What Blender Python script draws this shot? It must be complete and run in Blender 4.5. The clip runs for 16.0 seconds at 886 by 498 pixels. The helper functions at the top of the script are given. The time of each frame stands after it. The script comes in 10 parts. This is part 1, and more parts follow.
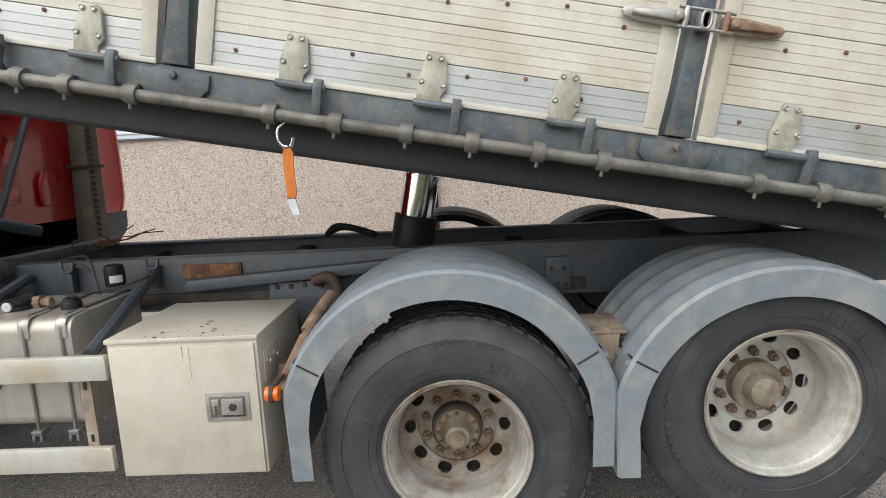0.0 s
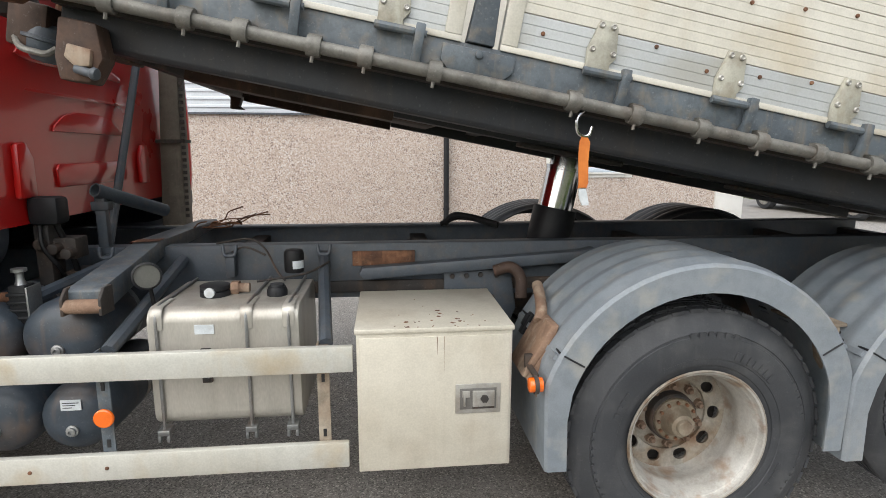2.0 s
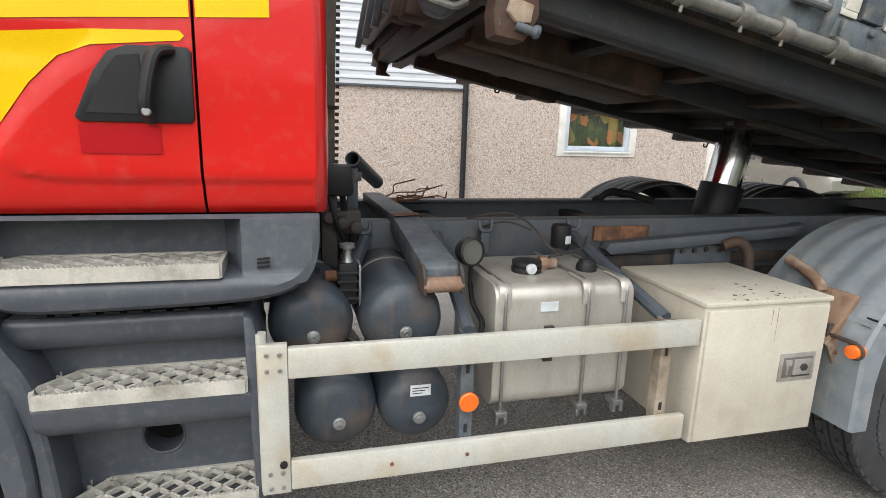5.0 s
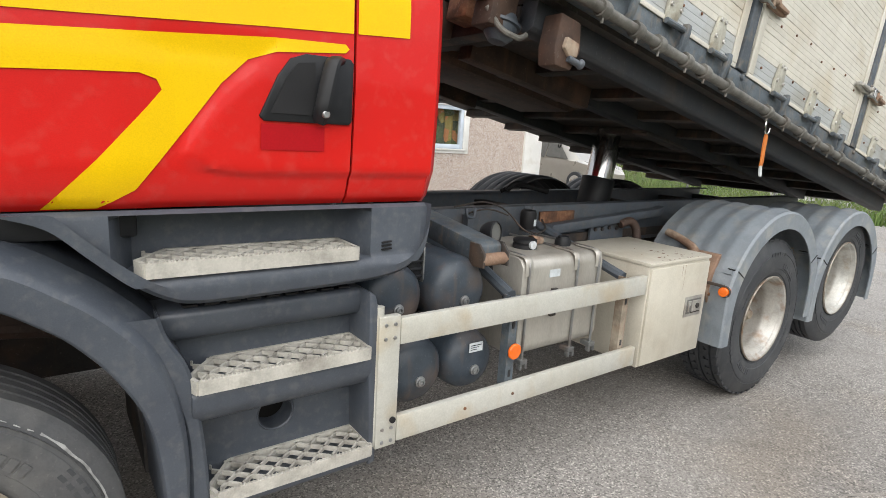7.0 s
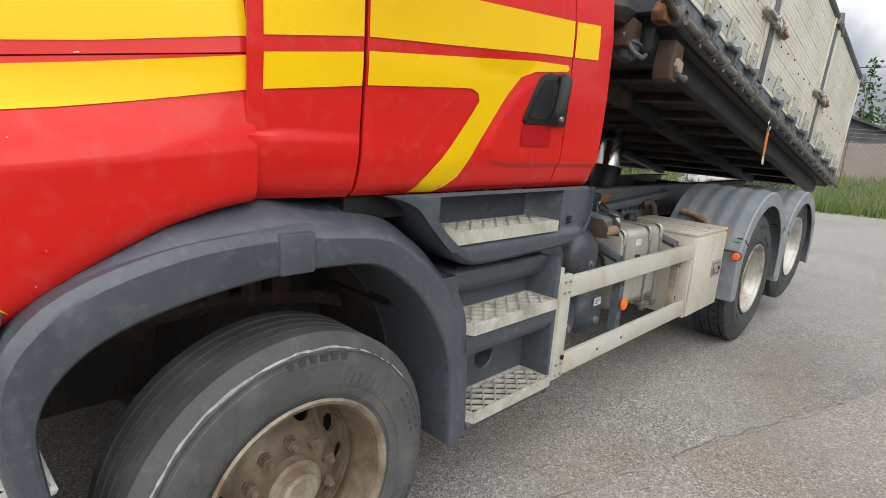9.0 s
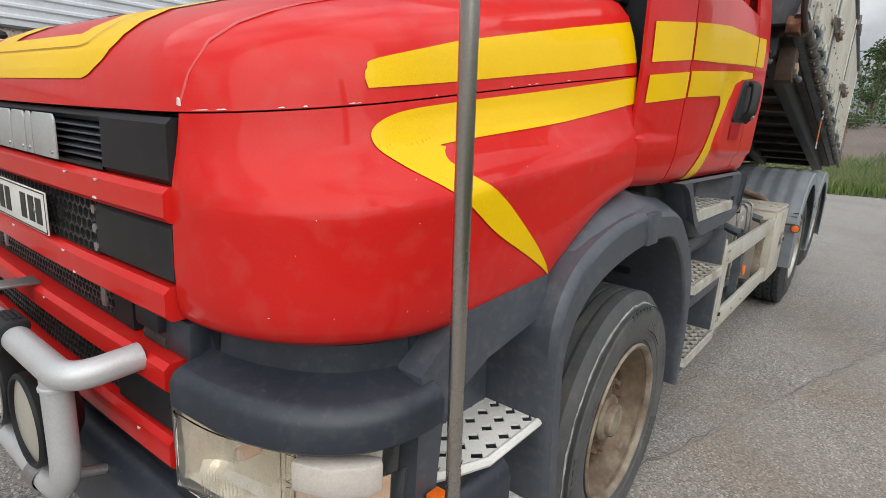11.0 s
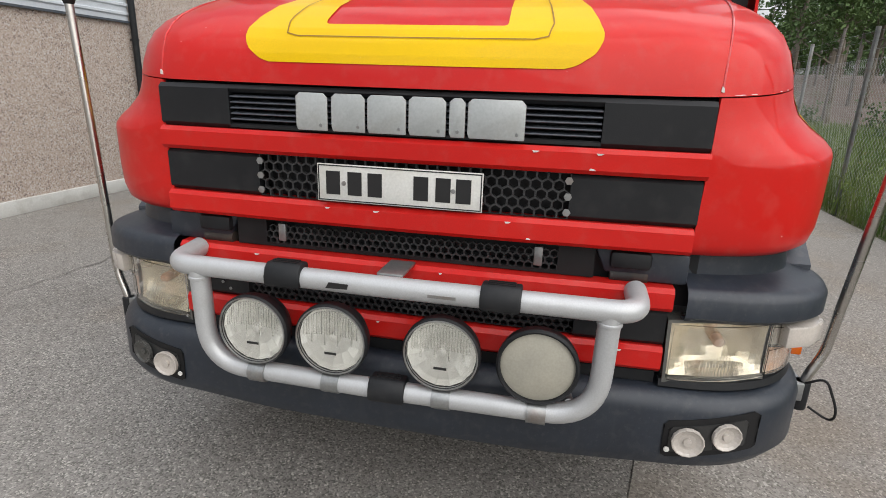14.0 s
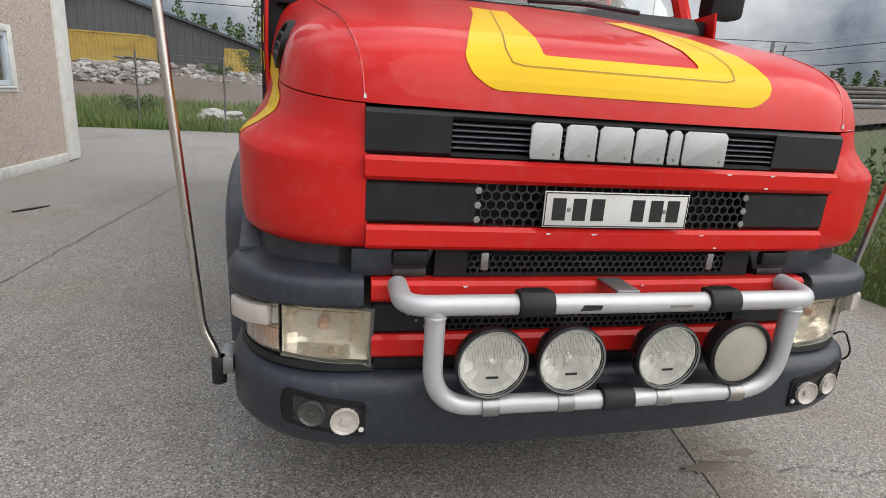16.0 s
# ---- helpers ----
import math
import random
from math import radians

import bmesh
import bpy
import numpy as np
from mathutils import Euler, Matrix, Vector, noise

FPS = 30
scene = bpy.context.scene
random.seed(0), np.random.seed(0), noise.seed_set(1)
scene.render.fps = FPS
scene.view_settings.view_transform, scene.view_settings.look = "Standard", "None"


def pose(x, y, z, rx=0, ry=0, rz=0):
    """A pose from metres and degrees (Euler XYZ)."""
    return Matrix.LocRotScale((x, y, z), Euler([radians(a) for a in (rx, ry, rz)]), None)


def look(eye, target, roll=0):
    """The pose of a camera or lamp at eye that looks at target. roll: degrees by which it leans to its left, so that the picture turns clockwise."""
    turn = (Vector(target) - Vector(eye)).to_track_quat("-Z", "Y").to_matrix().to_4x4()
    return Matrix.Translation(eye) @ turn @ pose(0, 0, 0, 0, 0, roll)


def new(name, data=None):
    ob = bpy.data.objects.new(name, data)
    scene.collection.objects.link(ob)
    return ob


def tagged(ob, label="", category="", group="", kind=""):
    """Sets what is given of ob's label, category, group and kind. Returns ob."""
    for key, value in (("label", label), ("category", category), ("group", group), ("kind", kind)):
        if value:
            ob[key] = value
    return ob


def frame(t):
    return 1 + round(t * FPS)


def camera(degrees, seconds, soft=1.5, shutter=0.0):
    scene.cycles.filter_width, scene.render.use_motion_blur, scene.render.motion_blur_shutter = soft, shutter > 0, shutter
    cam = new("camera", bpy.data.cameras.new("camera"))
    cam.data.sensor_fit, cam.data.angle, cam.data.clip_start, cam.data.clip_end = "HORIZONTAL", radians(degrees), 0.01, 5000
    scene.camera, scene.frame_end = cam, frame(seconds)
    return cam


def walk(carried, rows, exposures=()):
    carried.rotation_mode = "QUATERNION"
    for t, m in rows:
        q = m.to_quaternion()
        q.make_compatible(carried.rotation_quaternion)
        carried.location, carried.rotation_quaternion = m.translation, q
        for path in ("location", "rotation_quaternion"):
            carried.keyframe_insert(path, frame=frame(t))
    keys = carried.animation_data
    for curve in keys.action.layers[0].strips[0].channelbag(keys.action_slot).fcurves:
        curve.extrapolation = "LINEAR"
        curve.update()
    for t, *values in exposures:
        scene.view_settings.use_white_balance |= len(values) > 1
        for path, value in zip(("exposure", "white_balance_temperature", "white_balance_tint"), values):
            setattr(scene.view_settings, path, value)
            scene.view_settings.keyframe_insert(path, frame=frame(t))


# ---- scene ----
cam = camera(77.7, 16.0, soft=0.9)
PATH = [
    (0, (4.562, -1.964, 1.607), (4.514, 0.01, 1.294), -2.7),
    (0.5, (4.266, -1.983, 1.63), (4.302, -0.012, 1.294), -2.2),
    (1, (3.957, -2.015, 1.636), (4.058, -0.045, 1.307), -1.3),
    (1.5, (3.654, -1.967, 1.631), (3.803, -0.003, 1.287), -0.7),
    (2, (3.34, -1.899, 1.631), (3.547, 0.059, 1.28), 0.1),
    (2.5, (3.082, -1.856, 1.609), (3.315, 0.098, 1.251), 0.1),
    (3, (2.829, -1.791, 1.616), (3.122, 0.151, 1.239), 0.5),
    (3.5, (2.616, -1.662, 1.587), (2.976, 0.268, 1.207), 0.9),
    (4, (2.399, -1.541, 1.59), (2.817, 0.375, 1.198), 1.2),
    (4.5, (2.114, -1.551, 1.59), (2.571, 0.352, 1.182), 1.3),
    (5, (1.813, -1.577, 1.587), (2.323, 0.309, 1.16), 1.8),
    (5.2, (1.708, -1.57, 1.582), (2.245, 0.307, 1.149), 2.0),
    (7.5, (0.58, -1.484, 1.576), (1.897, -0.034, 1.174), 3.6),
    (8, (0.352, -1.356, 1.571), (1.748, 0.018, 1.167), 3.5),
    (8.5, (0.001, -1.288, 1.55), (1.412, 0.065, 1.129), 3.9),
    (10.8, (-1.338, -0.64, 1.54), (0.155, 0.603, 1.066), 3.4),
    (11, (-1.444, -0.57, 1.525), (0.087, 0.63, 1.06), 3.4),
    (11.5, (-1.688, -0.337, 1.533), (-0.081, 0.75, 1.049), 3.0),
    (12, (-1.952, -0.162, 1.523), (-0.275, 0.815, 1.04), 2.9),
    (12.5, (-2.216, 0.016, 1.512), (-0.477, 0.871, 1.016), 2.6),
    (13, (-2.325, 0.245, 1.483), (-0.534, 0.967, 0.963), 2.1),
    (13.5, (-2.375, 0.505, 1.515), (-0.543, 1.085, 0.962), 1.9),
    (14, (-2.466, 0.81, 1.516), (-0.592, 1.208, 0.942), 1.9),
    (14.5, (-2.567, 1.12, 1.531), (-0.656, 1.312, 0.97), 2.4),
    (15, (-2.551, 1.465, 1.5), (-0.633, 1.435, 0.933), 3.0),
    (15.5, (-2.507, 1.778, 1.507), (-0.599, 1.534, 0.961), 3.5),
    (16, (-2.497, 2.135, 1.53), (-0.617, 1.7, 1.003), 3.8),
]
walk(cam, [(t, look(eye, target, roll)) for t, eye, target, roll in PATH],
     [(0.0, 1.42), (2.0, 1.52), (3.5, 1.65), (5.0, 1.62), (8.5, 1.38), (11.0, 0.96), (13.0, 0.96), (16.0, 1.02)])

# ---- world, sun, exposure ----
world = bpy.data.worlds.new("overcast_sky")
scene.world = world
world.use_nodes = True
wn, wl = world.node_tree.nodes, world.node_tree.links
for n in list(wn):
    wn.remove(n)
w_out = wn.new("ShaderNodeOutputWorld")
w_bg = wn.new("ShaderNodeBackground")
w_sky = wn.new("ShaderNodeTexSky")
w_sky.sky_type, w_sky.sun_disc = "NISHITA", False
SUN_EL, SUN_AZ = 42.0, 220.0
w_sky.sun_elevation, w_sky.sun_rotation = radians(SUN_EL), radians(SUN_AZ)
w_sky.dust_density = 3.0
w_bg_sky = wn.new("ShaderNodeBackground")
w_bg_sky.inputs["Strength"].default_value = 0.05
w_noise = wn.new("ShaderNodeTexNoise")
w_noise.inputs["Scale"].default_value = 2.6
w_noise.inputs["Detail"].default_value = 7.0
w_noise.inputs["Roughness"].default_value = 0.55
w_ramp = wn.new("ShaderNodeValToRGB")
w_ramp.color_ramp.elements[0].position, w_ramp.color_ramp.elements[0].color = 0.40, (0.17, 0.20, 0.255, 1)
w_ramp.color_ramp.elements[1].position, w_ramp.color_ramp.elements[1].color = 0.64, (1.0, 1.0, 1.0, 1)
w_bg.inputs["Strength"].default_value = 1.25
w_mix = wn.new("ShaderNodeMixShader")
w_mix.inputs["Fac"].default_value = 0.85
wl.new(w_noise.outputs["Fac"], w_ramp.inputs["Fac"])
w_co = wn.new("ShaderNodeTexCoord")
w_sep = wn.new("ShaderNodeSeparateXYZ")
wl.new(w_co.outputs["Generated"], w_sep.inputs["Vector"])
w_up = wn.new("ShaderNodeMapRange")
w_up.inputs["From Min"].default_value, w_up.inputs["From Max"].default_value = 0.0, 0.8
w_up.inputs["To Min"].default_value, w_up.inputs["To Max"].default_value = 0.24, 1.10
wl.new(w_sep.outputs["Z"], w_up.inputs["Value"])
w_mul = wn.new("ShaderNodeMix")
w_mul.data_type, w_mul.blend_type = "RGBA", "MULTIPLY"
w_mul.inputs[0].default_value = 1.0
wl.new(w_ramp.outputs["Color"], w_mul.inputs[6])
wl.new(w_up.outputs["Result"], w_mul.inputs[7])
wl.new(w_mul.outputs[2], w_bg.inputs["Color"])
wl.new(w_sky.outputs["Color"], w_bg_sky.inputs["Color"])
wl.new(w_bg_sky.outputs["Background"], w_mix.inputs[1])
wl.new(w_bg.outputs["Background"], w_mix.inputs[2])
wl.new(w_mix.outputs["Shader"], w_out.inputs["Surface"])

sun = new("sun", bpy.data.lights.new("sun", "SUN"))
sun.data.energy, sun.data.angle, sun.data.color = 1.15, radians(85), (1.0, 0.96, 0.9)
az, el = radians(SUN_AZ), radians(SUN_EL)
sun_dir = Vector((math.sin(az) * math.cos(el), math.cos(az) * math.cos(el), math.sin(el)))
sun.matrix_world = look((0, 0, 0), -sun_dir)
scene.view_settings.exposure = 1.15


# ---- materials ----
def mat(name, col, rough=0.5, metal=0.0, col2=None, scale=4.0, fine=90.0, bump=0.15, coat=0.0,
        dirt=None, dirt_amt=0.3, dirt_scale=5.0, rand=0.0, rvar=0.12, spec=0.5, stretch=(1, 1, 1), bdist=0.002, wear=0.0):
    """A painted, metal, rubber or stone surface: base colour varied at two scales, patches of dirt, fine relief."""
    m = bpy.data.materials.new(name)
    m.use_nodes = True
    n, l = m.node_tree.nodes, m.node_tree.links
    b = n["Principled BSDF"]
    geo = n.new("ShaderNodeNewGeometry")
    mp = n.new("ShaderNodeMapping")
    mp.inputs["Scale"].default_value = stretch
    l.new(geo.outputs["Position"], mp.inputs["Vector"])

    def tex(s, detail=4.0):
        t = n.new("ShaderNodeTexNoise")
        t.inputs["Scale"].default_value, t.inputs["Detail"].default_value = s, detail
        l.new(mp.outputs["Vector"], t.inputs["Vector"])
        return t

    def rgb(c):
        return (*c, 1.0)

    def mix(fac, a, c, mode="MIX"):
        x = n.new("ShaderNodeMix")
        x.data_type, x.blend_type = "RGBA", mode
        for sock, v in ((x.inputs[0], fac), (x.inputs[6], a), (x.inputs[7], c)):
            if hasattr(v, "links") or hasattr(v, "is_linked"):
                l.new(v, sock)
            else:
                sock.default_value = v
        return x.outputs[2]

    def ramp(v, lo, hi):
        r = n.new("ShaderNodeMapRange")
        r.inputs["From Min"].default_value, r.inputs["From Max"].default_value = lo, hi
        l.new(v, r.inputs["Value"])
        return r.outputs["Result"]

    big, small = tex(scale), tex(fine, 3.0)
    c2 = col2 or tuple(0.82 * x for x in col)
    c = mix(ramp(big.outputs["Fac"], 0.35, 0.65), rgb(col), rgb(c2))
    c = mix(ramp(small.outputs["Fac"], 0.3, 0.7), c, mix(0.12, c, rgb((0.0, 0.0, 0.0))))
    if dirt:
        d = tex(dirt_scale, 8.0)
        f = n.new("ShaderNodeMath")
        f.operation = "MULTIPLY"
        l.new(ramp(d.outputs["Fac"], 0.52, 0.70), f.inputs[0])
        f.inputs[1].default_value = dirt_amt
        c = mix(f.outputs[0], c, rgb(dirt))
    if rand:
        info = n.new("ShaderNodeObjectInfo")
        f = n.new("ShaderNodeMath")
        f.operation = "MULTIPLY"
        l.new(info.outputs["Random"], f.inputs[0])
        f.inputs[1].default_value = rand
        c = mix(f.outputs[0], c, rgb(tuple(0.5 * x for x in col)))
    if wear:
        def amount(v, lo, hi, k):
            f = n.new("ShaderNodeMath")
            f.operation = "MULTIPLY"
            l.new(ramp(v, lo, hi), f.inputs[0])
            f.inputs[1].default_value = k
            return f.outputs[0]
        blotch, fleck = tex(13.0, 12.0), tex(85.0, 3.0)
        blotch.inputs["Roughness"].default_value = 0.72
        mp2 = n.new("ShaderNodeMapping")
        mp2.inputs["Scale"].default_value = (1.0, 1.0, 0.10)
        l.new(geo.outputs["Position"], mp2.inputs["Vector"])
        drip = tex(26.0, 6.0)
        l.new(mp2.outputs["Vector"], drip.inputs["Vector"])
        c = mix(amount(blotch.outputs["Fac"], 0.45, 0.62, wear), c, mix(0.55, c, rgb((0.0, 0.0, 0.0))))
        c = mix(amount(drip.outputs["Fac"], 0.57, 0.72, wear * 0.7), c, rgb(dirt or (0.12, 0.10, 0.08)))
        c = mix(amount(fleck.outputs["Fac"], 0.64, 0.70, wear * 0.3), c, mix(0.3, c, rgb((0.8, 0.78, 0.72))))
    l.new(c, b.inputs["Base Color"])
    rr = n.new("ShaderNodeMapRange")
    rr.inputs["To Min"].default_value, rr.inputs["To Max"].default_value = max(0.02, rough - rvar), min(1.0, rough + rvar)
    l.new(big.outputs["Fac"], rr.inputs["Value"])
    l.new(rr.outputs["Result"], b.inputs["Roughness"])
    b.inputs["Metallic"].default_value = metal
    b.inputs["Coat Weight"].default_value = coat
    b.inputs["Coat Roughness"].default_value = 0.06
    b.inputs["Specular IOR Level"].default_value = spec
    if bump:
        bp = n.new("ShaderNodeBump")
        bp.inputs["Strength"].default_value, bp.inputs["Distance"].default_value = bump, bdist
        l.new(small.outputs["Fac"], bp.inputs["Height"])
        l.new(bp.outputs["Normal"], b.inputs["Normal"])
    return m


def stones(name, cols, scale, rough=0.85, bump=0.6, bdist=0.004, wash=None, broad=()):
    """Small stones of several colours, packed: asphalt, pebble-dash."""
    m = bpy.data.materials.new(name)
    m.use_nodes = True
    n, l = m.node_tree.nodes, m.node_tree.links
    b = n["Principled BSDF"]
    geo = n.new("ShaderNodeNewGeometry")
    v = n.new("ShaderNodeTexVoronoi")
    v.inputs["Scale"].default_value = scale
    l.new(geo.outputs["Position"], v.inputs["Vector"])
    sep = n.new("ShaderNodeSeparateColor")
    l.new(v.outputs["Color"], sep.inputs["Color"])
    r = n.new("ShaderNodeValToRGB")
    r.color_ramp.interpolation = "CONSTANT"
    els = r.color_ramp.elements
    for i, (p, c) in enumerate(cols):
        e = els[i] if i < 2 else els.new(p)
        e.position, e.color = p, (*c, 1)
    l.new(sep.outputs["Red"], r.inputs["Fac"])
    big = n.new("ShaderNodeTexNoise")
    big.inputs["Scale"].default_value, big.inputs["Detail"].default_value = 0.9, 9.0
    l.new(geo.outputs["Position"], big.inputs["Vector"])
    mr = n.new("ShaderNodeMapRange")
    mr.inputs["From Min"].default_value, mr.inputs["From Max"].default_value = 0.35, 0.65
    mr.inputs["To Min"].default_value, mr.inputs["To Max"].default_value = 0.0, 0.35
    l.new(big.outputs["Fac"], mr.inputs["Value"])
    mx = n.new("ShaderNodeMix")
    mx.data_type = "RGBA"
    l.new(mr.outputs["Result"], mx.inputs[0])
    l.new(r.outputs["Color"], mx.inputs[6])
    mx.inputs[7].default_value = (*(wash or cols[0][1]), 1)
    last = mx.outputs[2]
    for size, tone, lo, hi, amount in broad:
        bn = n.new("ShaderNodeTexNoise")
        bn.inputs["Scale"].default_value, bn.inputs["Detail"].default_value = size, 6.0
        l.new(geo.outputs["Position"], bn.inputs["Vector"])
        br = n.new("ShaderNodeMapRange")
        br.inputs["From Min"].default_value, br.inputs["From Max"].default_value = lo, hi
        br.inputs["To Max"].default_value = amount
        l.new(bn.outputs["Fac"], br.inputs["Value"])
        bx = n.new("ShaderNodeMix")
        bx.data_type, bx.blend_type = "RGBA", "MULTIPLY"
        l.new(br.outputs["Result"], bx.inputs[0])
        l.new(last, bx.inputs[6])
        bx.inputs[7].default_value = (*tone, 1)
        last = bx.outputs[2]
    l.new(last, b.inputs["Base Color"])
    b.inputs["Roughness"].default_value = rough
    bp = n.new("ShaderNodeBump")
    bp.inputs["Strength"].default_value, bp.inputs["Distance"].default_value = bump, bdist
    bp.invert = True
    l.new(v.outputs["Distance"], bp.inputs["Height"])
    l.new(bp.outputs["Normal"], b.inputs["Normal"])
    return m


def glass(name, col=(1, 1, 1), rough=0.02):
    m = bpy.data.materials.new(name)
    m.use_nodes = True
    b = m.node_tree.nodes["Principled BSDF"]
    b.inputs["Base Color"].default_value = (*col, 1)
    b.inputs["Roughness"].default_value = rough
    b.inputs["Transmission Weight"].default_value = 1.0
    b.inputs["IOR"].default_value = 1.45
    return m


M_RED = mat("red_paint", (0.62, 0.018, 0.014), 0.42, 0, (0.55, 0.014, 0.012), 1.5, 400, 0.015, 0.36, spec=0.1, dirt=(0.5, 0.10, 0.08), dirt_amt=0.18, dirt_scale=22)
M_DARKRED = mat("red_paint_back_wall", (0.58, 0.015, 0.013), 0.3, 0, (0.5, 0.012, 0.011), 2, 300, 0.02, 0.6, dirt=(0.30, 0.03, 0.03), dirt_amt=0.2)
M_YELLOW = mat("yellow_decal", (0.82, 0.52, 0.002), 0.42, 0, (0.77, 0.485, 0.002), 2, 300, 0.015, 0.15, spec=0.12)
M_PINLINE = mat("olive_pinstripe", (0.30, 0.13, 0.01), 0.45, 0, (0.25, 0.11, 0.01), 5, 200, 0.0)
M_OLDRED = mat("dull_deep_red", (0.42, 0.006, 0.012), 0.5, 0, (0.38, 0.006, 0.010), 4, 200, 0.02, spec=0.15)
M_PLASTIC = mat("grey_plastic", (0.054, 0.063, 0.080), 0.42, 0, (0.070, 0.081, 0.098), 3, 250, 0.15, dirt=(0.15, 0.15, 0.15), dirt_amt=0.3, dirt_scale=32, wear=0.18)
M_BLACK = mat("black_plastic", (0.012, 0.013, 0.015), 0.5, 0, (0.016, 0.017, 0.019), 5, 300, 0.1, dirt=(0.06, 0.06, 0.06), dirt_amt=0.18, dirt_scale=14, spec=0.3)
M_FRAME = mat("frame_paint", (0.056, 0.072, 0.092), 0.5, 0, (0.078, 0.090, 0.104), 3, 120, 0.2, dirt=(0.13, 0.105, 0.08), dirt_amt=0.3, dirt_scale=18, wear=0.3)
M_UNDER = mat("dirty_steel", (0.028, 0.027, 0.027), 0.7, 0, (0.05, 0.04, 0.033), 4, 80, 0.4, dirt=(0.13, 0.075, 0.045), dirt_amt=0.5, wear=0.5)
M_BODYRAIL = mat("blue_grey_rail_paint", (0.105, 0.128, 0.146), 0.55, 0, (0.070, 0.086, 0.102), 4, 130, 0.25, dirt=(0.20, 0.16, 0.11), dirt_amt=0.45, dirt_scale=20, wear=0.6)
M_BROWN = mat("rusty_brown_steel", (0.07, 0.04, 0.027), 0.75, 0, (0.045, 0.03, 0.024), 4, 90, 0.35, dirt=(0.14, 0.07, 0.04), dirt_amt=0.5, wear=0.6)
M_ALU = mat("cream_painted_aluminium", (0.62, 0.60, 0.53), 0.42, 0, (0.55, 0.53, 0.46), 2.2, 150, 0.03, dirt=(0.38, 0.30, 0.18), dirt_amt=0.45, dirt_scale=3.2, rand=0.12, wear=0.16)
M_ALUGREY = mat("bare_grey_aluminium", (0.50, 0.52, 0.52), 0.42, 0.3, (0.42, 0.44, 0.44), 3, 150, 0.03, dirt=(0.3, 0.27, 0.2), dirt_amt=0.4)
M_GUARD = mat("anodised_guard_rail", (0.60, 0.60, 0.55), 0.38, 0.25, (0.54, 0.53, 0.47), 2.5, 160, 0.1, dirt=(0.42, 0.29, 0.12), dirt_amt=0.55, dirt_scale=4, wear=0.16)
M_BOX = mat("cream_toolbox_paint", (0.58, 0.55, 0.47), 0.42, 0.1, (0.52, 0.49, 0.41), 2.0, 150, 0.1, dirt=(0.26, 0.19, 0.11), dirt_amt=0.35, dirt_scale=3, wear=0.12)
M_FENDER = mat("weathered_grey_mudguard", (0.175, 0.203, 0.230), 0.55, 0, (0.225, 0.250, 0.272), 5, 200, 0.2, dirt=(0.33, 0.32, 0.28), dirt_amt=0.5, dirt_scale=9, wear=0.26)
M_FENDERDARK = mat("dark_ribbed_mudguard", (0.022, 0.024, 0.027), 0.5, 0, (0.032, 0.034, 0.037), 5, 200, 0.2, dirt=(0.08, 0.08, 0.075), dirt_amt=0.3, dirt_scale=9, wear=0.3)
M_TANK = mat("brushed_tank_aluminium", (0.50, 0.48, 0.43), 0.42, 0.45, (0.44, 0.42, 0.38), 2.5, 160, 0.1, dirt=(0.25, 0.2, 0.15), dirt_amt=0.4, stretch=(1, 1, 0.3), wear=0.2)
M_AIRTANK = mat("blue_grey_air_tank", (0.034, 0.046, 0.062), 0.45, 0, (0.046, 0.059, 0.074), 3, 150, 0.12, dirt=(0.16, 0.1, 0.06), dirt_amt=0.45, dirt_scale=5, wear=0.4)
M_STEEL = mat("galvanised_steel", (0.42, 0.43, 0.43), 0.4, 0.8, (0.33, 0.34, 0.34), 6, 140, 0.2, dirt=(0.25, 0.13, 0.07), dirt_amt=0.45, dirt_scale=9, wear=0.3)
M_CHROME = mat("chromed_cylinder", (0.68, 0.68, 0.68), 0.08, 1.0, (0.6, 0.6, 0.6), 3, 200, 0.02)
M_STAINLESS = mat("stainless_pole", (0.55, 0.53, 0.5), 0.28, 1.0, (0.48, 0.46, 0.43), 4, 200, 0.05)
M_SATIN = mat("satin_grey_tube", (0.55, 0.56, 0.57), 0.42, 0.35, (0.50, 0.51, 0.52), 4, 250, 0.1, dirt=(0.4, 0.4, 0.39), dirt_amt=0.3, dirt_scale=20)
M_RUST = mat("rust", (0.20, 0.085, 0.04), 0.85, 0, (0.10, 0.05, 0.03), 12, 160, 0.5, dirt=(0.33, 0.17, 0.09), dirt_amt=0.6, dirt_scale=16, wear=0.7)
M_PALERUST = mat("pale_rusty_bracket", (0.28, 0.18, 0.12), 0.8, 0, (0.20, 0.12, 0.08), 9, 130, 0.4, dirt=(0.42, 0.36, 0.28), dirt_amt=0.6, dirt_scale=8, wear=0.6)
M_TYRE = mat("tyre_rubber", (0.030, 0.033, 0.038), 0.58, 0, (0.044, 0.047, 0.052), 6, 140, 0.3, dirt=(0.13, 0.13, 0.125), dirt_amt=0.22, dirt_scale=9, wear=0.2)
M_TYREDUSTY = mat("dusty_front_tyre", (0.062, 0.064, 0.067), 0.68, 0, (0.090, 0.091, 0.092), 5, 140, 0.3, dirt=(0.15, 0.145, 0.135), dirt_amt=0.4, dirt_scale=8, wear=0.3)
M_RIM = mat("worn_silver_rim", (0.50, 0.49, 0.46), 0.42, 0.3, (0.42, 0.40, 0.36), 6, 120, 0.2, dirt=(0.24, 0.15, 0.09), dirt_amt=0.75, dirt_scale=11, wear=0.4)
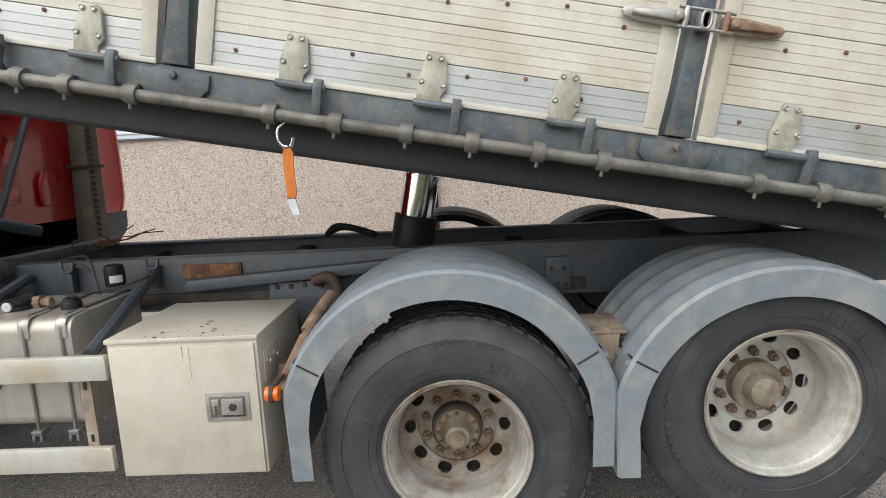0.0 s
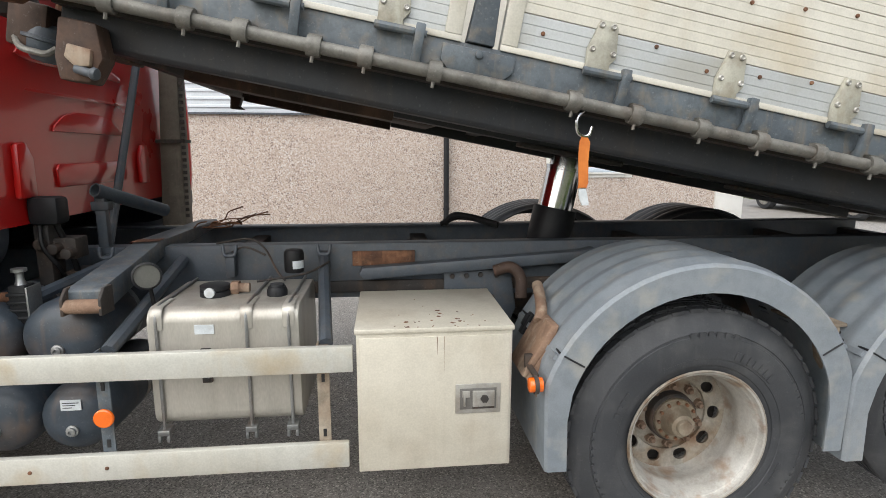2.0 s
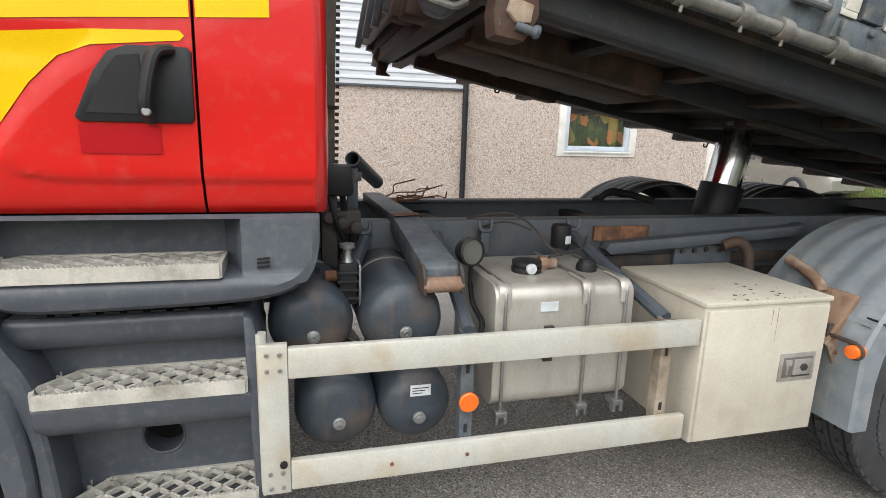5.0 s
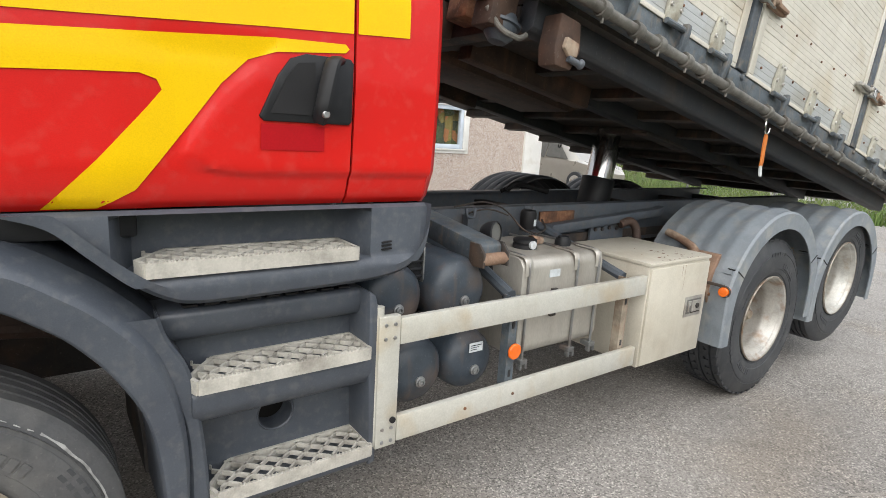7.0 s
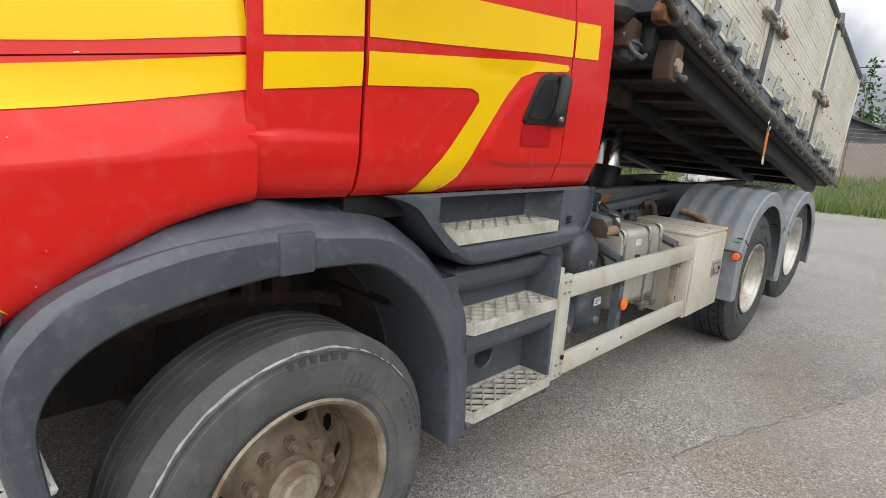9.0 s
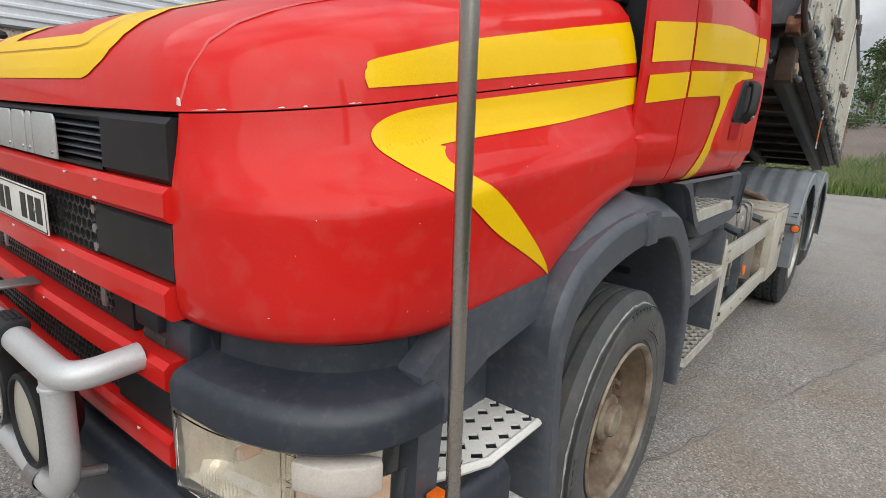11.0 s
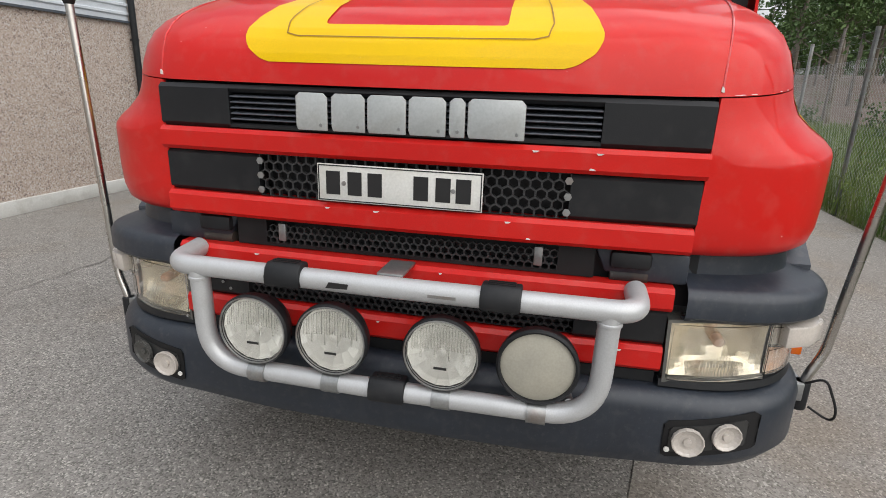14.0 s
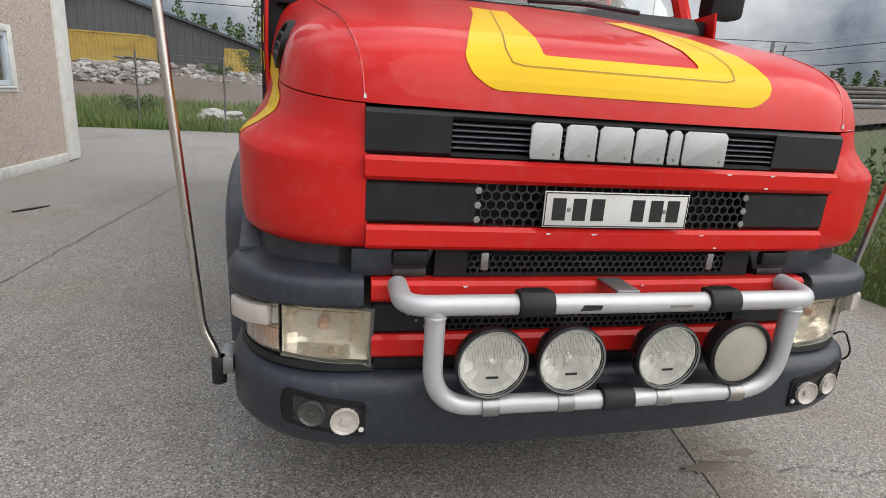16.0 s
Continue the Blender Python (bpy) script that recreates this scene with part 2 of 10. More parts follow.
M_RUSTRIM = mat("rust_streaked_disc", (0.36, 0.34, 0.30), 0.5, 0.25, (0.27, 0.22, 0.16), 9, 120, 0.25, dirt=(0.17, 0.09, 0.05), dirt_amt=0.8, dirt_scale=9, wear=0.6)
M_PALERIM = mat("pale_silver_rim", (0.54, 0.54, 0.51), 0.4, 0.3, (0.47, 0.46, 0.42), 6, 120, 0.15, dirt=(0.30, 0.22, 0.14), dirt_amt=0.4, dirt_scale=12, wear=0.4)
M_NUT = mat("dusty_rusty_nut", (0.20, 0.14, 0.10), 0.75, 0.1, (0.15, 0.09, 0.06), 14, 160, 0.3, wear=0.4)
M_HUB = mat("dirty_hub", (0.36, 0.32, 0.25), 0.6, 0.3, (0.2, 0.16, 0.11), 9, 120, 0.3, dirt=(0.14, 0.08, 0.05), dirt_amt=0.6, dirt_scale=14, wear=0.5)
M_BRONZE = mat("brown_dusty_rim", (0.20, 0.15, 0.10), 0.6, 0.3, (0.14, 0.1, 0.07), 8, 120, 0.3, dirt=(0.3, 0.24, 0.17), dirt_amt=0.5, dirt_scale=12, wear=0.5)
M_GRIP = mat("worn_step_grating", (0.60, 0.58, 0.52), 0.5, 0.2, (0.48, 0.46, 0.41), 8, 160, 0.25, dirt=(0.2, 0.18, 0.15), dirt_amt=0.5, dirt_scale=10, wear=0.4)
M_WHITE = mat("white_paint", (0.74, 0.74, 0.71), 0.5, 0, (0.68, 0.68, 0.65), 4, 150, 0.08, dirt=(0.4, 0.36, 0.28), dirt_amt=0.3)
M_ORANGE = mat("orange_lens", (0.85, 0.16, 0.008), 0.25, 0, (0.75, 0.13, 0.008), 9, 300, 0.05, 0.4)
M_STRAP = mat("orange_strap", (0.62, 0.19, 0.03), 0.8, 0, (0.5, 0.14, 0.025), 20, 500, 0.4)
M_INK = mat("black_ink", (0.015, 0.015, 0.016), 0.5, 0, None, 20, 300, 0.0)
M_PAPER = mat("sticker_paper", (0.62, 0.66, 0.68), 0.6, 0, (0.5, 0.54, 0.56), 30, 300, 0.05, dirt=(0.35, 0.33, 0.3), dirt_amt=0.5, dirt_scale=25)
M_REFLECT = mat("lamp_reflector", (0.95, 0.95, 0.93), 0.22, 0.55, (0.90, 0.90, 0.87), 8, 40, 0.06)
M_LENS = glass("clear_lens", (0.97, 0.97, 0.95), 0.06)
M_FROST = mat("hazed_lens", (0.37, 0.355, 0.30), 0.35, 0, (0.44, 0.42, 0.35), 9, 160, 0.1, 0.3, dirt=(0.34, 0.31, 0.25), dirt_amt=0.4)
M_PANE = glass("window_glass", (0.85, 0.9, 0.9), 0.0)
M_RUBBER = mat("black_rubber", (0.010, 0.010, 0.011), 0.6, 0, (0.016, 0.016, 0.017), 8, 200, 0.15, spec=0.3)
M_SIDING = mat("white_corrugated_metal", (0.62, 0.66, 0.70), 0.45, 0.0, (0.57, 0.61, 0.66), 1.0, 60, 0.04, dirt=(0.45, 0.47, 0.48), dirt_amt=0.3, dirt_scale=2)
M_CONCRETE = mat("painted_concrete_plinth", (0.66, 0.66, 0.63), 0.8, 0, (0.58, 0.58, 0.55), 3, 60, 0.3, dirt=(0.3, 0.28, 0.24), dirt_amt=0.4)
M_WALL = stones("pebble_dash_wall", [(0.0, (0.410, 0.339, 0.289)), (0.34, (0.484, 0.414, 0.359)), (0.58, (0.317, 0.244, 0.199)), (0.72, (0.559, 0.527, 0.498)), (0.90, (0.158, 0.122, 0.110))], 78, 0.85, 0.7, 0.006, (0.466, 0.386, 0.329))
M_ASPHALT = stones("worn_asphalt", [(0.0, (0.212, 0.201, 0.187)), (0.32, (0.268, 0.253, 0.235)), (0.56, (0.112, 0.106, 0.098)), (0.74, (0.325, 0.307, 0.283)), (0.92, (0.50, 0.47, 0.43))], 135, 0.8, 0.6, 0.003, (0.248, 0.231, 0.211), [(0.35, (0.74, 0.73, 0.72), 0.5, 0.68, 0.7), (0.8, (0.95, 0.86, 0.75), 0.52, 0.66, 0.5), (5.0, (0.76, 0.75, 0.74), 0.5, 0.72, 0.5)])
M_ASPHALTBROWN = stones("older_brown_asphalt", [(0.0, (0.225, 0.206, 0.185)), (0.32, (0.278, 0.255, 0.230)), (0.56, (0.140, 0.127, 0.114)), (0.74, (0.325, 0.299, 0.271)), (0.92, (0.47, 0.435, 0.395))], 125, 0.85, 0.6, 0.003, (0.258, 0.233, 0.206), [(0.5, (0.82, 0.80, 0.78), 0.5, 0.66, 0.6), (1.1, (0.96, 0.87, 0.76), 0.52, 0.64, 0.5)])
M_SEAM = mat("pale_worn_seam", (0.31, 0.285, 0.255), 0.9, 0, (0.24, 0.22, 0.195), 20, 120, 0.4)
M_EARTH = mat("grassy_ground", (0.07, 0.10, 0.03), 0.95, 0, (0.11, 0.10, 0.05), 0.5, 20, 0.8, dirt=(0.15, 0.12, 0.09), dirt_amt=0.6, dirt_scale=0.4, bdist=0.05)
M_BANK = mat("heather_brown_bank", (0.15, 0.11, 0.09), 0.95, 0, (0.19, 0.15, 0.13), 0.6, 12, 0.9, dirt=(0.1, 0.11, 0.05), dirt_amt=0.6, dirt_scale=0.8, bdist=0.1)
M_GRASS = mat("grass_blades", (0.09, 0.16, 0.03), 0.8, 0, (0.15, 0.2, 0.05), 0.9, 30, 0.0, dirt=(0.26, 0.24, 0.1), dirt_amt=0.6, dirt_scale=1.5)
M_LEAF = mat("leaves", (0.05, 0.10, 0.025), 0.7, 0, (0.085, 0.14, 0.035), 0.7, 15, 0.0)
M_BARK = mat("bark", (0.12, 0.095, 0.07), 0.9, 0, (0.2, 0.18, 0.15), 3, 30, 0.5)
M_WIRE = mat("galvanised_wire", (0.36, 0.37, 0.37), 0.5, 0.6, None, 5, 100, 0.0)
M_RUBBLE = mat("brownish_rubble", (0.30, 0.27, 0.24), 0.9, 0, (0.20, 0.18, 0.16), 1.5, 12, 0.6, bdist=0.03)
M_ROCK = mat("pale_rock", (0.42, 0.41, 0.39), 0.9, 0, (0.32, 0.31, 0.29), 1.5, 12, 0.6, bdist=0.03)
M_SMOKE = mat("smoky_lens", (0.12, 0.12, 0.11), 0.2, 0, (0.09, 0.09, 0.085), 9, 160, 0.1, 0.4)
M_COLUMN = mat("dusty_exhaust_column", (0.17, 0.15, 0.12), 0.7, 0.1, (0.12, 0.10, 0.08), 5, 100, 0.3, dirt=(0.26, 0.23, 0.18), dirt_amt=0.5, wear=0.4)
M_EDGE = mat("near_black_navy_steel", (0.016, 0.020, 0.026), 0.6, 0, (0.026, 0.028, 0.032), 4, 120, 0.25, dirt=(0.07, 0.05, 0.035), dirt_amt=0.3, wear=0.3)
M_ROD = mat("dull_grimy_rod", (0.21, 0.205, 0.185), 0.6, 0.3, (0.13, 0.125, 0.11), 7, 120, 0.3, dirt=(0.13, 0.105, 0.085), dirt_amt=0.5, dirt_scale=9, wear=0.7)
M_CONTAINER = mat("yellow_container", (0.50, 0.36, 0.09), 0.6, 0, (0.43, 0.30, 0.07), 0.5, 10, 0.1, dirt=(0.2, 0.13, 0.06), dirt_amt=0.4, dirt_scale=1.2)
M_TIMBER = mat("weathered_timber", (0.24, 0.22, 0.20), 0.9, 0, (0.16, 0.14, 0.13), 1.0, 30, 0.4, wear=0.5)
M_GREYHALL = mat("grey_hall_cladding", (0.10, 0.105, 0.115), 0.6, 0, (0.088, 0.093, 0.102), 0.3, 10, 0.1)
M_ROOF = mat("grey_roof_sheet", (0.30, 0.31, 0.32), 0.5, 0.1, (0.26, 0.27, 0.28), 0.5, 10, 0.1)


M_CAR = mat("silver_car_paint", (0.42, 0.40, 0.35), 0.3, 0.5, (0.38, 0.36, 0.32), 2, 200, 0.02, 0.5)
M_CRACK = mat("dark_crack", (0.12, 0.114, 0.106), 0.95, 0, (0.20, 0.188, 0.174), 9, 90, 0.4)
M_STAIN = mat("brown_stain", (0.21, 0.175, 0.14), 0.85, 0, (0.18, 0.155, 0.13), 7, 90, 0.3)
M_LATCH = mat("bright_latch_steel", (0.50, 0.49, 0.46), 0.35, 0.5, (0.42, 0.41, 0.38), 12, 200, 0.1, dirt=(0.25, 0.2, 0.14), dirt_amt=0.4, dirt_scale=20, wear=0.4)
M_MARKER = mat("hazy_clear_lens", (0.58, 0.53, 0.48), 0.25, 0, (0.5, 0.46, 0.42), 14, 200, 0.08, 0.4)
M_AMBERCLEAR = mat("hazy_amber_lens", (0.58, 0.34, 0.22), 0.25, 0, (0.50, 0.40, 0.34), 16, 200, 0.08, 0.4)
M_FOG = mat("dimmed_fog_lens", (0.10, 0.10, 0.095), 0.3, 0.3, (0.07, 0.07, 0.065), 14, 200, 0.1)
M_FOGDARK = mat("dark_lamp_housing", (0.035, 0.036, 0.036), 0.3, 0.2, (0.05, 0.05, 0.05), 14, 200, 0.1)
M_NAVY = mat("dark_navy_steel", (0.055, 0.064, 0.080), 0.5, 0, (0.075, 0.082, 0.095), 3, 150, 0.2, dirt=(0.15, 0.11, 0.08), dirt_amt=0.4, dirt_scale=16, wear=0.5)
M_FOGGREY = mat("shaded_latch_recess", (0.20, 0.195, 0.185), 0.45, 0.4, (0.15, 0.145, 0.135), 14, 200, 0.1)
M_BEIGE = mat("dusty_beige_steel", (0.30, 0.25, 0.19), 0.8, 0, (0.22, 0.16, 0.11), 9, 130, 0.4, dirt=(0.40, 0.36, 0.29), dirt_amt=0.6, dirt_scale=8, wear=0.6)
M_LAMPWARM = mat("warm_lamp_reflector", (0.80, 0.74, 0.62), 0.24, 0.75, (0.70, 0.62, 0.48), 10, 40, 0.15)
M_HINGE = mat("cream_hinge_paint", (0.44, 0.43, 0.36), 0.5, 0.1, (0.36, 0.35, 0.29), 8, 150, 0.2, dirt=(0.2, 0.16, 0.1), dirt_amt=0.55, dirt_scale=14, wear=0.5)
# darker copy of grey_plastic: the dimmer light on the front is in its colour
M_BUMPER = mat("shaded_navy_plastic", (0.020, 0.026, 0.037), 0.42, 0, (0.026, 0.033, 0.046), 3, 350, 0.12, dirt=(0.09, 0.09, 0.09), dirt_amt=0.2, dirt_scale=40, wear=0.2)
M_MESH = mat("worn_black_mesh", (0.055, 0.056, 0.058), 0.35, 0.3, (0.035, 0.036, 0.038), 30, 200, 0.1)
M_BRICKRED = mat("brick_red_plastic", (0.22, 0.07, 0.05), 0.6, 0, (0.17, 0.06, 0.045), 9, 150, 0.1)


# ---- building helpers ----
PLACE = {}


def thing(name, at, label, category, group="", kind=""):
    """An Empty at a thing's base, which its parts hang from."""
    e = new(name)
    e.empty_display_size = 0.2
    e.location = at
    PLACE[e] = Vector(at)
    return tagged(e, label, category, group, kind)


def finish(bm, angle=35.0):
    bmesh.ops.recalc_face_normals(bm, faces=bm.faces)
    lim = radians(angle)
    for f in bm.faces:
        f.smooth = True
    for e in bm.edges:
        e.smooth = len(e.link_faces) == 2 and e.calc_face_angle(0.0) < lim


def part(name, bm, material, parent=None, label="", bevel=0.0, angle=35.0, xf=None, flip=False):
    """Link a bmesh as one mesh object under its thing or part."""
    if bevel:
        bmesh.ops.recalc_face_normals(bm, faces=bm.faces)
        sharp = [e for e in bm.edges if len(e.link_faces) == 2 and e.calc_face_angle(0.0) > 0.6]
        bmesh.ops.bevel(bm, geom=sharp, offset=bevel, segments=2, profile=0.5, affect="EDGES", clamp_overlap=True)
    if xf is not None:
        bmesh.ops.transform(bm, matrix=xf, verts=bm.verts)
    finish(bm, angle)
    if flip:
        bmesh.ops.reverse_faces(bm, faces=bm.faces)
    lo = Vector([min(v.co[i] for v in bm.verts) for i in range(3)])
    hi = Vector([max(v.co[i] for v in bm.verts) for i in range(3)])
    c = (lo + hi) / 2
    if parent is None:
        c.z = lo.z
    bmesh.ops.translate(bm, vec=-c, verts=bm.verts)
    me = bpy.data.meshes.new(name)
    bm.to_mesh(me)
    bm.free()
    for mm in (material if isinstance(material, (list, tuple)) else [material]):
        me.materials.append(mm)
    ob = new(name, me)
    PLACE[ob] = c
    ob.location = c
    if parent is not None:
        ob.parent = parent
        ob.matrix_parent_inverse = Matrix.Translation(-PLACE[parent])
    if label:
        ob["label"] = label
    return ob


def again(ob, shift, parent=None):
    """The same part once more, moved, on the same mesh."""
    o = ob.copy()
    scene.collection.objects.link(o)
    PLACE[o] = PLACE[ob] + Vector(shift)
    o.location = PLACE[o]
    if parent is not None:
        o.parent = parent
        o.matrix_parent_inverse = Matrix.Translation(-PLACE[parent])
    return o


def box(bm, x0, x1, y0, y1, z0, z1):
    vs = [bm.verts.new(p) for p in ((x0, y0, z0), (x1, y0, z0), (x1, y1, z0), (x0, y1, z0), (x0, y0, z1), (x1, y0, z1), (x1, y1, z1), (x0, y1, z1))]
    for q in ((0, 3, 2, 1), (4, 5, 6, 7), (0, 1, 5, 4), (1, 2, 6, 5), (2, 3, 7, 6), (3, 0, 4, 7)):
        bm.faces.new([vs[i] for i in q])
    return bm


def B():
    return bmesh.new()


def frame_of(d):
    d = Vector(d).normalized()
    a = Vector((0, 0, 1)) if abs(d.z) < 0.9 else Vector((1, 0, 0))
    u = d.cross(a).normalized()
    return u, d.cross(u).normalized()


def lathe(bm, prof, at, axis, seg=32, close=False, turn=0.0):
    """Profile of (radius, distance along the axis) spun about the axis through at."""
    axis = Vector(axis).normalized()
    u, v = frame_of(axis)
    at = Vector(at)
    rings = []
    for r, h in prof:
        if r < 1e-6:
            rings.append([bm.verts.new(at + axis * h)])
        else:
            rings.append([bm.verts.new(at + axis * h + (u * math.cos(turn + 2 * math.pi * i / seg) + v * math.sin(turn + 2 * math.pi * i / seg)) * r) for i in range(seg)])
    pairs = list(zip(rings, rings[1:])) + ([(rings[-1], rings[0])] if close else [])
    for a, b in pairs:
        for i in range(seg):
            j = (i + 1) % seg
            if len(a) == 1 and len(b) == 1:
                continue
            if len(a) == 1:
                bm.faces.new((a[0], b[i], b[j]))
            elif len(b) == 1:
                bm.faces.new((a[i], a[j], b[0]))
            else:
                bm.faces.new((a[i], a[j], b[j], b[i]))
    return bm


def cyl(bm, p0, p1, r, r1=None, seg=20):
    p0, p1 = Vector(p0), Vector(p1)
    h = (p1 - p0).length
    r1 = r if r1 is None else r1
    return lathe(bm, [(0, 0), (r, 0), (r1, h), (0, h)], p0, p1 - p0, seg)


def smooth_path(pts, radius, steps=6):
    """A polyline with rounded corners."""
    pts = [Vector(p) for p in pts]
    out = [pts[0]]
    for a, b, c in zip(pts, pts[1:], pts[2:]):
        d0, d1 = (a - b), (c - b)
        r = min(radius, d0.length * 0.49, d1.length * 0.49)
        s, e = b + d0.normalized() * r, b + d1.normalized() * r
        for i in range(steps + 1):
            t = i / steps
            out.append((1 - t) ** 2 * s + 2 * t * (1 - t) * b + t * t * e)
    out.append(pts[-1])
    return out


def tube(bm, pts, r, seg=12, cap=True, ratio=1.0):
    pts = [Vector(p) for p in pts]
    u = None
    rings = []
    for i, p in enumerate(pts):
        d = (pts[min(i + 1, len(pts) - 1)] - pts[max(i - 1, 0)]).normalized()
        if u is None:
            u, v = frame_of(d)
        u = (u - d * u.dot(d)).normalized()
        v = d.cross(u)
        rr = r[i] if isinstance(r, (list, tuple)) else r
        rings.append([bm.verts.new(p + (u * math.cos(2 * math.pi * k / seg) + v * ratio * math.sin(2 * math.pi * k / seg)) * rr) for k in range(seg)])
    for a, b in zip(rings, rings[1:]):
        for k in range(seg):
            j = (k + 1) % seg
            bm.faces.new((a[k], a[j], b[j], b[k]))
    if cap:
        bm.faces.new(rings[0][::-1])
        bm.faces.new(rings[-1])
    return bm


def prism(bm, poly, lift, depth):
    """A polygon lifted into space by lift(a, b), pushed out by the vector depth."""
    depth = Vector(depth)
    a = [bm.verts.new(lift(*p)) for p in poly]
    b = [bm.verts.new(v.co + depth) for v in a]
    bm.faces.new(a)
    bm.faces.new(b[::-1])
    for i in range(len(a)):
        j = (i + 1) % len(a)
        bm.faces.new((a[i], b[i], b[j], a[j]))
    return bm


def loft(bm, rows, wrap=False):
    vr = [[bm.verts.new(p) for p in row] for row in rows]
    for a, b in zip(vr, vr[1:]):
        m = len(a)
        for i in range(m if wrap else m - 1):
            j = (i + 1) % m
            bm.faces.new((a[i], a[j], b[j], b[i]))
    return bm


def thicken(bm, t):
    """Give an open sheet a thickness."""
    bmesh.ops.recalc_face_normals(bm, faces=bm.faces)
    bmesh.ops.solidify(bm, geom=list(bm.faces), thickness=t)
    return bm


def lerp(a, b, t):
    return a + (b - a) * t


def bend(x, table):
    """Linear look-up in a short table of (x, value)."""
    if x <= table[0][0]:
        return table[0][1]
    for (a, va), (b, vb) in zip(table, table[1:]):
        if x <= b:
            return lerp(va, vb, (x - a) / (b - a))
    return table[-1][1]


def spline(pts, n=5):
    """A smooth line through the given pairs."""
    out = []
    for i in range(len(pts) - 1):
        p0, p1, p2, p3 = pts[max(0, i - 1)], pts[i], pts[i + 1], pts[min(len(pts) - 1, i + 2)]
        for k in range(n):
            t = k / n
            out.append(tuple(0.5 * (2 * b + (c - a) * t + (2 * a - 5 * b + 4 * c - d) * t * t + (3 * b - a - 3 * c + d) * t ** 3) for a, b, c, d in zip(p0, p1, p2, p3)))
    return out + [tuple(pts[-1])]


def sheet(bm, poly, lift, step=0.06):
    """A flat outline cut into strips and laid on a curved surface by lift(a, b)."""
    cols = sorted(set(round(p[0], 6) for p in poly))
    xs = []
    for a, b in zip(cols, cols[1:]):
        n = max(1, int(math.ceil((b - a) / step)))
        xs += [lerp(a, b, i / n) for i in range(n)]
    xs.append(cols[-1])
    edges = list(zip(poly, poly[1:] + poly[:1]))
    cache = {}

    def vert(x, y):
        k = (round(x, 5), round(y, 5))
        if k not in cache:
            cache[k] = bm.verts.new(Vector(lift(x, y)))
        return cache[k]
    for xa, xb in zip(xs, xs[1:]):
        if xb - xa < 1e-6:
            continue
        mid, hits = (xa + xb) / 2, []
        for (px, py), (qx, qy) in edges:
            if (px - mid) * (qx - mid) < 0:
                f = lambda x: py + (qy - py) * (x - px) / (qx - px)
                hits.append((f(mid), f(xa), f(xb)))
        hits.sort()
        for (m0, a0, b0), (m1, a1, b1) in zip(hits[::2], hits[1::2]):
            n = max(1, int(math.ceil((m1 - m0) / step)))
            for i in range(n):
                q = [vert(xa, lerp(a0, a1, i / n)), vert(xb, lerp(b0, b1, i / n)), vert(xb, lerp(b0, b1, (i + 1) / n)), vert(xa, lerp(a0, a1, (i + 1) / n))]
                q = [v for i2, v in enumerate(q) if v not in q[:i2]]
                if len(q) > 2 and bm.faces.get(q) is None:
                    bm.faces.new(q)
    return bm


def XZ(y):
    return lambda a, b: Vector((a, y, b))


def YZ(x):
    return lambda a, b: Vector((x, a, b))


def XY(z):
    return lambda a, b: Vector((a, b, z))


# ---- setting ----
WALL_Y = 6.6
bm = B()
gx = [-420, -220, -120, -60, -30, -15, -8, -4, 0, 4, 8, 12, 15, 17, 18.6, 20, 24, 30, 40, 60, 90, 120, 160, 250, 420]
gy = [-420, -250, -150, -100, -70, -50, -40, -32, -25, -19, -15, -12, -10, -8, -6.5, -5.2, -4, 0, 10, 25, 50, 70, 120, 250, 420]
loft(bm, [[Vector((x, y, -0.03)) for y in gy] for x in gx])
ground = part("ground", bm, M_EARTH)
tagged(ground, "rough grassy ground reaching to the far woods", "ground", kind="structure")

bm = B()
edge = [(-40, 40), (-40, -2.62), (-6, -2.66), (2, -2.72), (6, -2.75), (9, -3.0), (15.5, -3.8), (21.0, -4.5), (20.3, -1.2), (18.9, 0.3), (18.0, 2), (17.0, 6), (16.7, 9.6), (16.4, 12), (16.2, 40)]
prism(bm, edge, XY(-0.15), (0, 0, 0.15))
asphalt = part("pavement", bm, M_ASPHALT)
tagged(asphalt, "worn grey asphalt yard with cracks", "pavement", kind="structure")

# an older, browner strip along the fence, past a worn seam
bm = B()
prism(bm, [(-14, 1.6), (-6, 1.2), (-3.2, 0.9), (-1.6, 0.65), (0.4, 0.25), (1.09, 0.0), (2.8, -0.52), (4.57, -1.1), (7.0, -1.85), (9.5, -2.5), (9.3, -3.03), (6, -2.752), (2, -2.722), (-6, -2.662), (-14, -2.65)], XY(0.0005), (0, 0, 0.004))
tagged(part("pavement_strip", bm, M_ASPHALTBROWN), "older brownish asphalt strip along the fence", "pavement", kind="structure")

# building behind the truck
bm = B()
WX0, WX1, WZ0, WZ1 = 5.98, 7.15, 1.30, 2.06
for x0, x1, z0, z1 in ((-14, WX0, 0.16, 2.165), (WX1, 9.05, 0.16, 2.165), (WX0, WX1, 0.16, WZ0), (WX0, WX1, WZ1, 2.165)):
    box(bm, x0, x1, WALL_Y, WALL_Y + 0.3, z0, z1)
box(bm, 4.28, 9.05, WALL_Y, WALL_Y + 0.3, 2.165, 5.4)
box(bm, 8.75, 9.05, WALL_Y + 0.3, 20, 0.16, 5.4)
wall = part("wall_south", bm, M_WALL)
tagged(wall, "beige pebble-dash wall of an industrial building", "wall", kind="structure")
bm = B()
box(bm, -14, 8.698, WALL_Y - 0.035, WALL_Y + 0.25, 0.0, 0.16)
box(bm, 8.8, 9.10, WALL_Y + 0.25, 20, 0.0, 0.16)
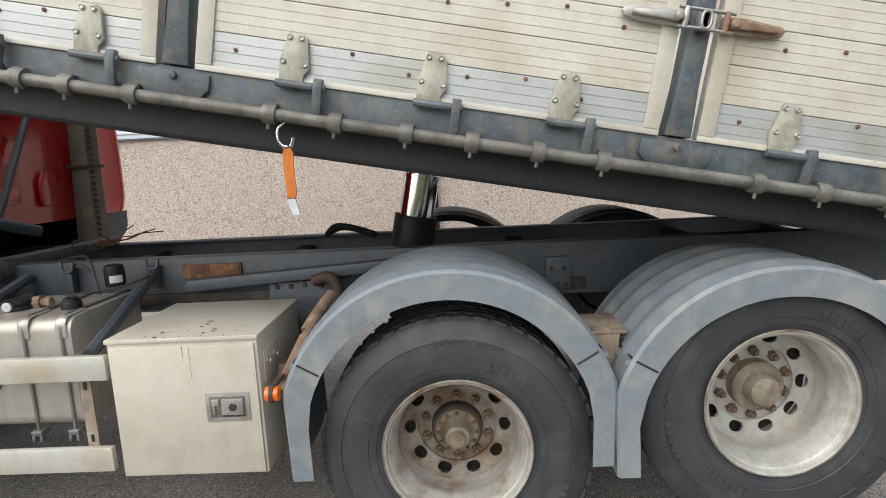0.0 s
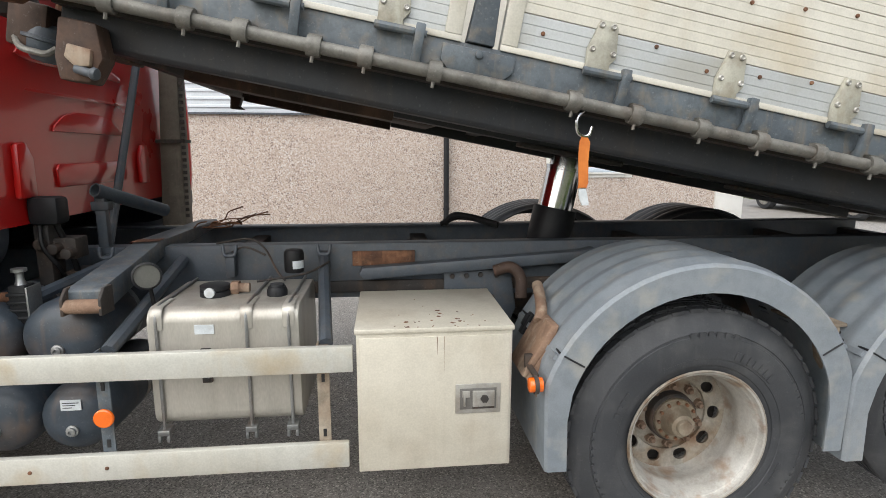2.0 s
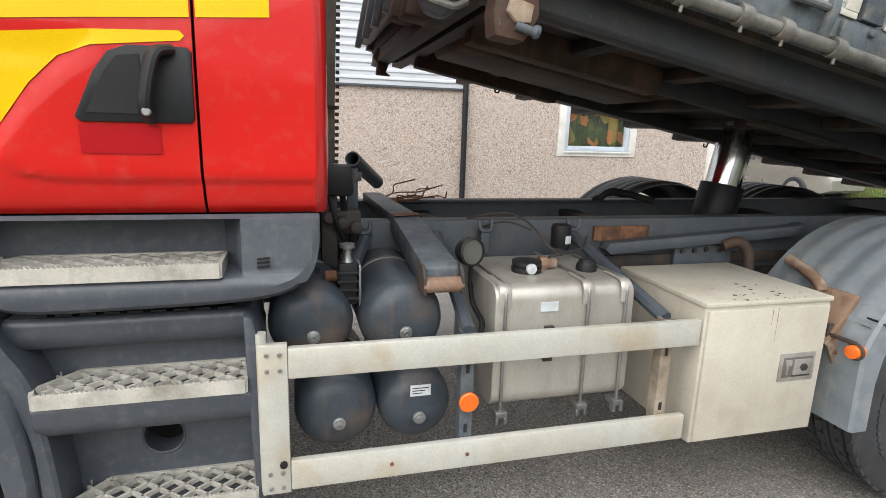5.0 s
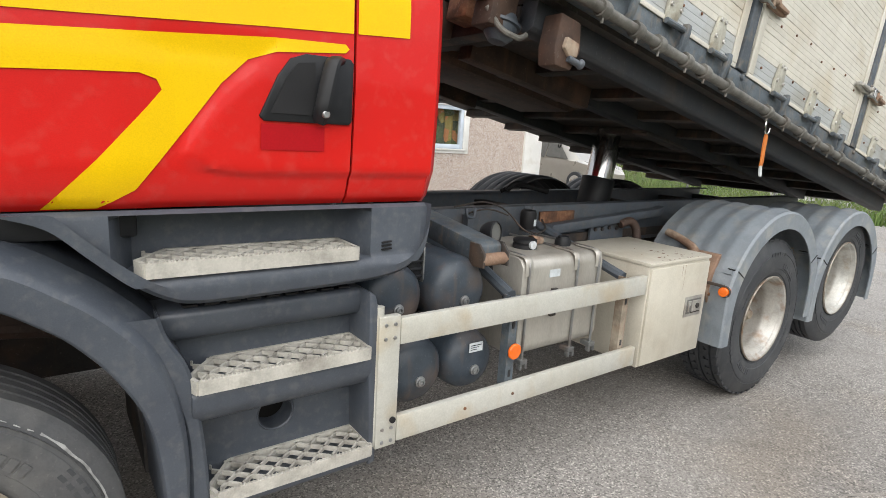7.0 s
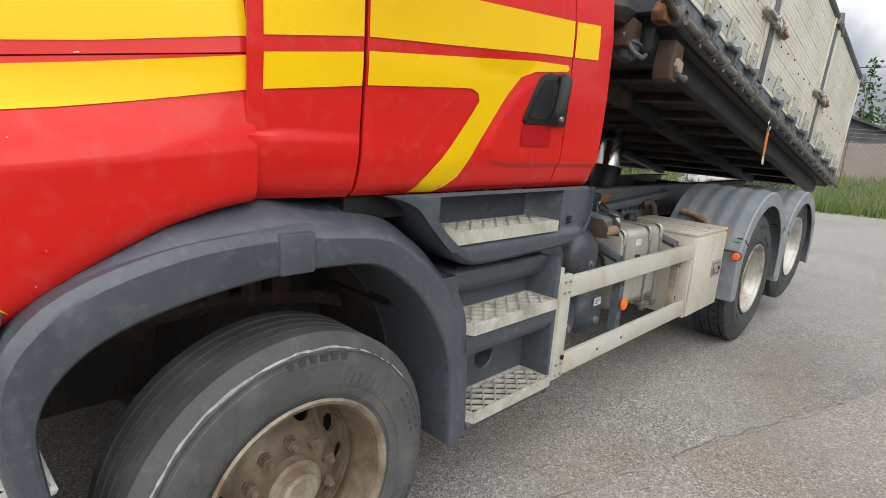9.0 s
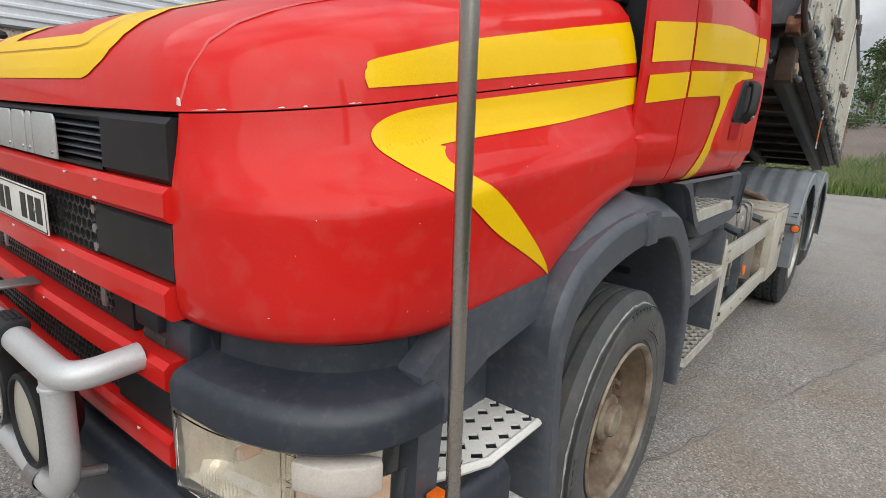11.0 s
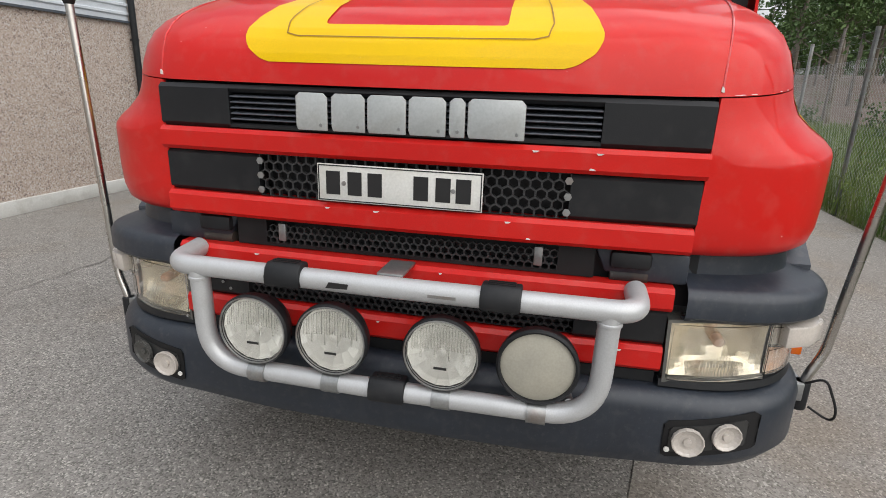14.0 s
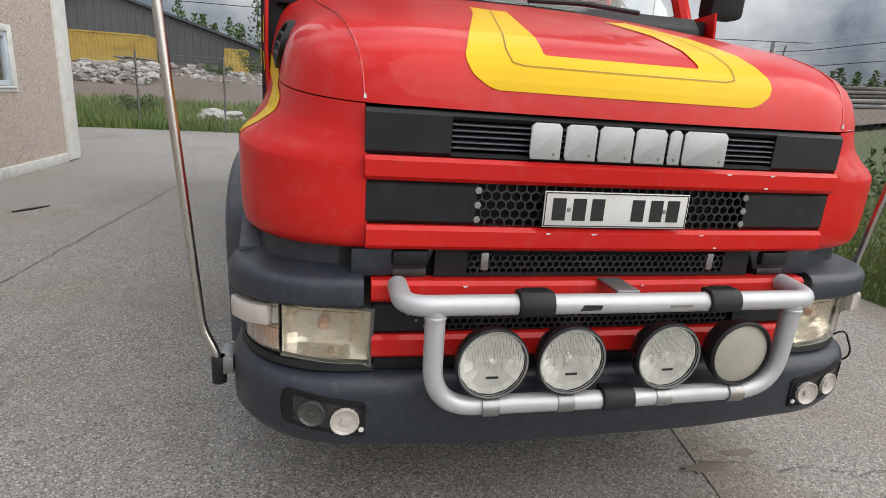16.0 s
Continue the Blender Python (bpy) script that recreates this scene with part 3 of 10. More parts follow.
tagged(part("plinth", bm, M_CONCRETE, bevel=0.006), "pale concrete plinth at the foot of the wall", "plinth", kind="structure")
bm = B()
box(bm, 8.70, 9.18, WALL_Y - 0.04, WALL_Y + 0.05, 0.02, 5.4)
box(bm, 9.14, 9.18, WALL_Y + 0.05, WALL_Y + 0.5, 0.02, 5.4)
tagged(part("trim", bm, M_WHITE, bevel=0.004), "white corner board of the building", "trim", kind="structure")
# corrugated upper cladding
prof = []
z = 2.18
while z < 5.4:
    prof += [(z, 0.0), (z + 0.055, 0.0), (z + 0.07, 0.022), (z + 0.095, 0.022), (z + 0.11, 0.0)]
    z += 0.11
bm = B()
loft(bm, [[Vector((x, WALL_Y - 0.012 - d, zz)) for zz, d in prof] for x in (-14, 4.26)])
thicken(bm, 0.02)
box(bm, -14, 4.26, WALL_Y + 0.03, WALL_Y + 0.3, 2.18, 5.4)
cladding = part("cladding", bm, M_SIDING)
tagged(cladding, "white corrugated metal cladding on the upper wall", "cladding", kind="structure")
bm = B()
box(bm, -14, 4.26, WALL_Y - 0.05, WALL_Y + 0.03, 2.15, 2.175)
tagged(part("drip_flashing", bm, M_FRAME), "dark drip flashing between wall and cladding", "flashing", kind="structure")
# window
win = thing("window_1", ((WX0 + WX1) / 2, WALL_Y, WZ0), "white framed window with a curtain behind it", "window", kind="structure")
bm = B()
for x0, x1, z0, z1 in ((WX0 - 0.12, WX0, WZ0 - 0.08, WZ1 + 0.1), (WX1, WX1 + 0.12, WZ0 - 0.08, WZ1 + 0.1), (WX0, WX1, WZ1, WZ1 + 0.1), (WX0, WX1, WZ0 - 0.08, WZ0)):
    box(bm, x0, x1, WALL_Y - 0.02, WALL_Y + 0.12, z0, z1)
part("surround", bm, M_WHITE, win, "white painted surround", bevel=0.004)
bm = B()
for x0, x1, z0, z1 in ((WX0, WX0 + 0.07, WZ0, WZ1), (WX1 - 0.07, WX1, WZ0, WZ1), (WX0 + 0.07, WX1 - 0.07, WZ1 - 0.07, WZ1), (WX0 + 0.07, WX1 - 0.07, WZ0, WZ0 + 0.08)):
    box(bm, x0, x1, WALL_Y + 0.0, WALL_Y + 0.08, z0, z1)
part("window_frame", bm, mat("pale_blue_frame", (0.55, 0.62, 0.70), 0.4), win, "pale blue-white frame", bevel=0.005)
bm = B()
box(bm, WX0 + 0.06, WX1 - 0.06, WALL_Y + 0.04, WALL_Y + 0.046, WZ0 + 0.06, WZ1 - 0.06)
pane = part("pane", bm, M_PANE, win)
pane.visible_shadow = False
bm = B()
box(bm, WX0 - 0.02, WX1 + 0.02, WALL_Y - 0.05, WALL_Y + 0.02, WZ0 - 0.025, WZ0 + 0.0)
part("window_sill", bm, M_WHITE, win, bevel=0.003)
bm = B()
loft(bm, [[Vector((WX0 - 0.1 + i * 0.04, WALL_Y + 0.2 + 0.03 * math.sin(i * 1.3), zz)) for i in range(36)] for zz in (WZ0 - 0.1, WZ1 + 0.1)])
M_CURTAIN = stones("patterned_curtain", [(0.0, (0.08, 0.10, 0.035)), (0.3, (0.05, 0.07, 0.03)), (0.5, (0.42, 0.16, 0.06)), (0.68, (0.24, 0.18, 0.05)), (0.85, (0.035, 0.05, 0.03))], 6, 0.9, 0.0)
part("curtain", thicken(bm, 0.004), M_CURTAIN, win, "patterned orange and green curtain")
bm = B()
box(bm, 5.0, 8.6, WALL_Y + 2.5, WALL_Y + 2.6, 0.1, 2.6)
tagged(part("wall_inner", bm, M_WHITE), "plain inner wall of the building", "wall", kind="structure")
# downpipe
dp = thing("downpipe", (4.28, WALL_Y - 0.06, 0), "black metal rainwater downpipe on the wall", "downpipe")
bm = B()
tube(bm, smooth_path([(4.28, WALL_Y - 0.07, 5.2), (4.28, WALL_Y - 0.07, 0.36), (4.285, WALL_Y - 0.12, 0.15)], 0.08), 0.042, 14)
part("pipe", bm, M_BLACK, dp)
bm = B()
lathe(bm, [(0.054, 0.06), (0.056, 0.06), (0.056, 0.16), (0.05, 0.165), (0.044, 0.165)], (4.287, WALL_Y - 0.125, 0), (0, 0, 1), 18)
part("drain_sleeve", bm, M_WHITE, dp, "white plastic drain sleeve")
bm = B()
lathe(bm, [(0.058, 0.0), (0.060, 0.0), (0.060, 0.06), (0.05, 0.062)], (4.287, WALL_Y - 0.125, 0), (0, 0, 1), 18)
part("drain_collar", bm, M_BRICKRED, dp, "brick red drain collar")
for zz in (0.75, 1.95, 3.2):
    bm = B()
    lathe(bm, [(0.044, -0.015), (0.05, -0.015), (0.05, 0.015), (0.044, 0.015)], (4.28, WALL_Y - 0.07, zz), (0, 0, 1), 16)
    box(bm, 4.27, 4.29, WALL_Y - 0.03, WALL_Y + 0.002, zz - 0.012, zz + 0.012)
    part("bracket", bm, M_BLACK, dp)


# ---- the truck ----
YC = 1.25
truck = thing("tipper_truck", (2.9, YC, 0), "red bonneted tipper truck, yellow stripes, raised cream dump body", "truck")


def tyre_profile(R, w, rim, ribs):
    """Half-open section of a tyre: (radius, distance inward from the outer face)."""
    p = [(rim - 0.004, 0.030), (rim + 0.012, 0.022), (rim + 0.03, 0.016), (rim + 0.032, 0.012), (rim + 0.05, 0.006), (rim + 0.06, 0.006), (rim + 0.062, 0.003), (rim + 0.10, 0.001), (rim + 0.135, -0.001), (rim + 0.150, 0.0015), (rim + 0.152, 0.005), (rim + 0.162, 0.0065), (rim + 0.164, 0.0035), (R - 0.05, 0.018), (R - 0.018, 0.030), (R - 0.006, 0.042)]
    x0, x1 = 0.048, w - 0.048
    n = ribs
    for i in range(n):
        a, b = lerp(x0, x1, i / n), lerp(x0, x1, (i + 1) / n)
        g = 0.007
        if i > 0:
            p += [(R - 0.012, a - g), (R - 0.012, a + g)]
            p += [(R, a + g)]
        else:
            p += [(R, a)]
        p += [(R, b - g if i < n - 1 else b)]
    p += [(R - 0.02, w - 0.03), (R - 0.07, w - 0.012), (rim + 0.1, w), (rim, w - 0.03)]
    return p


def wheel(x, z, y_face, side, style):
    """style: drive, tag or front. side: +1 left of the truck, -1 right. y_face: the outer face of the tyre."""
    ax = (0, side, 0)
    R, w = (0.495 if style == "front" else 0.518, 0.31)
    rim = 0.286 if style == "front" else 0.276
    kr = 1.0 if style == "front" else 0.945
    at = (x, y_face, z)
    bm = B()
    lathe(bm, tyre_profile(R, w, rim, 5 if style == "front" else 6), at, ax, 72, close=True)
    rubber = M_TYREDUSTY if style == "front" else M_TYRE
    tyre = part("wheel", bm, rubber, truck, {"drive": "black tyre with block tread on a worn silver rim", "tag": "lifted black tyre on a pale deep-dish rim", "front": "black front tyre with a scuffed white ring on a brown rim"}[style], angle=25)
    bm = B()
    for a0, cnt in ((70, 7), (250, 7), (160, 4), (340, 4)):
        for k in range(cnt):
            a = radians(a0 - 4.6 * k)
            rr0, rr1 = (rim + 0.072, rim + 0.104) if cnt == 7 else (rim + 0.080, rim + 0.096)
            ring = [bm.verts.new((x + r_ * math.cos(a + da), y_face - side * dy, z + r_ * math.sin(a + da))) for dy in (-0.004, 0.0022) for r_, da in ((rr0, -0.028), (rr1, -0.026), (rr1, 0.026), (rr0, 0.028))]
            for q in ((0, 1, 2, 3), (4, 5, 6, 7), (0, 1, 5, 4), (1, 2, 6, 5), (2, 3, 7, 6), (3, 0, 4, 7)):
                bm.faces.new([ring[j] for j in q])
    t = part("sidewall_mark", bm, rubber, tyre, "worn raised bars on the sidewall")
    t["kind"] = "stuff"
    if style == "drive":
        bm = B()
        n = 46
        for i in range(n):
            a = 2 * math.pi * i / n
            for k, (d0, d1) in enumerate(((0.036, 0.075), (0.09, 0.13), (0.18, 0.22), (0.235, 0.285))):
                off = (0.5 if k in (1, 2) else 0.0) * 2 * math.pi / n
                half = 0.36 * 2 * math.pi / n
                ring = []
                for rr in (R - 0.008, R + 0.005):
                    for aa, dd in ((a + off - half, d0), (a + off + half * 0.9, d0 + 0.004), (a + off + half * 1.2, d1), (a + off - half * 0.8, d1 - 0.004)):
                        ring.append(bm.verts.new((x + rr * math.cos(aa), y_face + side * dd, z + rr * math.sin(aa))))
                for q in ((0, 1, 2, 3), (4, 5, 6, 7), (0, 1, 5, 4), (1, 2, 6, 5), (2, 3, 7, 6), (3, 0, 4, 7)):
                    bm.faces.new([ring[j] for j in q])
        t = part("block_tread", bm, M_TYRE, tyre, "worn tread blocks")
        t["kind"] = "stuff"
    mrim = M_BRONZE if style == "front" else M_RIM if style == "drive" else M_PALERIM
    # rim: flange, barrel, disc with hand holes
    deep = {"drive": 0.232, "tag": 0.222, "front": 0.165}[style]
    M_DISC = M_BRONZE if style == "front" else M_RUSTRIM if style == "drive" else M_PALERIM
    bm = B()
    lathe(bm, [(kr * r_, h_) for r_, h_ in ((0.276, 0.034), (0.300, 0.020), (0.303, 0.012), (0.298, 0.006), (0.288, 0.010), (0.282, 0.03), (0.268, 0.045), (0.264, 0.09), (0.254, 0.105), (0.250, 0.13), (0.258, 0.15), (0.260, deep - 0.03), (0.250, deep))], at, ax, 64)
    lathe(bm, [(kr * 0.3, 0.02), (kr * 0.272, 0.06), (kr * 0.266, 0.28)], at, ax, 48)
    part("rim", bm, mrim, tyre, angle=50)
    if style != "front":
        bm = B()
        lathe(bm, [(kr * r_, h_) for r_, h_ in ((0.2990, 0.0195), (0.3042, 0.0120), (0.3000, 0.0050), (0.2950, 0.0062))], at, ax, 64)
        part("rim_edge", bm, M_RUSTRIM, tyre, "rust-spotted rim edge", angle=60)
    if style == "front":
        bm = B()
        lathe(bm, [(0.3005, 0.0205), (0.3045, 0.012), (0.2985, 0.0045), (0.2870, 0.0088), (0.2815, 0.024)], at, ax, 64)
        part("rim_edge", bm, M_HUB, tyre, "dusty worn rim edge", angle=60)
    # disc as a ring of segments with oval holes
    bm = B()
    holes = 10
    prof_r = [kr * v_ for v_ in (0.252, 0.234, 0.226, 0.207, 0.188, 0.180, 0.158, 0.120, 0.085)]
    prof_h = {"drive": [0.232, 0.234, 0.236, 0.240, 0.246, 0.248, 0.242, 0.236, 0.236], "tag": [0.222, 0.224, 0.226, 0.230, 0.236, 0.238, 0.232, 0.226, 0.226], "front": [0.165, 0.160, 0.156, 0.148, 0.138, 0.132, 0.112, 0.098, 0.098]}[style]
    u, v = frame_of(ax)

    def dpt(r, a):
        return Vector(at) + Vector(ax) * bend(r, list(zip(prof_r, prof_h))[::-1]) + (u * math.cos(a) + v * math.sin(a)) * r
    for hole in range(holes):
        a0 = 2 * math.pi * hole / holes
        half = math.pi / holes
        out, oval = [], []
        for i in range(24):
            q = 2 * math.pi * i / 24
            c, s = math.cos(q), math.sin(q)
            f = 1 / max(abs(c), abs(s))
            out.append(dpt(kr * (0.208 + 0.036 * c * f), a0 + half * s * f))
            oval.append(dpt(kr * (0.208 + 0.0255 * c), a0 + 0.032 / 0.208 * s))
        loft(bm, [out + out[:1], [p.lerp(w, 0.5) for p, w in zip(out + out[:1], oval + oval[:1])], oval + oval[:1]])
    bmesh.ops.remove_doubles(bm, verts=bm.verts, dist=0.0006)
    for ring in ((0.266, 0.258, 0.250, 0.240), (0.176, 0.16, 0.135, 0.115, 0.085)):
        loft(bm, [[dpt(kr * r, 2 * math.pi * i / 80) + Vector(ax) * 0.0004 for i in range(81)] for r in ring])
    thicken(bm, 0.012)
    part("disc", bm, M_DISC, tyre, "rusty wheel disc with oval hand holes", angle=40)
    bm = B()
    lathe(bm, [(kr * 0.26, deep + 0.06), (0, deep + 0.06)], at, ax, 32)
    part("brake_drum", bm, M_UNDER, tyre)
    nut_h = prof_h[7]
    first = None
    for i in range(10):
        a = 2 * math.pi * (i + 0.5) / 10
        p = Vector(at) + Vector(ax) * nut_h + (u * math.cos(a) + v * math.sin(a)) * (0.132 if style != "front" else 0.135)
        if first is None:
            bm = B()
            lathe(bm, [(0, -0.034), (0.010, -0.034), (0.012, -0.028), (0.012, -0.018), (0.019, -0.018), (0.019, 0.004), (0.024, 0.004), (0.024, 0.01)], p, ax, 6)
            first, p0 = part("nut", bm, M_NUT, tyre, "rusty wheel nut"), p
        else:
            again(first, p - p0, tyre)
    bm = B()
    if style == "drive":
        lathe(bm, [(0.106, 0.236), (0.104, 0.200), (0.098, 0.192), (0.07, 0.190)], at, ax, 40)
        part("hub_ring", bm, M_UNDER, tyre, "dark grimy hub ring", angle=30)
        bm = B()
        lathe(bm, [(0.092, 0.205), (0.092, 0.180), (0.088, 0.174), (0.070, 0.172), (0.062, 0.160), (0.054, 0.140), (0.047, 0.120), (0.034, 0.114), (0.032, 0.104), (0.028, 0.098), (0, 0.098)], at, ax, 32)
    elif style == "tag":
        lathe(bm, [(0.104, 0.24), (0.102, 0.178), (0.094, 0.170), (0.066, 0.168), (0.063, 0.135), (0.056, 0.120), (0.034, 0.110), (0, 0.107)], at, ax, 32)
    else:
        lathe(bm, [(0.092, 0.11), (0.089, 0.066), (0.080, 0.056), (0.064, 0.052), (0.060, 0.036), (0.050, 0.028), (0, 0.024)], at, ax, 32)
    hub = part("hub", bm, M_HUB, tyre, "dusty hub cap", angle=30)
    if style == "drive":
        first = None
        for i in range(12):
            a = 2 * math.pi * i / 12
            p = Vector(at) + Vector(ax) * 0.174 + (u * math.cos(a) + v * math.sin(a)) * 0.079
            if first is None:
                bm = B()
                lathe(bm, [(0, -0.012), (0.007, -0.012), (0.007, 0.01)], p, ax, 6)
                first, p0 = part("hub_bolt", bm, M_RUST, tyre), p
            else:
                again(first, p - p0, tyre)
    if style == "front":
        bm = B()
        rng = random.Random(8)
        nseg, prev = 180, None
        for k in range(nseg + 1):
            a = 2 * math.pi * k / nseg
            nz = noise.noise(Vector((3 * math.cos(a), 3 * math.sin(a), 1.0)))
            rm = R - 0.040 + 0.004 * noise.noise(Vector((9 * math.cos(a), 9 * math.sin(a), 4.0)))
            wd = 0.0028 + 0.0026 * nz + rng.uniform(-0.0012, 0.0012)
            cur = [bm.verts.new(Vector(at) + Vector(ax) * (0.0165 + (r_ - (R - 0.05)) * 0.375) + Vector((math.cos(a), 0, math.sin(a))) * r_) for r_ in (rm - max(0.0005, wd), rm + max(0.0005, wd))]
            if prev and wd > 0.0011:
                bm.faces.new((prev[0], cur[0], cur[1], prev[1]))
            prev = cur
        bmesh.ops.delete(bm, geom=[q for q in bm.verts if not q.link_faces], context="VERTS")
        part("white_scuff", thicken(bm, 0.001), mat("white_scuff", (0.46, 0.46, 0.44), 0.8, 0, (0.25, 0.25, 0.24), 30, 160, 0.3), tyre, "white scuffed ring on the sidewall")
    # raised marks on the sidewall
    bm = B()
    rng = random.Random(int(x * 10) + (side > 0))
    for a0, count, r0 in ((20, 7, 0.405), (150, 9, 0.40), (262, 6, 0.41), (330, 5, 0.40)):
        for k in range(count):
            aa = radians(a0 + k * 4.6)
            wid = rng.uniform(0.018, 0.026)
            pts = [(r0, -wid / 2), (r0, wid / 2), (r0 + 0.034, wid / 2), (r0 + 0.034, -wid / 2)]
            ring = []
            for hh in (0.006, -0.0005):
                for rr, tt in pts:
                    g = aa + tt / rr
                    ring.append(bm.verts.new(Vector(at) + Vector(ax) * hh + (u * math.cos(g) + v * math.sin(g)) * rr))
            for q in ((0, 1, 2, 3), (4, 5, 6, 7), (0, 1, 5, 4), (1, 2, 6, 5), (2, 3, 7, 6), (3, 0, 4, 7)):
                bm.faces.new([ring[j] for j in q])
    t = part("raised_mark", bm, M_TYRE, tyre, "raised worn marks on the sidewall")
    t["kind"] = "stuff"
    return tyre


wheel(4.535, 0.525, -0.05, 1, "drive")
wheel(5.735, 0.668, -0.05, 1, "tag")
wheel(0.44, 0.462, 0.006, 1, "front")
wheel(4.535, 0.525, 2.49, -1, "drive")
wheel(5.735, 0.668, 2.49, -1, "tag")
wheel(0.44, 0.462, 2.494, -1, "front")
for x, z in ((4.535, 0.525), (5.735, 0.668), (0.44, 0.462)):
    bm = B()
    cyl(bm, (x, 0.35, z), (x, 2.15, z), 0.075)
    lathe(bm, [(0.1, -0.28), (0.2, -0.15), (0.22, 0), (0.2, 0.15), (0.1, 0.28)], (x, YC, z), (0, 1, 0), 20)
    part("axle", bm, M_UNDER, truck)


# chassis frame
def channel(y, out, x0, x1, z0, z1, name="frame_rail"):
    bm = B()
    s = out
    poly = [(y, z0), (y, z1), (y + s * 0.09, z1), (y + s * 0.09, z1 - 0.012), (y + s * 0.012, z1 - 0.012), (y + s * 0.012, z0 + 0.012), (y + s * 0.09, z0 + 0.012), (y + s * 0.09, z0)]
    prism(bm, poly, lambda a, b: Vector((x0, a, b)), (x1 - x0, 0, 0))
    return part(name, bm, M_FRAME, truck, "dark blue-grey chassis frame rail with flaking paint", bevel=0.003)


channel(0.745, 1, -0.75, 6.75, 0.925, 1.19)
channel(1.755, -1, -0.75, 6.75, 0.925, 1.16)
for x in (1.2, 2.55, 3.55, 4.95, 6.0, 6.65):
    bm = B()
    box(bm, x - 0.05, x + 0.05, 0.76, 1.74, 0.97, 1.09)
    part("crossmember", bm, M_UNDER, truck, bevel=0.006)
# lower outrigger strip below the rail, rusty plate and the long slanted bar
bm = B()
box(bm, 2.6, 5.2, 0.725, 0.744, 0.955, 1.01)
part("frame_flitch", bm, M_UNDER, truck, bevel=0.003)
bm = B()
box(bm, 3.18, 3.48, 0.728, 0.744, 1.085, 1.155)
part("rust_plate", bm, M_RUST, truck, "rusty scraped plate on the frame", bevel=0.002)
bm = B()
prism(bm, [(3.21, 1.055), (3.24, 1.03), (4.32, 1.10), (4.36, 1.165), (4.30, 1.15), (3.23, 1.085)], XZ(0.66), (0, 0.07, 0))
part("slanted_bar", bm, M_FRAME, truck, "dark steel bar along the frame", bevel=0.004)


# mudguards
def mudguard(cx, cz, side, R=0.64):
    """Three-piece mudguard over one wheel: skirt face, ribbed top, end flaps."""
    y0 = -0.085 if side > 0 else 2.53
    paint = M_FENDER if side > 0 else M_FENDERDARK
    prof = [(cx - 0.60, cz - 0.14), (cx - 0.605, cz + 0.06)]
    prof += [(cx + R * math.cos(radians(a)), cz + R * math.sin(radians(a))) for a in range(162, 17, -6)]
    prof += [(cx + 0.605, cz + 0.06), (cx + 0.60, cz - 0.12)]
    inner = []
    for (x, z) in prof:
        d = Vector((x - cx, z - cz))
        if z < cz + 0.12:
            inner.append((cx + (x - cx) * 0.862, z))
        else:
            d *= (R - 0.108) / R
            inner.append((cx + d.x, cz + d.y))
    bm = B()
    rows = [[Vector((x, y0, z)) for x, z in inner], [Vector((lerp(x, xi, 0.12), y0, lerp(z, zi, 0.12))) for (x, z), (xi, zi) in zip(prof, inner)],
            [Vector((x, y0 + side * 0.012, z)) for x, z in prof]]
    for k in range(1, 19):
        yy = 0.012 + k * 0.031
        up = (0.012 if k % 4 in (2, 3) else 0.0) if side > 0 else (0.016 if k % 3 else 0.0)
        up = up if 1 < k < 17 else 0.0
        row = []
        for i, (x, z) in enumerate(prof):
            e = up if 2 < i < len(prof) - 3 else 0.0
            d = Vector((x - cx, z - cz)).normalized() * e
            row.append(Vector((x + d.x, y0 + side * yy, z + d.y)))
        rows.append(row)
    loft(bm, rows)
    thicken(bm, 0.008)
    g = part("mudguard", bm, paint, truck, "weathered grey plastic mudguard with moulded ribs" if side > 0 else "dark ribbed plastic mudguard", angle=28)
    for a in (150, 31):
        bm = B()
        ca, sa = math.cos(radians(a)), math.sin(radians(a))
        tube(bm, [Vector((cx + r * ca, y0 - side * 0.0015, cz + r * sa)) for r in (R - 0.10, R - 0.05, R - 0.012)], 0.0035, 6)
        tube(bm, [Vector((cx + (R + 0.001) * ca, y0 + side * t, cz + (R + 0.001) * sa)) for t in (0.012, 0.2, 0.4, 0.56)], 0.0045, 6)
        part("joint_line", bm, M_BLACK, g, "dark joint line")
    # joint lines and rubber latches on both flanks of the top piece
    for a in (152, 28):
        ca, sa = math.cos(radians(a)), math.sin(radians(a))
        bm = B()
        box(bm, -0.006, 0.012, 0.02, 0.55, -0.011, 0.011)
        part("joint_strip", bm, paint, g, xf=Matrix.Translation((cx + R * ca, y0 if side > 0 else y0 - 0.57, cz + R * sa)) @ Matrix.Rotation(-radians(a), 4, "Y"))
        for yy in (0.175, 0.42):
            bm = B()
            box(bm, 0.0, 0.016, -0.022, 0.022, -0.05, 0.05)
            box(bm, 0.014, 0.028, -0.013, 0.013, -0.04, 0.015)
            part("rubber_latch", bm, M_BLACK, g, "black rubber latch", bevel=0.003, xf=Matrix.Translation((cx + (R + 0.002) * ca, y0 + side * yy, cz + (R + 0.002) * sa)) @ Matrix.Rotation(-radians(a), 4, "Y"))
    return g


for sd in (1, -1):
    mudguard(4.513, 0.595, sd)
    mudguard(5.722, 0.565, sd, 0.632)


# ---- bonnet, wings and cab ----
XR = 0.31


def seam(x):
    return 1.505 + (x + 0.965) * 0.142


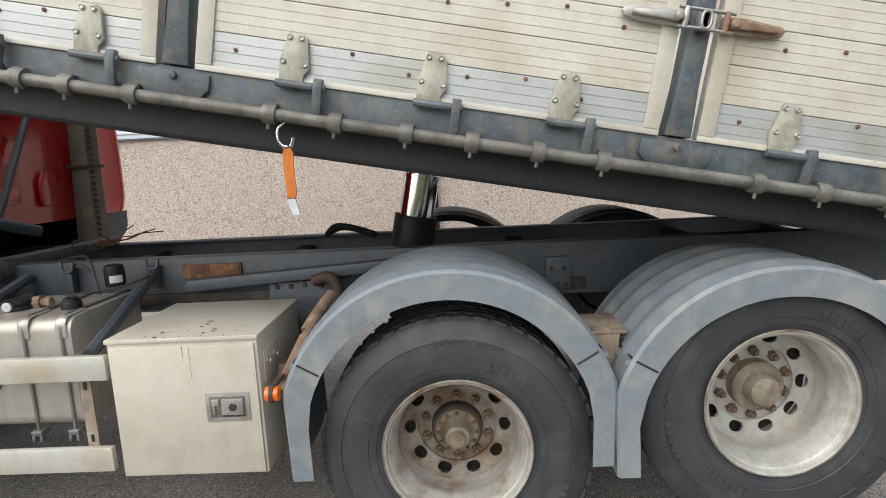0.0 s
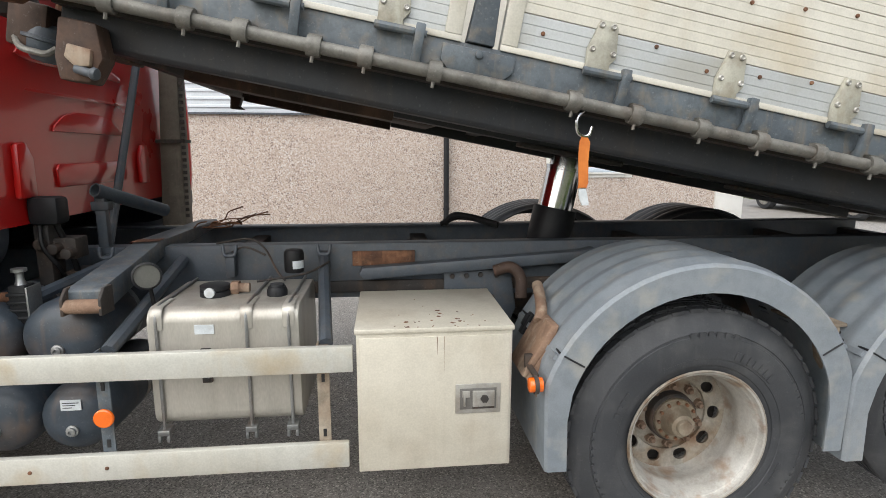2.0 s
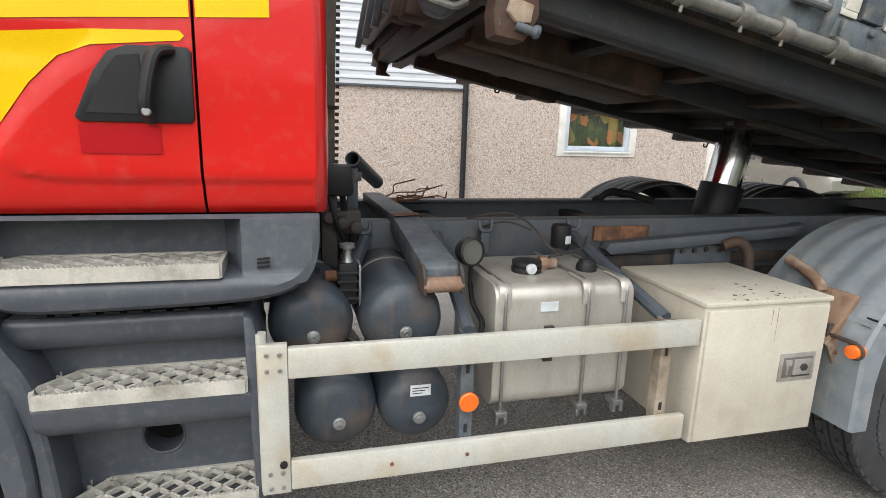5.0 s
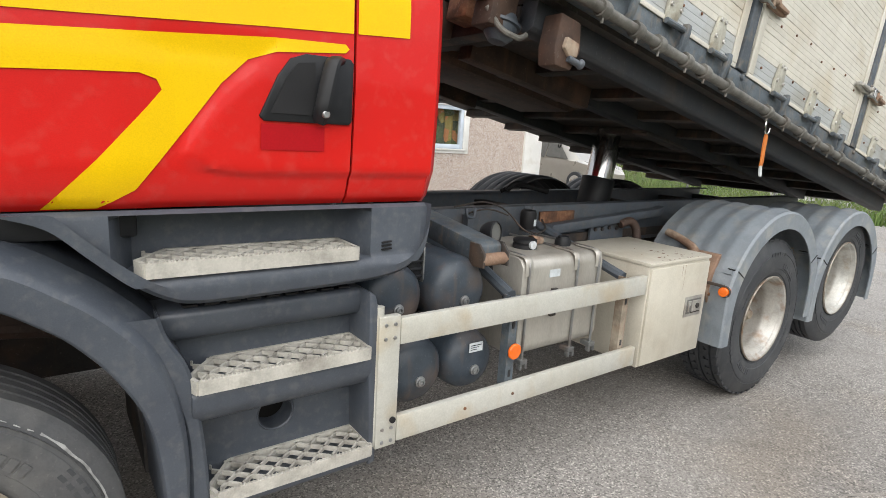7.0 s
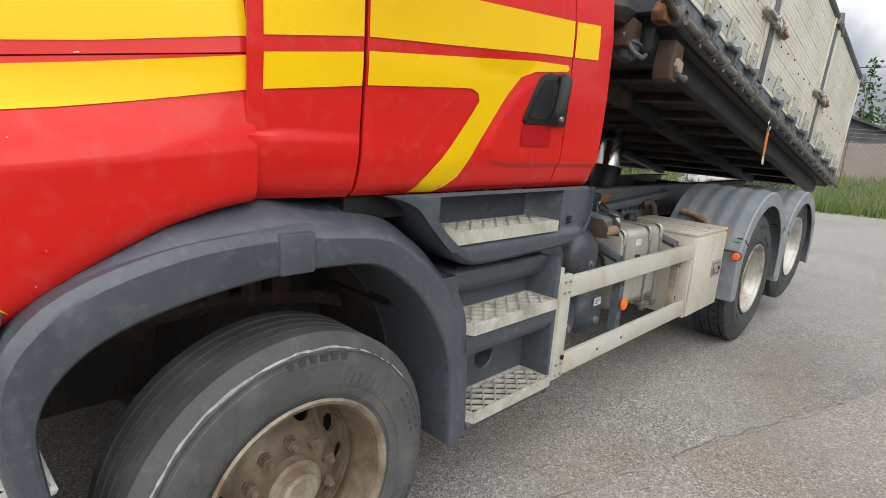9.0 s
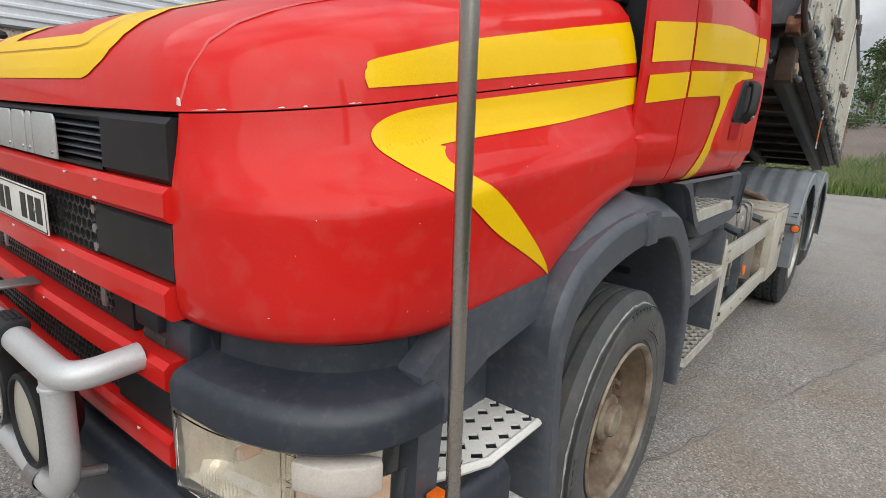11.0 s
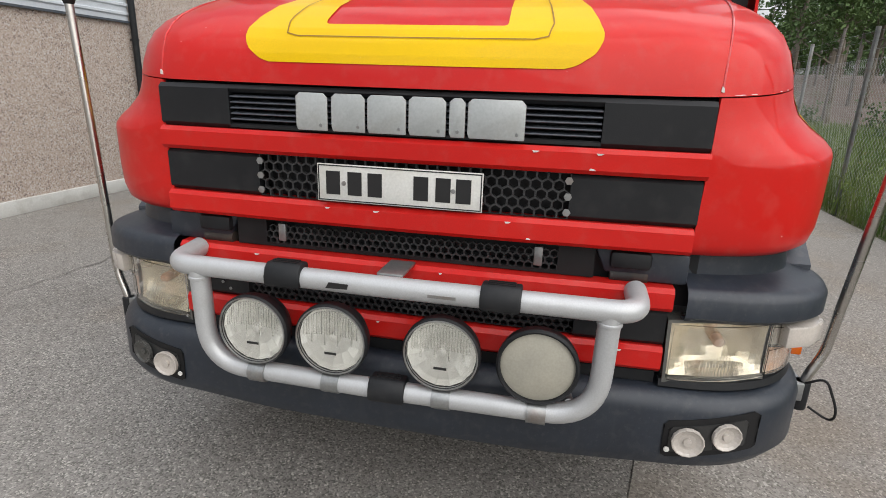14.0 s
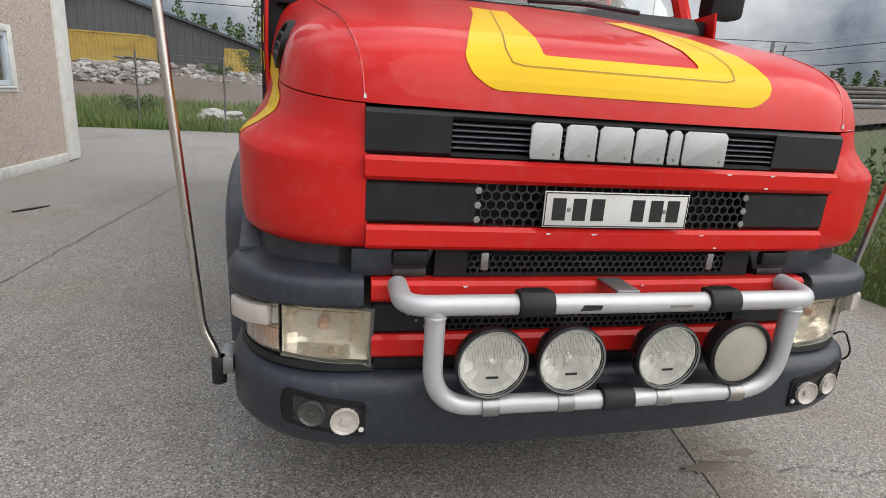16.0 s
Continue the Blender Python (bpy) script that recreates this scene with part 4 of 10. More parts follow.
def plan(d, yl, xf, a0, b0, xr, ns=8, nc=10, nf=7, kx=0.9):
    """Half outline seen from above, from the rear along the side and round the corner to the middle of the front, drawn in by d."""
    a, b = a0 * (1 - d / 1.45), b0 * (1 - d / 1.22)
    y, x = yl + d, xf + kx * d
    xc, yc = x + a, y + b
    pts = [(lerp(xr, xc, i / ns), y) for i in range(ns)]
    e = 2.0 / 2.35
    for i in range(nc + 1):
        t = math.pi / 2 * i / nc
        pts.append((xc - a * math.sin(t) ** e, yc - b * math.cos(t) ** e))
    for i in range(1, nf + 1):
        t = i / nf
        yy = lerp(yc, YC, t)
        pts.append((x - 0.022 * (1 - ((YC - yy) / max(YC - yc, 1e-6)) ** 2), yy))
    return pts


HOOD = [(0.0, 0.0, 0.0), (0.006, 0.032, 0.045), (0.02, 0.078, 0.110), (0.04, 0.112, 0.172), (0.07, 0.138, 0.214), (0.12, 0.163, 0.246), (0.20, 0.187, 0.27), (0.40, 0.212, 0.29), (0.70, 0.228, 0.305), (1.0, 0.235, 0.31)]


def hood_rise(d, x):
    zf = bend(d, [(r[0], r[1]) for r in HOOD])
    zr = bend(d, [(r[0], r[2]) for r in HOOD])
    return seam(x) + lerp(zf, zr, min(1, max(0, (x + 0.965) / 1.275)))


YH = 0.185
RING = (YH, -0.965, 0.44, 0.41)


def flare(x, d=0.0):
    """How far the bonnet's flank swings out to meet the cab."""
    return bend(x, [(-0.62, 0.0), (-0.5, 0.004), (-0.35, 0.012), (-0.2, 0.023), (0.0, 0.045), (0.2, 0.080), (0.31, 0.100)]) * max(0.0, 1 - d / 0.4)


def hood_row(d):
    return [Vector((x, y - flare(x, d), hood_rise(d, x))) for x, y in plan(d, *RING, XR, 20, 22, 10)]


def far(y):
    """The off side stands a little closer to the middle than the near side."""
    return YC + (YC - y) * 0.955


def mirror(pts):
    return [Vector((p.x, far(p.y), p.z)) for p in pts]


ds = [0.0, 0.003, 0.006, 0.012, 0.02, 0.03, 0.04, 0.055, 0.07, 0.095, 0.12, 0.16, 0.20, 0.30, 0.40, 0.55, 0.70, 0.82, 0.94]
bm = B()
rows = []
for d, e in ((0.03, 0), (0.002, 0)):
    r = [Vector((p.x, p.y, seam(p.x) - 0.001)) for p in hood_row(d)]
    rows.append(r + mirror(r[:-1])[::-1])
for d in ds:
    r = hood_row(d)
    rows.append(r + mirror(r[:-1])[::-1])
loft(bm, rows)
r = hood_row(0.94)
loft(bm, [r[:-1], mirror(r[:-1])])
bmesh.ops.remove_doubles(bm, verts=bm.verts, dist=0.00002)
hood = part("bonnet", bm, M_RED, truck, "glossy red bonnet with yellow stripes and stone chips", angle=40)


WING_TUCK = [(0.0, 0.055), (0.03, 0.03), (0.10, 0.012), (0.25, 0.003), (0.5, 0.0), (1.0, 0.0)]
WING_RISE = [(0.95, 0.0), (1.0, 0.03), (1.12, 0.17), (1.3, 0.48), (1.55, 0.80), (1.8, 0.95), (2.0, 1.0)]


def wing_outline(q):
    """Tuck below the shoulder, share of the bonnet's outline above it, and the two radii of the corner."""
    d, w = bend(q, WING_TUCK), bend(q, WING_RISE)
    yl = lerp(0.052, YH, w)
    return d, w, yl, lerp(0.43, 0.44, w), lerp(0.472, 0.595, w) - yl


def wing_heights(x):
    zb = bend(x, [(-0.22, 1.09), (-0.12, 1.155), (-0.02, 1.215), (0.10, 1.275), (0.22, 1.312), (0.32, 1.33)])
    zs = bend(x, [(-0.95, 1.345), (-0.44, 1.405), (0.31, 1.468)])
    return zb, zs


def wing_row(q):
    """q from 0 at the lower edge over 1 at the shoulder to 2 at the seam."""
    d, w, yl, a, b = wing_outline(q)
    x0, y0 = -0.965 + 0.9 * d, yl + d
    xc, yc = x0 + a, y0 + b
    pts = [(lerp(XR, xc, i / 24), y0) for i in range(24)]
    e = 2.0 / 2.35
    edge = lerp(0.460, 0.444, q / 2)
    t_end = math.acos(max(0.0, (yc - edge) / b) ** (1 / e))
    for i in range(35):
        t = t_end * i / 34
        pts.append((xc - a * math.sin(t) ** e, yc - b * math.cos(t) ** e))
    out = []
    for x, y in pts:
        zb, zs = wing_heights(x)
        z = lerp(zb, zs, q) if q <= 1 else lerp(zs, seam(x) - 0.0035, q - 1)
        out.append(Vector((x, y - flare(x) * w, z)))
    return out


def ring_y(x, d, yl, xf, a0, b0, kx=0.9):
    """Where the outline drawn in by d stands at x."""
    a, b = a0 * (1 - d / 1.45), b0 * (1 - d / 1.22)
    xc, yc = xf + kx * d + a, yl + d + b
    if x >= xc:
        return yl + d
    return yc - b * max(0.0, 1 - min(1.0, (xc - x) / a) ** 2.35) ** (1 / 2.35)


def ring_x(y, d, yl, xf, a0, b0):
    """Where the front of the outline drawn in by d stands at y."""
    y = min(y, 2 * YC - y)
    a, b = a0 * (1 - d / 1.45), b0 * (1 - d / 1.22)
    x, yc = xf + 0.9 * d, yl + d + b
    if y >= yc:
        return x - 0.022 * (1 - ((YC - y) / max(YC - yc, 1e-6)) ** 2)
    return x + a - a * max(0.0, 1 - min(1.0, (yc - y) / b) ** 2.35) ** (1 / 2.35)


def on_hood_side(x, z):
    lo, hi = 0.0, 0.5
    for _ in range(24):
        m = (lo + hi) / 2
        if hood_rise(m, x) < z:
            lo = m
        else:
            hi = m
    return Vector((x, ring_y(x, lo, *RING) - flare(x, lo) - 0.0022, z + 0.0012))


def on_hood_top(d, y):
    x = ring_x(y, d, *RING)
    return Vector((x - 0.0022, y, hood_rise(d, x) + 0.0022))


def on_wing(x, z):
    zb, zs = wing_heights(x)
    q = (z - zb) / (zs - zb) if z < zs else 1 + (z - zs) / (seam(x) - 0.0035 - zs)
    d, w, yl, a, b = wing_outline(q)
    return Vector((x, ring_y(x, d, yl, -0.965, a, b) - flare(x) * w - 0.003, z))


def on_hood_xy(x, y):
    lo, hi = 0.0, 1.0
    for _ in range(24):
        m = (lo + hi) / 2
        if ring_y(x, m, *RING) - flare(x, m) < y:
            lo = m
        else:
            hi = m
    return Vector((x, y, hood_rise(lo, x) + 0.002))


def on_cab(x, z):
    return Vector((x, side_y(x, z) - 0.0032, z))


def both(name, poly, lift, material, parent, label="", step=0.05):
    for sd in (1, -1):
        bm = B()
        sheet(bm, poly, lift if sd > 0 else (lambda a, b: mirror([lift(a, b)])[0]), step)
        part(name, bm, material, parent, label, angle=60)


def wing(side):
    qs = [0, 0.015, 0.03, 0.065, 0.1, 0.17, 0.25, 0.37, 0.5, 0.63, 0.75, 0.83, 0.9, 0.95, 0.98, 1.0, 1.02, 1.04, 1.08, 1.12, 1.16, 1.2, 1.25, 1.3, 1.36, 1.42, 1.48, 1.55, 1.65, 1.75, 1.87, 2.0]
    rows = [wing_row(q) for q in qs]
    if side < 0:
        rows = [mirror(r) for r in rows]
    bm = B()
    loft(bm, rows)
    return part("front_wing", thicken(bm, 0.01), M_RED, truck, "glossy red front wing with a raised shoulder", angle=40)


wing(1)
wing(-1)


# cab shell
def side_y(x, z):
    """Left face of the cab: slightly crowned, tucked in at the sill, with a pressed panel round the handle."""
    y = bend(z, [(1.335, 0.060), (1.36, 0.034), (1.40, 0.020), (1.45, 0.010), (1.7, 0.0), (1.95, 0.006), (2.15, 0.03), (2.9, 0.15)])
    crease = bend(z, [(1.40, 1.32), (1.43, 1.20), (1.445, 1.132), (1.478, 1.086), (1.534, 1.104), (1.648, 1.188), (1.754, 1.302), (1.80, 1.36)])
    inside = min(1.0, max(0.0, (x - crease) / 0.035)) * min(1.0, max(0.0, (z - 1.415) / 0.026))
    inside = inside * inside * (3 - 2 * inside)
    reach = min(1.0, max(0.0, (x - 0.95) / 0.13)) * min(1.0, max(0.0, (1.80 - z) / 0.06))
    y += 0.011 * (1 - inside) * reach
    return y + 0.15 * max(0.0, (0.80 - x) / 0.80) ** 2 * (1 if z > 1.5 else 0.8)


def cab_panel(name, x0, x1, z0, z1, side, nx=8, nz=14, material=None, label=""):
    bm = B()
    rows = []
    zs = sorted(set([z0, z1] + [z for z in (1.35, 1.36, 1.38, 1.40, 1.412, 1.42, 1.428, 1.436, 1.445, 1.46, 1.478, 1.495, 1.505, 1.52, 1.55, 1.58, 1.61, 1.648, 1.68, 1.71, 1.74, 1.77, 1.80, 1.82, 1.95, 2.05, 2.15, 2.5) if z0 < z < z1]))
    for z in zs:
        r = [Vector((lerp(x0, x1, i / nx), side_y(lerp(x0, x1, i / nx), z), z)) for i in range(nx + 1)]
        rows.append(r if side > 0 else mirror(r))
    loft(bm, rows)
    return part(name, thicken(bm, 0.012), material or M_RED, truck, label, angle=40)


for sd in (1, -1):
    cab_panel("cowl_panel", XR - 0.02, 0.586, 1.335, 2.06, sd, 4, label="red cowl panel ahead of the door")
    door = cab_panel("cab_door", 0.596, 1.568, 1.338, 2.06, sd, 64, label="red cab door with a black handle and yellow stripe")
    cab_panel("rear_quarter", 1.576, 1.868, 1.338, 2.9, sd, 4, label="red rear quarter panel of the cab")
# inner shell: dark panel behind the gaps, floor, back wall, roof, pillars
bm = B()
box(bm, 0.36, 1.84, 0.09, 2.41, 1.36, 2.02)
part("cab_inner", bm, M_BLACK, truck)
bm = B()
rows = []
for z in [1.335, 1.36, 1.45, 1.6, 1.75, 1.95, 2.2, 2.6, 2.88]:
    sy = side_y(1.87, z)
    row = [Vector((1.862, sy, z)), Vector((1.885, sy + 0.008, z)), Vector((1.90, sy + 0.03, z)), Vector((1.903, sy + 0.06, z))]
    row += [Vector((1.895, lerp(sy + 0.07, 2.5 - sy - 0.07, i / 12), z)) for i in range(13)]
    row += [Vector((1.903, 2.5 - sy - 0.06, z)), Vector((1.90, 2.5 - sy - 0.03, z)), Vector((1.885, 2.5 - sy - 0.008, z)), Vector((1.862, 2.5 - sy, z))]
    rows.append(row)
loft(bm, rows)
back = part("cab_back_wall", thicken(bm, 0.012), M_DARKRED, truck, "dark red cab back wall with pressed ridges", angle=40)
PRESSED = [[(0.72, 1.468), (1.36, 1.468), (1.38, 1.49), (1.38, 1.555), (1.36, 1.572), (0.74, 1.572), (0.715, 1.55)],
           [(0.72, 1.712), (1.36, 1.708), (1.33, 1.745), (1.24, 1.790), (1.12, 1.806), (0.93, 1.806), (0.82, 1.786), (0.74, 1.742)],
           [(0.52, 2.008), (0.56, 2.050), (1.20, 2.062), (1.40, 2.020), (1.40, 1.996), (0.62, 1.990)],
           [(0.50, 2.300), (0.54, 2.345), (1.20, 2.365), (1.42, 2.32), (1.42, 2.290), (0.60, 2.280)],
           [(0.55, 2.570), (0.58, 2.61), (1.20, 2.63), (1.42, 2.59), (1.42, 2.56), (0.64, 2.55)],
           [(0.56, 1.868), (1.42, 1.868), (1.42, 1.882), (0.58, 1.882)],
           [(0.56, 2.168), (1.42, 2.168), (1.42, 2.182), (0.58, 2.182)],
           [(0.42, 1.44), (0.53, 1.44), (0.53, 1.60), (0.49, 1.665), (0.43, 1.655)],
           [(1.53, 1.44), (1.64, 1.44), (1.63, 1.655), (1.57, 1.665), (1.53, 1.60)]]
for i, poly in enumerate(PRESSED):
    bm = B()
    prism(bm, poly, YZ(1.896), (0.030 if i > 6 else 0.005 if i in (5, 6) else 0.011, 0, 0))
    part("corner_boss" if i > 6 else "pressed_ridge", bm, M_DARKRED, back, bevel=0.0045 if i < 7 else 0.012)
# windscreen, pillars, roof
bm = B()
rows = []
for t in (0.0, 0.5, 1.0):
    z = lerp(2.0, 2.75, t)
    xx = lerp(0.30, 0.62, t)
    rows.append([Vector((xx + 0.22 * ((i - 6) / 6) ** 2, lerp(0.14 + 0.08 * t, 2.36 - 0.08 * t, i / 12), z)) for i in range(13)])
loft(bm, rows)
ws = part("windscreen", thicken(bm, 0.006), M_PANE, truck, "curved glass windscreen", angle=60)
ws.visible_shadow = False
for sd in (1, -1):
    bm = B()
    yy = [0.115, 0.20] if sd > 0 else [2.385, 2.30]
    tube(bm, [(0.50, yy[0], 1.99), (0.86, yy[1], 2.8)], 0.045, 8)
    part("pillar", bm, M_RED, truck, "red windscreen pillar")
    bm = B()
    box(bm, 0.92, 1.50, 0.075 if sd > 0 else 2.417, 0.083 if sd > 0 else 2.425, 2.08, 2.7)
    sg = part("side_window", bm, M_PANE, truck, "dark side window glass")
    sg.visible_shadow = False
    bm = B()
    y0 = 0.07 if sd > 0 else 2.39
    for x0, x1, z0, z1 in ((0.6, 1.57, 2.055, 2.085), (0.6, 1.57, 2.70, 2.80), (1.50, 1.57, 2.085, 2.70)):
        box(bm, x0, x1, y0, y0 + 0.04, z0, z1)
    part("door_frame", bm, M_RED, truck, bevel=0.008)
bm = B()
box(bm, 0.62, 1.90, 0.16, 2.34, 2.76, 2.92)
part("cab_roof", bm, M_RED, truck, "red cab roof", bevel=0.05)
# dash and black scuttle with wipers
bm = B()
prism(bm, [(0.30, 1.97), (0.36, 2.03), (0.75, 2.03), (0.75, 1.9), (0.3, 1.9)], XZ(0.16), (0, 2.18, 0))
part("scuttle", bm, M_BLACK, truck, "black scuttle panel below the windscreen", bevel=0.01)
for y0, y1 in ((0.55, 1.15), (1.35, 1.95)):
    bm = B()
    tube(bm, [(0.27, y0, 2.015), (0.27, (y0 + y1) / 2, 2.03), (0.28, y1, 2.02)], 0.012, 8)
    part("wiper", bm, M_BLACK, truck, "black wiper")
# mirrors
for sd in (1, -1):
    bm = B()
    y = -0.16 if sd > 0 else 2.66
    box(bm, 0.52, 0.66, y - 0.11, y + 0.11, 2.08, 2.62)
    m = part("mirror", bm, M_BLACK, truck, "black door mirror", bevel=0.03)
    bm = B()
    yi = 0.10 if sd > 0 else 2.40
    tube(bm, [(0.60, yi, 2.70), (0.60, y, 2.66)], 0.014, 8)
    part("mirror_arm", bm, M_BLACK, m)

# yellow stripes
bm = B()
sheet(bm, spline([(-0.702, 1.569), (-0.706, 1.588), (-0.698, 1.606), (-0.669, 1.627), (-0.448, 1.686)], 5) + [ (0.004, 1.780), (0.305, 1.840), (0.305, 1.721), (-0.001, 1.667), (-0.455, 1.602)], on_hood_side, 0.012)
part("stripe", bm, M_YELLOW, hood, "yellow stripe", angle=60)
both("stripe", spline([(0.305, 1.679), (-0.065, 1.617), (-0.499, 1.555), (-0.600, 1.539), (-0.658, 1.524), (-0.696, 1.504), (-0.712, 1.484), (-0.707, 1.462), (-0.69, 1.443), (-0.64, 1.405), (-0.561, 1.352), (-0.464, 1.288), (-0.3, 1.205), (-0.191, 1.142)], 4) + spline([(-0.191, 1.142), (-0.271, 1.225), (-0.401, 1.33), (-0.475, 1.38), (-0.535, 1.413), (-0.563, 1.436), (-0.567, 1.452), (-0.552, 1.467), (-0.523, 1.477), (-0.066, 1.533), (0.305, 1.601)], 4), on_wing, M_YELLOW, truck, "yellow curled stripe on the wing", 0.012)
both("stripe", [(0.325, 1.726), (0.583, 1.760), (0.583, 1.878), (0.325, 1.843)], on_cab, M_YELLOW, truck, "yellow stripe")
both("stripe", [(0.60, 1.762), (0.90, 1.785), (1.33, 1.822), (1.565, 1.839), (1.565, 1.968), (1.0, 1.931), (0.60, 1.881)], on_cab, M_YELLOW, truck, "yellow stripe")
both("stripe", [(1.58, 1.84), (1.757, 1.853), (1.757, 1.985), (1.58, 1.969)], on_cab, M_YELLOW, truck, "yellow stripe")
both("stripe", [(0.325, 1.604), (0.583, 1.637), (0.583, 1.722), (0.325, 1.688)], on_cab, M_YELLOW, truck, "yellow stripe")
both("stripe", [(0.60, 1.640), (0.903, 1.664), (1.009, 1.671), (1.045, 1.660), (1.056, 1.636), (1.023, 1.594), (0.91, 1.463), (0.795, 1.342), (0.908, 1.342), (0.991, 1.39), (1.112, 1.55), (1.196, 1.665), (1.264, 1.732), (1.338, 1.760), (1.54, 1.782), (1.552, 1.794), (1.54, 1.806), (1.334, 1.796), (0.90, 1.754), (0.60, 1.726)], on_cab, M_YELLOW, truck, "yellow stripe with a slanted leg", 0.018)
# the U on top of the bonnet: crosspiece and two legs
for sd in (1, -1):
    f = (lambda d, y: on_hood_top(d, y)) if sd > 0 else (lambda d, y: mirror([on_hood_top(d, y)])[0])
    bm = B()
    sheet(bm, [(0.013, YC), (0.092, YC), (0.092, 0.995), (0.096, 0.988), (0.105, 0.985), (0.40, 0.995), (0.70, 1.04), (0.70, 0.91), (0.40, 0.83)] + spline([(0.10, 0.747), (0.070, 0.738), (0.045, 0.740), (0.027, 0.757), (0.017, 0.790), (0.013, 0.83)], 4), f, 0.012)
    part("stripe", bm, M_YELLOW, hood, "broad yellow stripe on the bonnet", angle=60)
    bm = B()
    sheet(bm, [(0.055, 0.875), (0.048, 0.91), (0.048, YC), (0.0505, YC), (0.0505, 0.912), (0.0575, 0.878), (0.10, 0.868), (0.40, 0.912), (0.7, 0.975), (0.7, 0.972), (0.40, 0.908), (0.10, 0.864)], (lambda d, y: f(d, y) + Vector((-0.0015, 0, 0.0018))), 0.03)
    part("pinstripe", bm, M_PINLINE, hood, "thin dark line in the stripe", angle=60)
# door handles
for sd in (1, -1):
    fl = (lambda a, b: on_cab(a, b)) if sd > 0 else (lambda a, b: mirror([on_cab(a, b)])[0])
    s = sd
    bm = B()
    y = -0.008 if sd > 0 else far(-0.008)
    prism(bm, [(1.290, 1.590), (1.302, 1.578), (1.555, 1.580), (1.564, 1.590), (1.566, 1.756), (1.555, 1.767), (1.42, 1.765), (1.375, 1.748), (1.340, 1.70)], XZ(y + s * 0.003), (0, s * 0.014, 0))
    hp = part("handle_plate", bm, M_BLACK, truck, "black door handle recess", bevel=0.003)
    bm = B()
    prism(bm, [(1.318, 1.60), (1.365, 1.70), (1.395, 1.738), (1.445, 1.745), (1.448, 1.62), (1.435, 1.60)], XZ(y), (0, s * 0.004, 0))
    part("handle_bowl", bm, M_RUBBER, hp)
    bm = B()
    tube(bm, smooth_path([(1.515, y + s * 0.004, 1.758), (1.485, y - s * 0.028, 1.752), (1.465, y - s * 0.034, 1.68), (1.455, y - s * 0.030, 1.62), (1.458, y, 1.588)], 0.03), 0.024, 10, ratio=0.6)
    part("grip", bm, M_BLACK, hp, "black grip")
    bm = B()
    lathe(bm, [(0.011, 0), (0.011, 0.012), (0.008, 0.015), (0, 0.015)], (1.462, y - s * 0.03, 1.606), (0, -s, 0), 16)
    part("key_barrel", bm, M_STEEL, hp)
    bm = B()
    sheet(bm, [(1.295, 1.500), (1.48, 1.500), (1.48, 1.570), (1.295, 1.570)], fl, 0.05)
    part("faded_patch", bm, M_OLDRED, truck, "darker red patch below the handle")
# air intake on the far flank of the bonnet
def far_flank(a, b, out=0.0):
    p = on_hood_side(a, b)
    return mirror([p - Vector((0, out, 0))])[0]


oval = [(-0.17 + 0.26 * math.cos(2 * math.pi * i / 28) - 0.05 * math.sin(2 * math.pi * i / 28), 1.69 + 0.03 * (math.cos(2 * math.pi * i / 28)) + 0.085 * math.sin(2 * math.pi * i / 28)) for i in range(28)]
bm = B()
loft(bm, [[far_flank(-0.17 + (a + 0.17) * k, 1.69 + (b - 1.69) * k, o) for a, b in oval + oval[:1]] for k, o in ((1.0, -0.002), (0.98, 0.016), (0.86, 0.016), (0.80, -0.001))])
intake = part("air_intake", bm, M_RUBBER, truck, "black oval air intake with bars on the bonnet flank", angle=50)
bm = B()
sheet(bm, [(-0.17 + (a + 0.17) * 0.9, 1.69 + (b - 1.69) * 0.9) for a, b in oval], lambda a, b: far_flank(a, b, 0.001), 0.03)
part("intake_floor", bm, M_INK, intake)
for k in (-1, 0, 1):
    bm = B()
    tube(bm, [far_flank(-0.37 + 0.40 * t - 0.02 * k, 1.667 + 0.046 * t + 0.036 * k, 0.008) for t in (0, 0.25, 0.5, 0.75, 1.0)], 0.007, 6)
    part("intake_bar", bm, M_BLACK, intake)
# the fine joint that runs from the grille's corner over the bonnet
for sd in (1, -1):
    bm = B()
    pts = []
    for k in range(15):
        x = lerp(-0.945, 0.28, (k / 14) ** 1.6)
        p = on_hood_xy(x, bend(x, [(-0.945, 0.444), (-0.9, 0.432), (-0.8, 0.41), (-0.6, 0.38), (-0.3, 0.34), (0.28, 0.27)]))
        pts.append(p if sd > 0 else mirror([p])[0])
    tube(bm, pts, 0.003, 6)
    part("bonnet_joint", bm, M_DARKRED, hood, "fine joint line over the bonnet")
    bm = B()
    p = pts[0]
    prism(bm, [(p.y - 0.0045, p.z), (p.y + 0.004, p.z + 0.002), (p.y + 0.002, p.z + 0.015), (p.y - 0.003, p.z + 0.011)], lambda a, b: Vector((p.x - 0.003, a, b)), (0.004, 0, 0))
    part("paint_chip", bm, M_WHITE, hood, "bare paint chip")
# chips of bare primer along the seam
rng = random.Random(11)
for k in range(11):
    x = rng.choice((rng.uniform(-0.95, -0.6), rng.uniform(-0.6, 0.1)))
    w, hgt = rng.uniform(0.004, 0.018), rng.uniform(0.0018, 0.0032)
    bm = B()
    sheet(bm, [(x, seam(x) + 0.001), (x + w, seam(x + w) + 0.001), (x + w * 0.8, seam(x + w) + hgt), (x + w * 0.2, seam(x) + hgt)], on_hood_side, 0.02)
    part("paint_chip", bm, M_WHITE, hood, "bare paint chip")

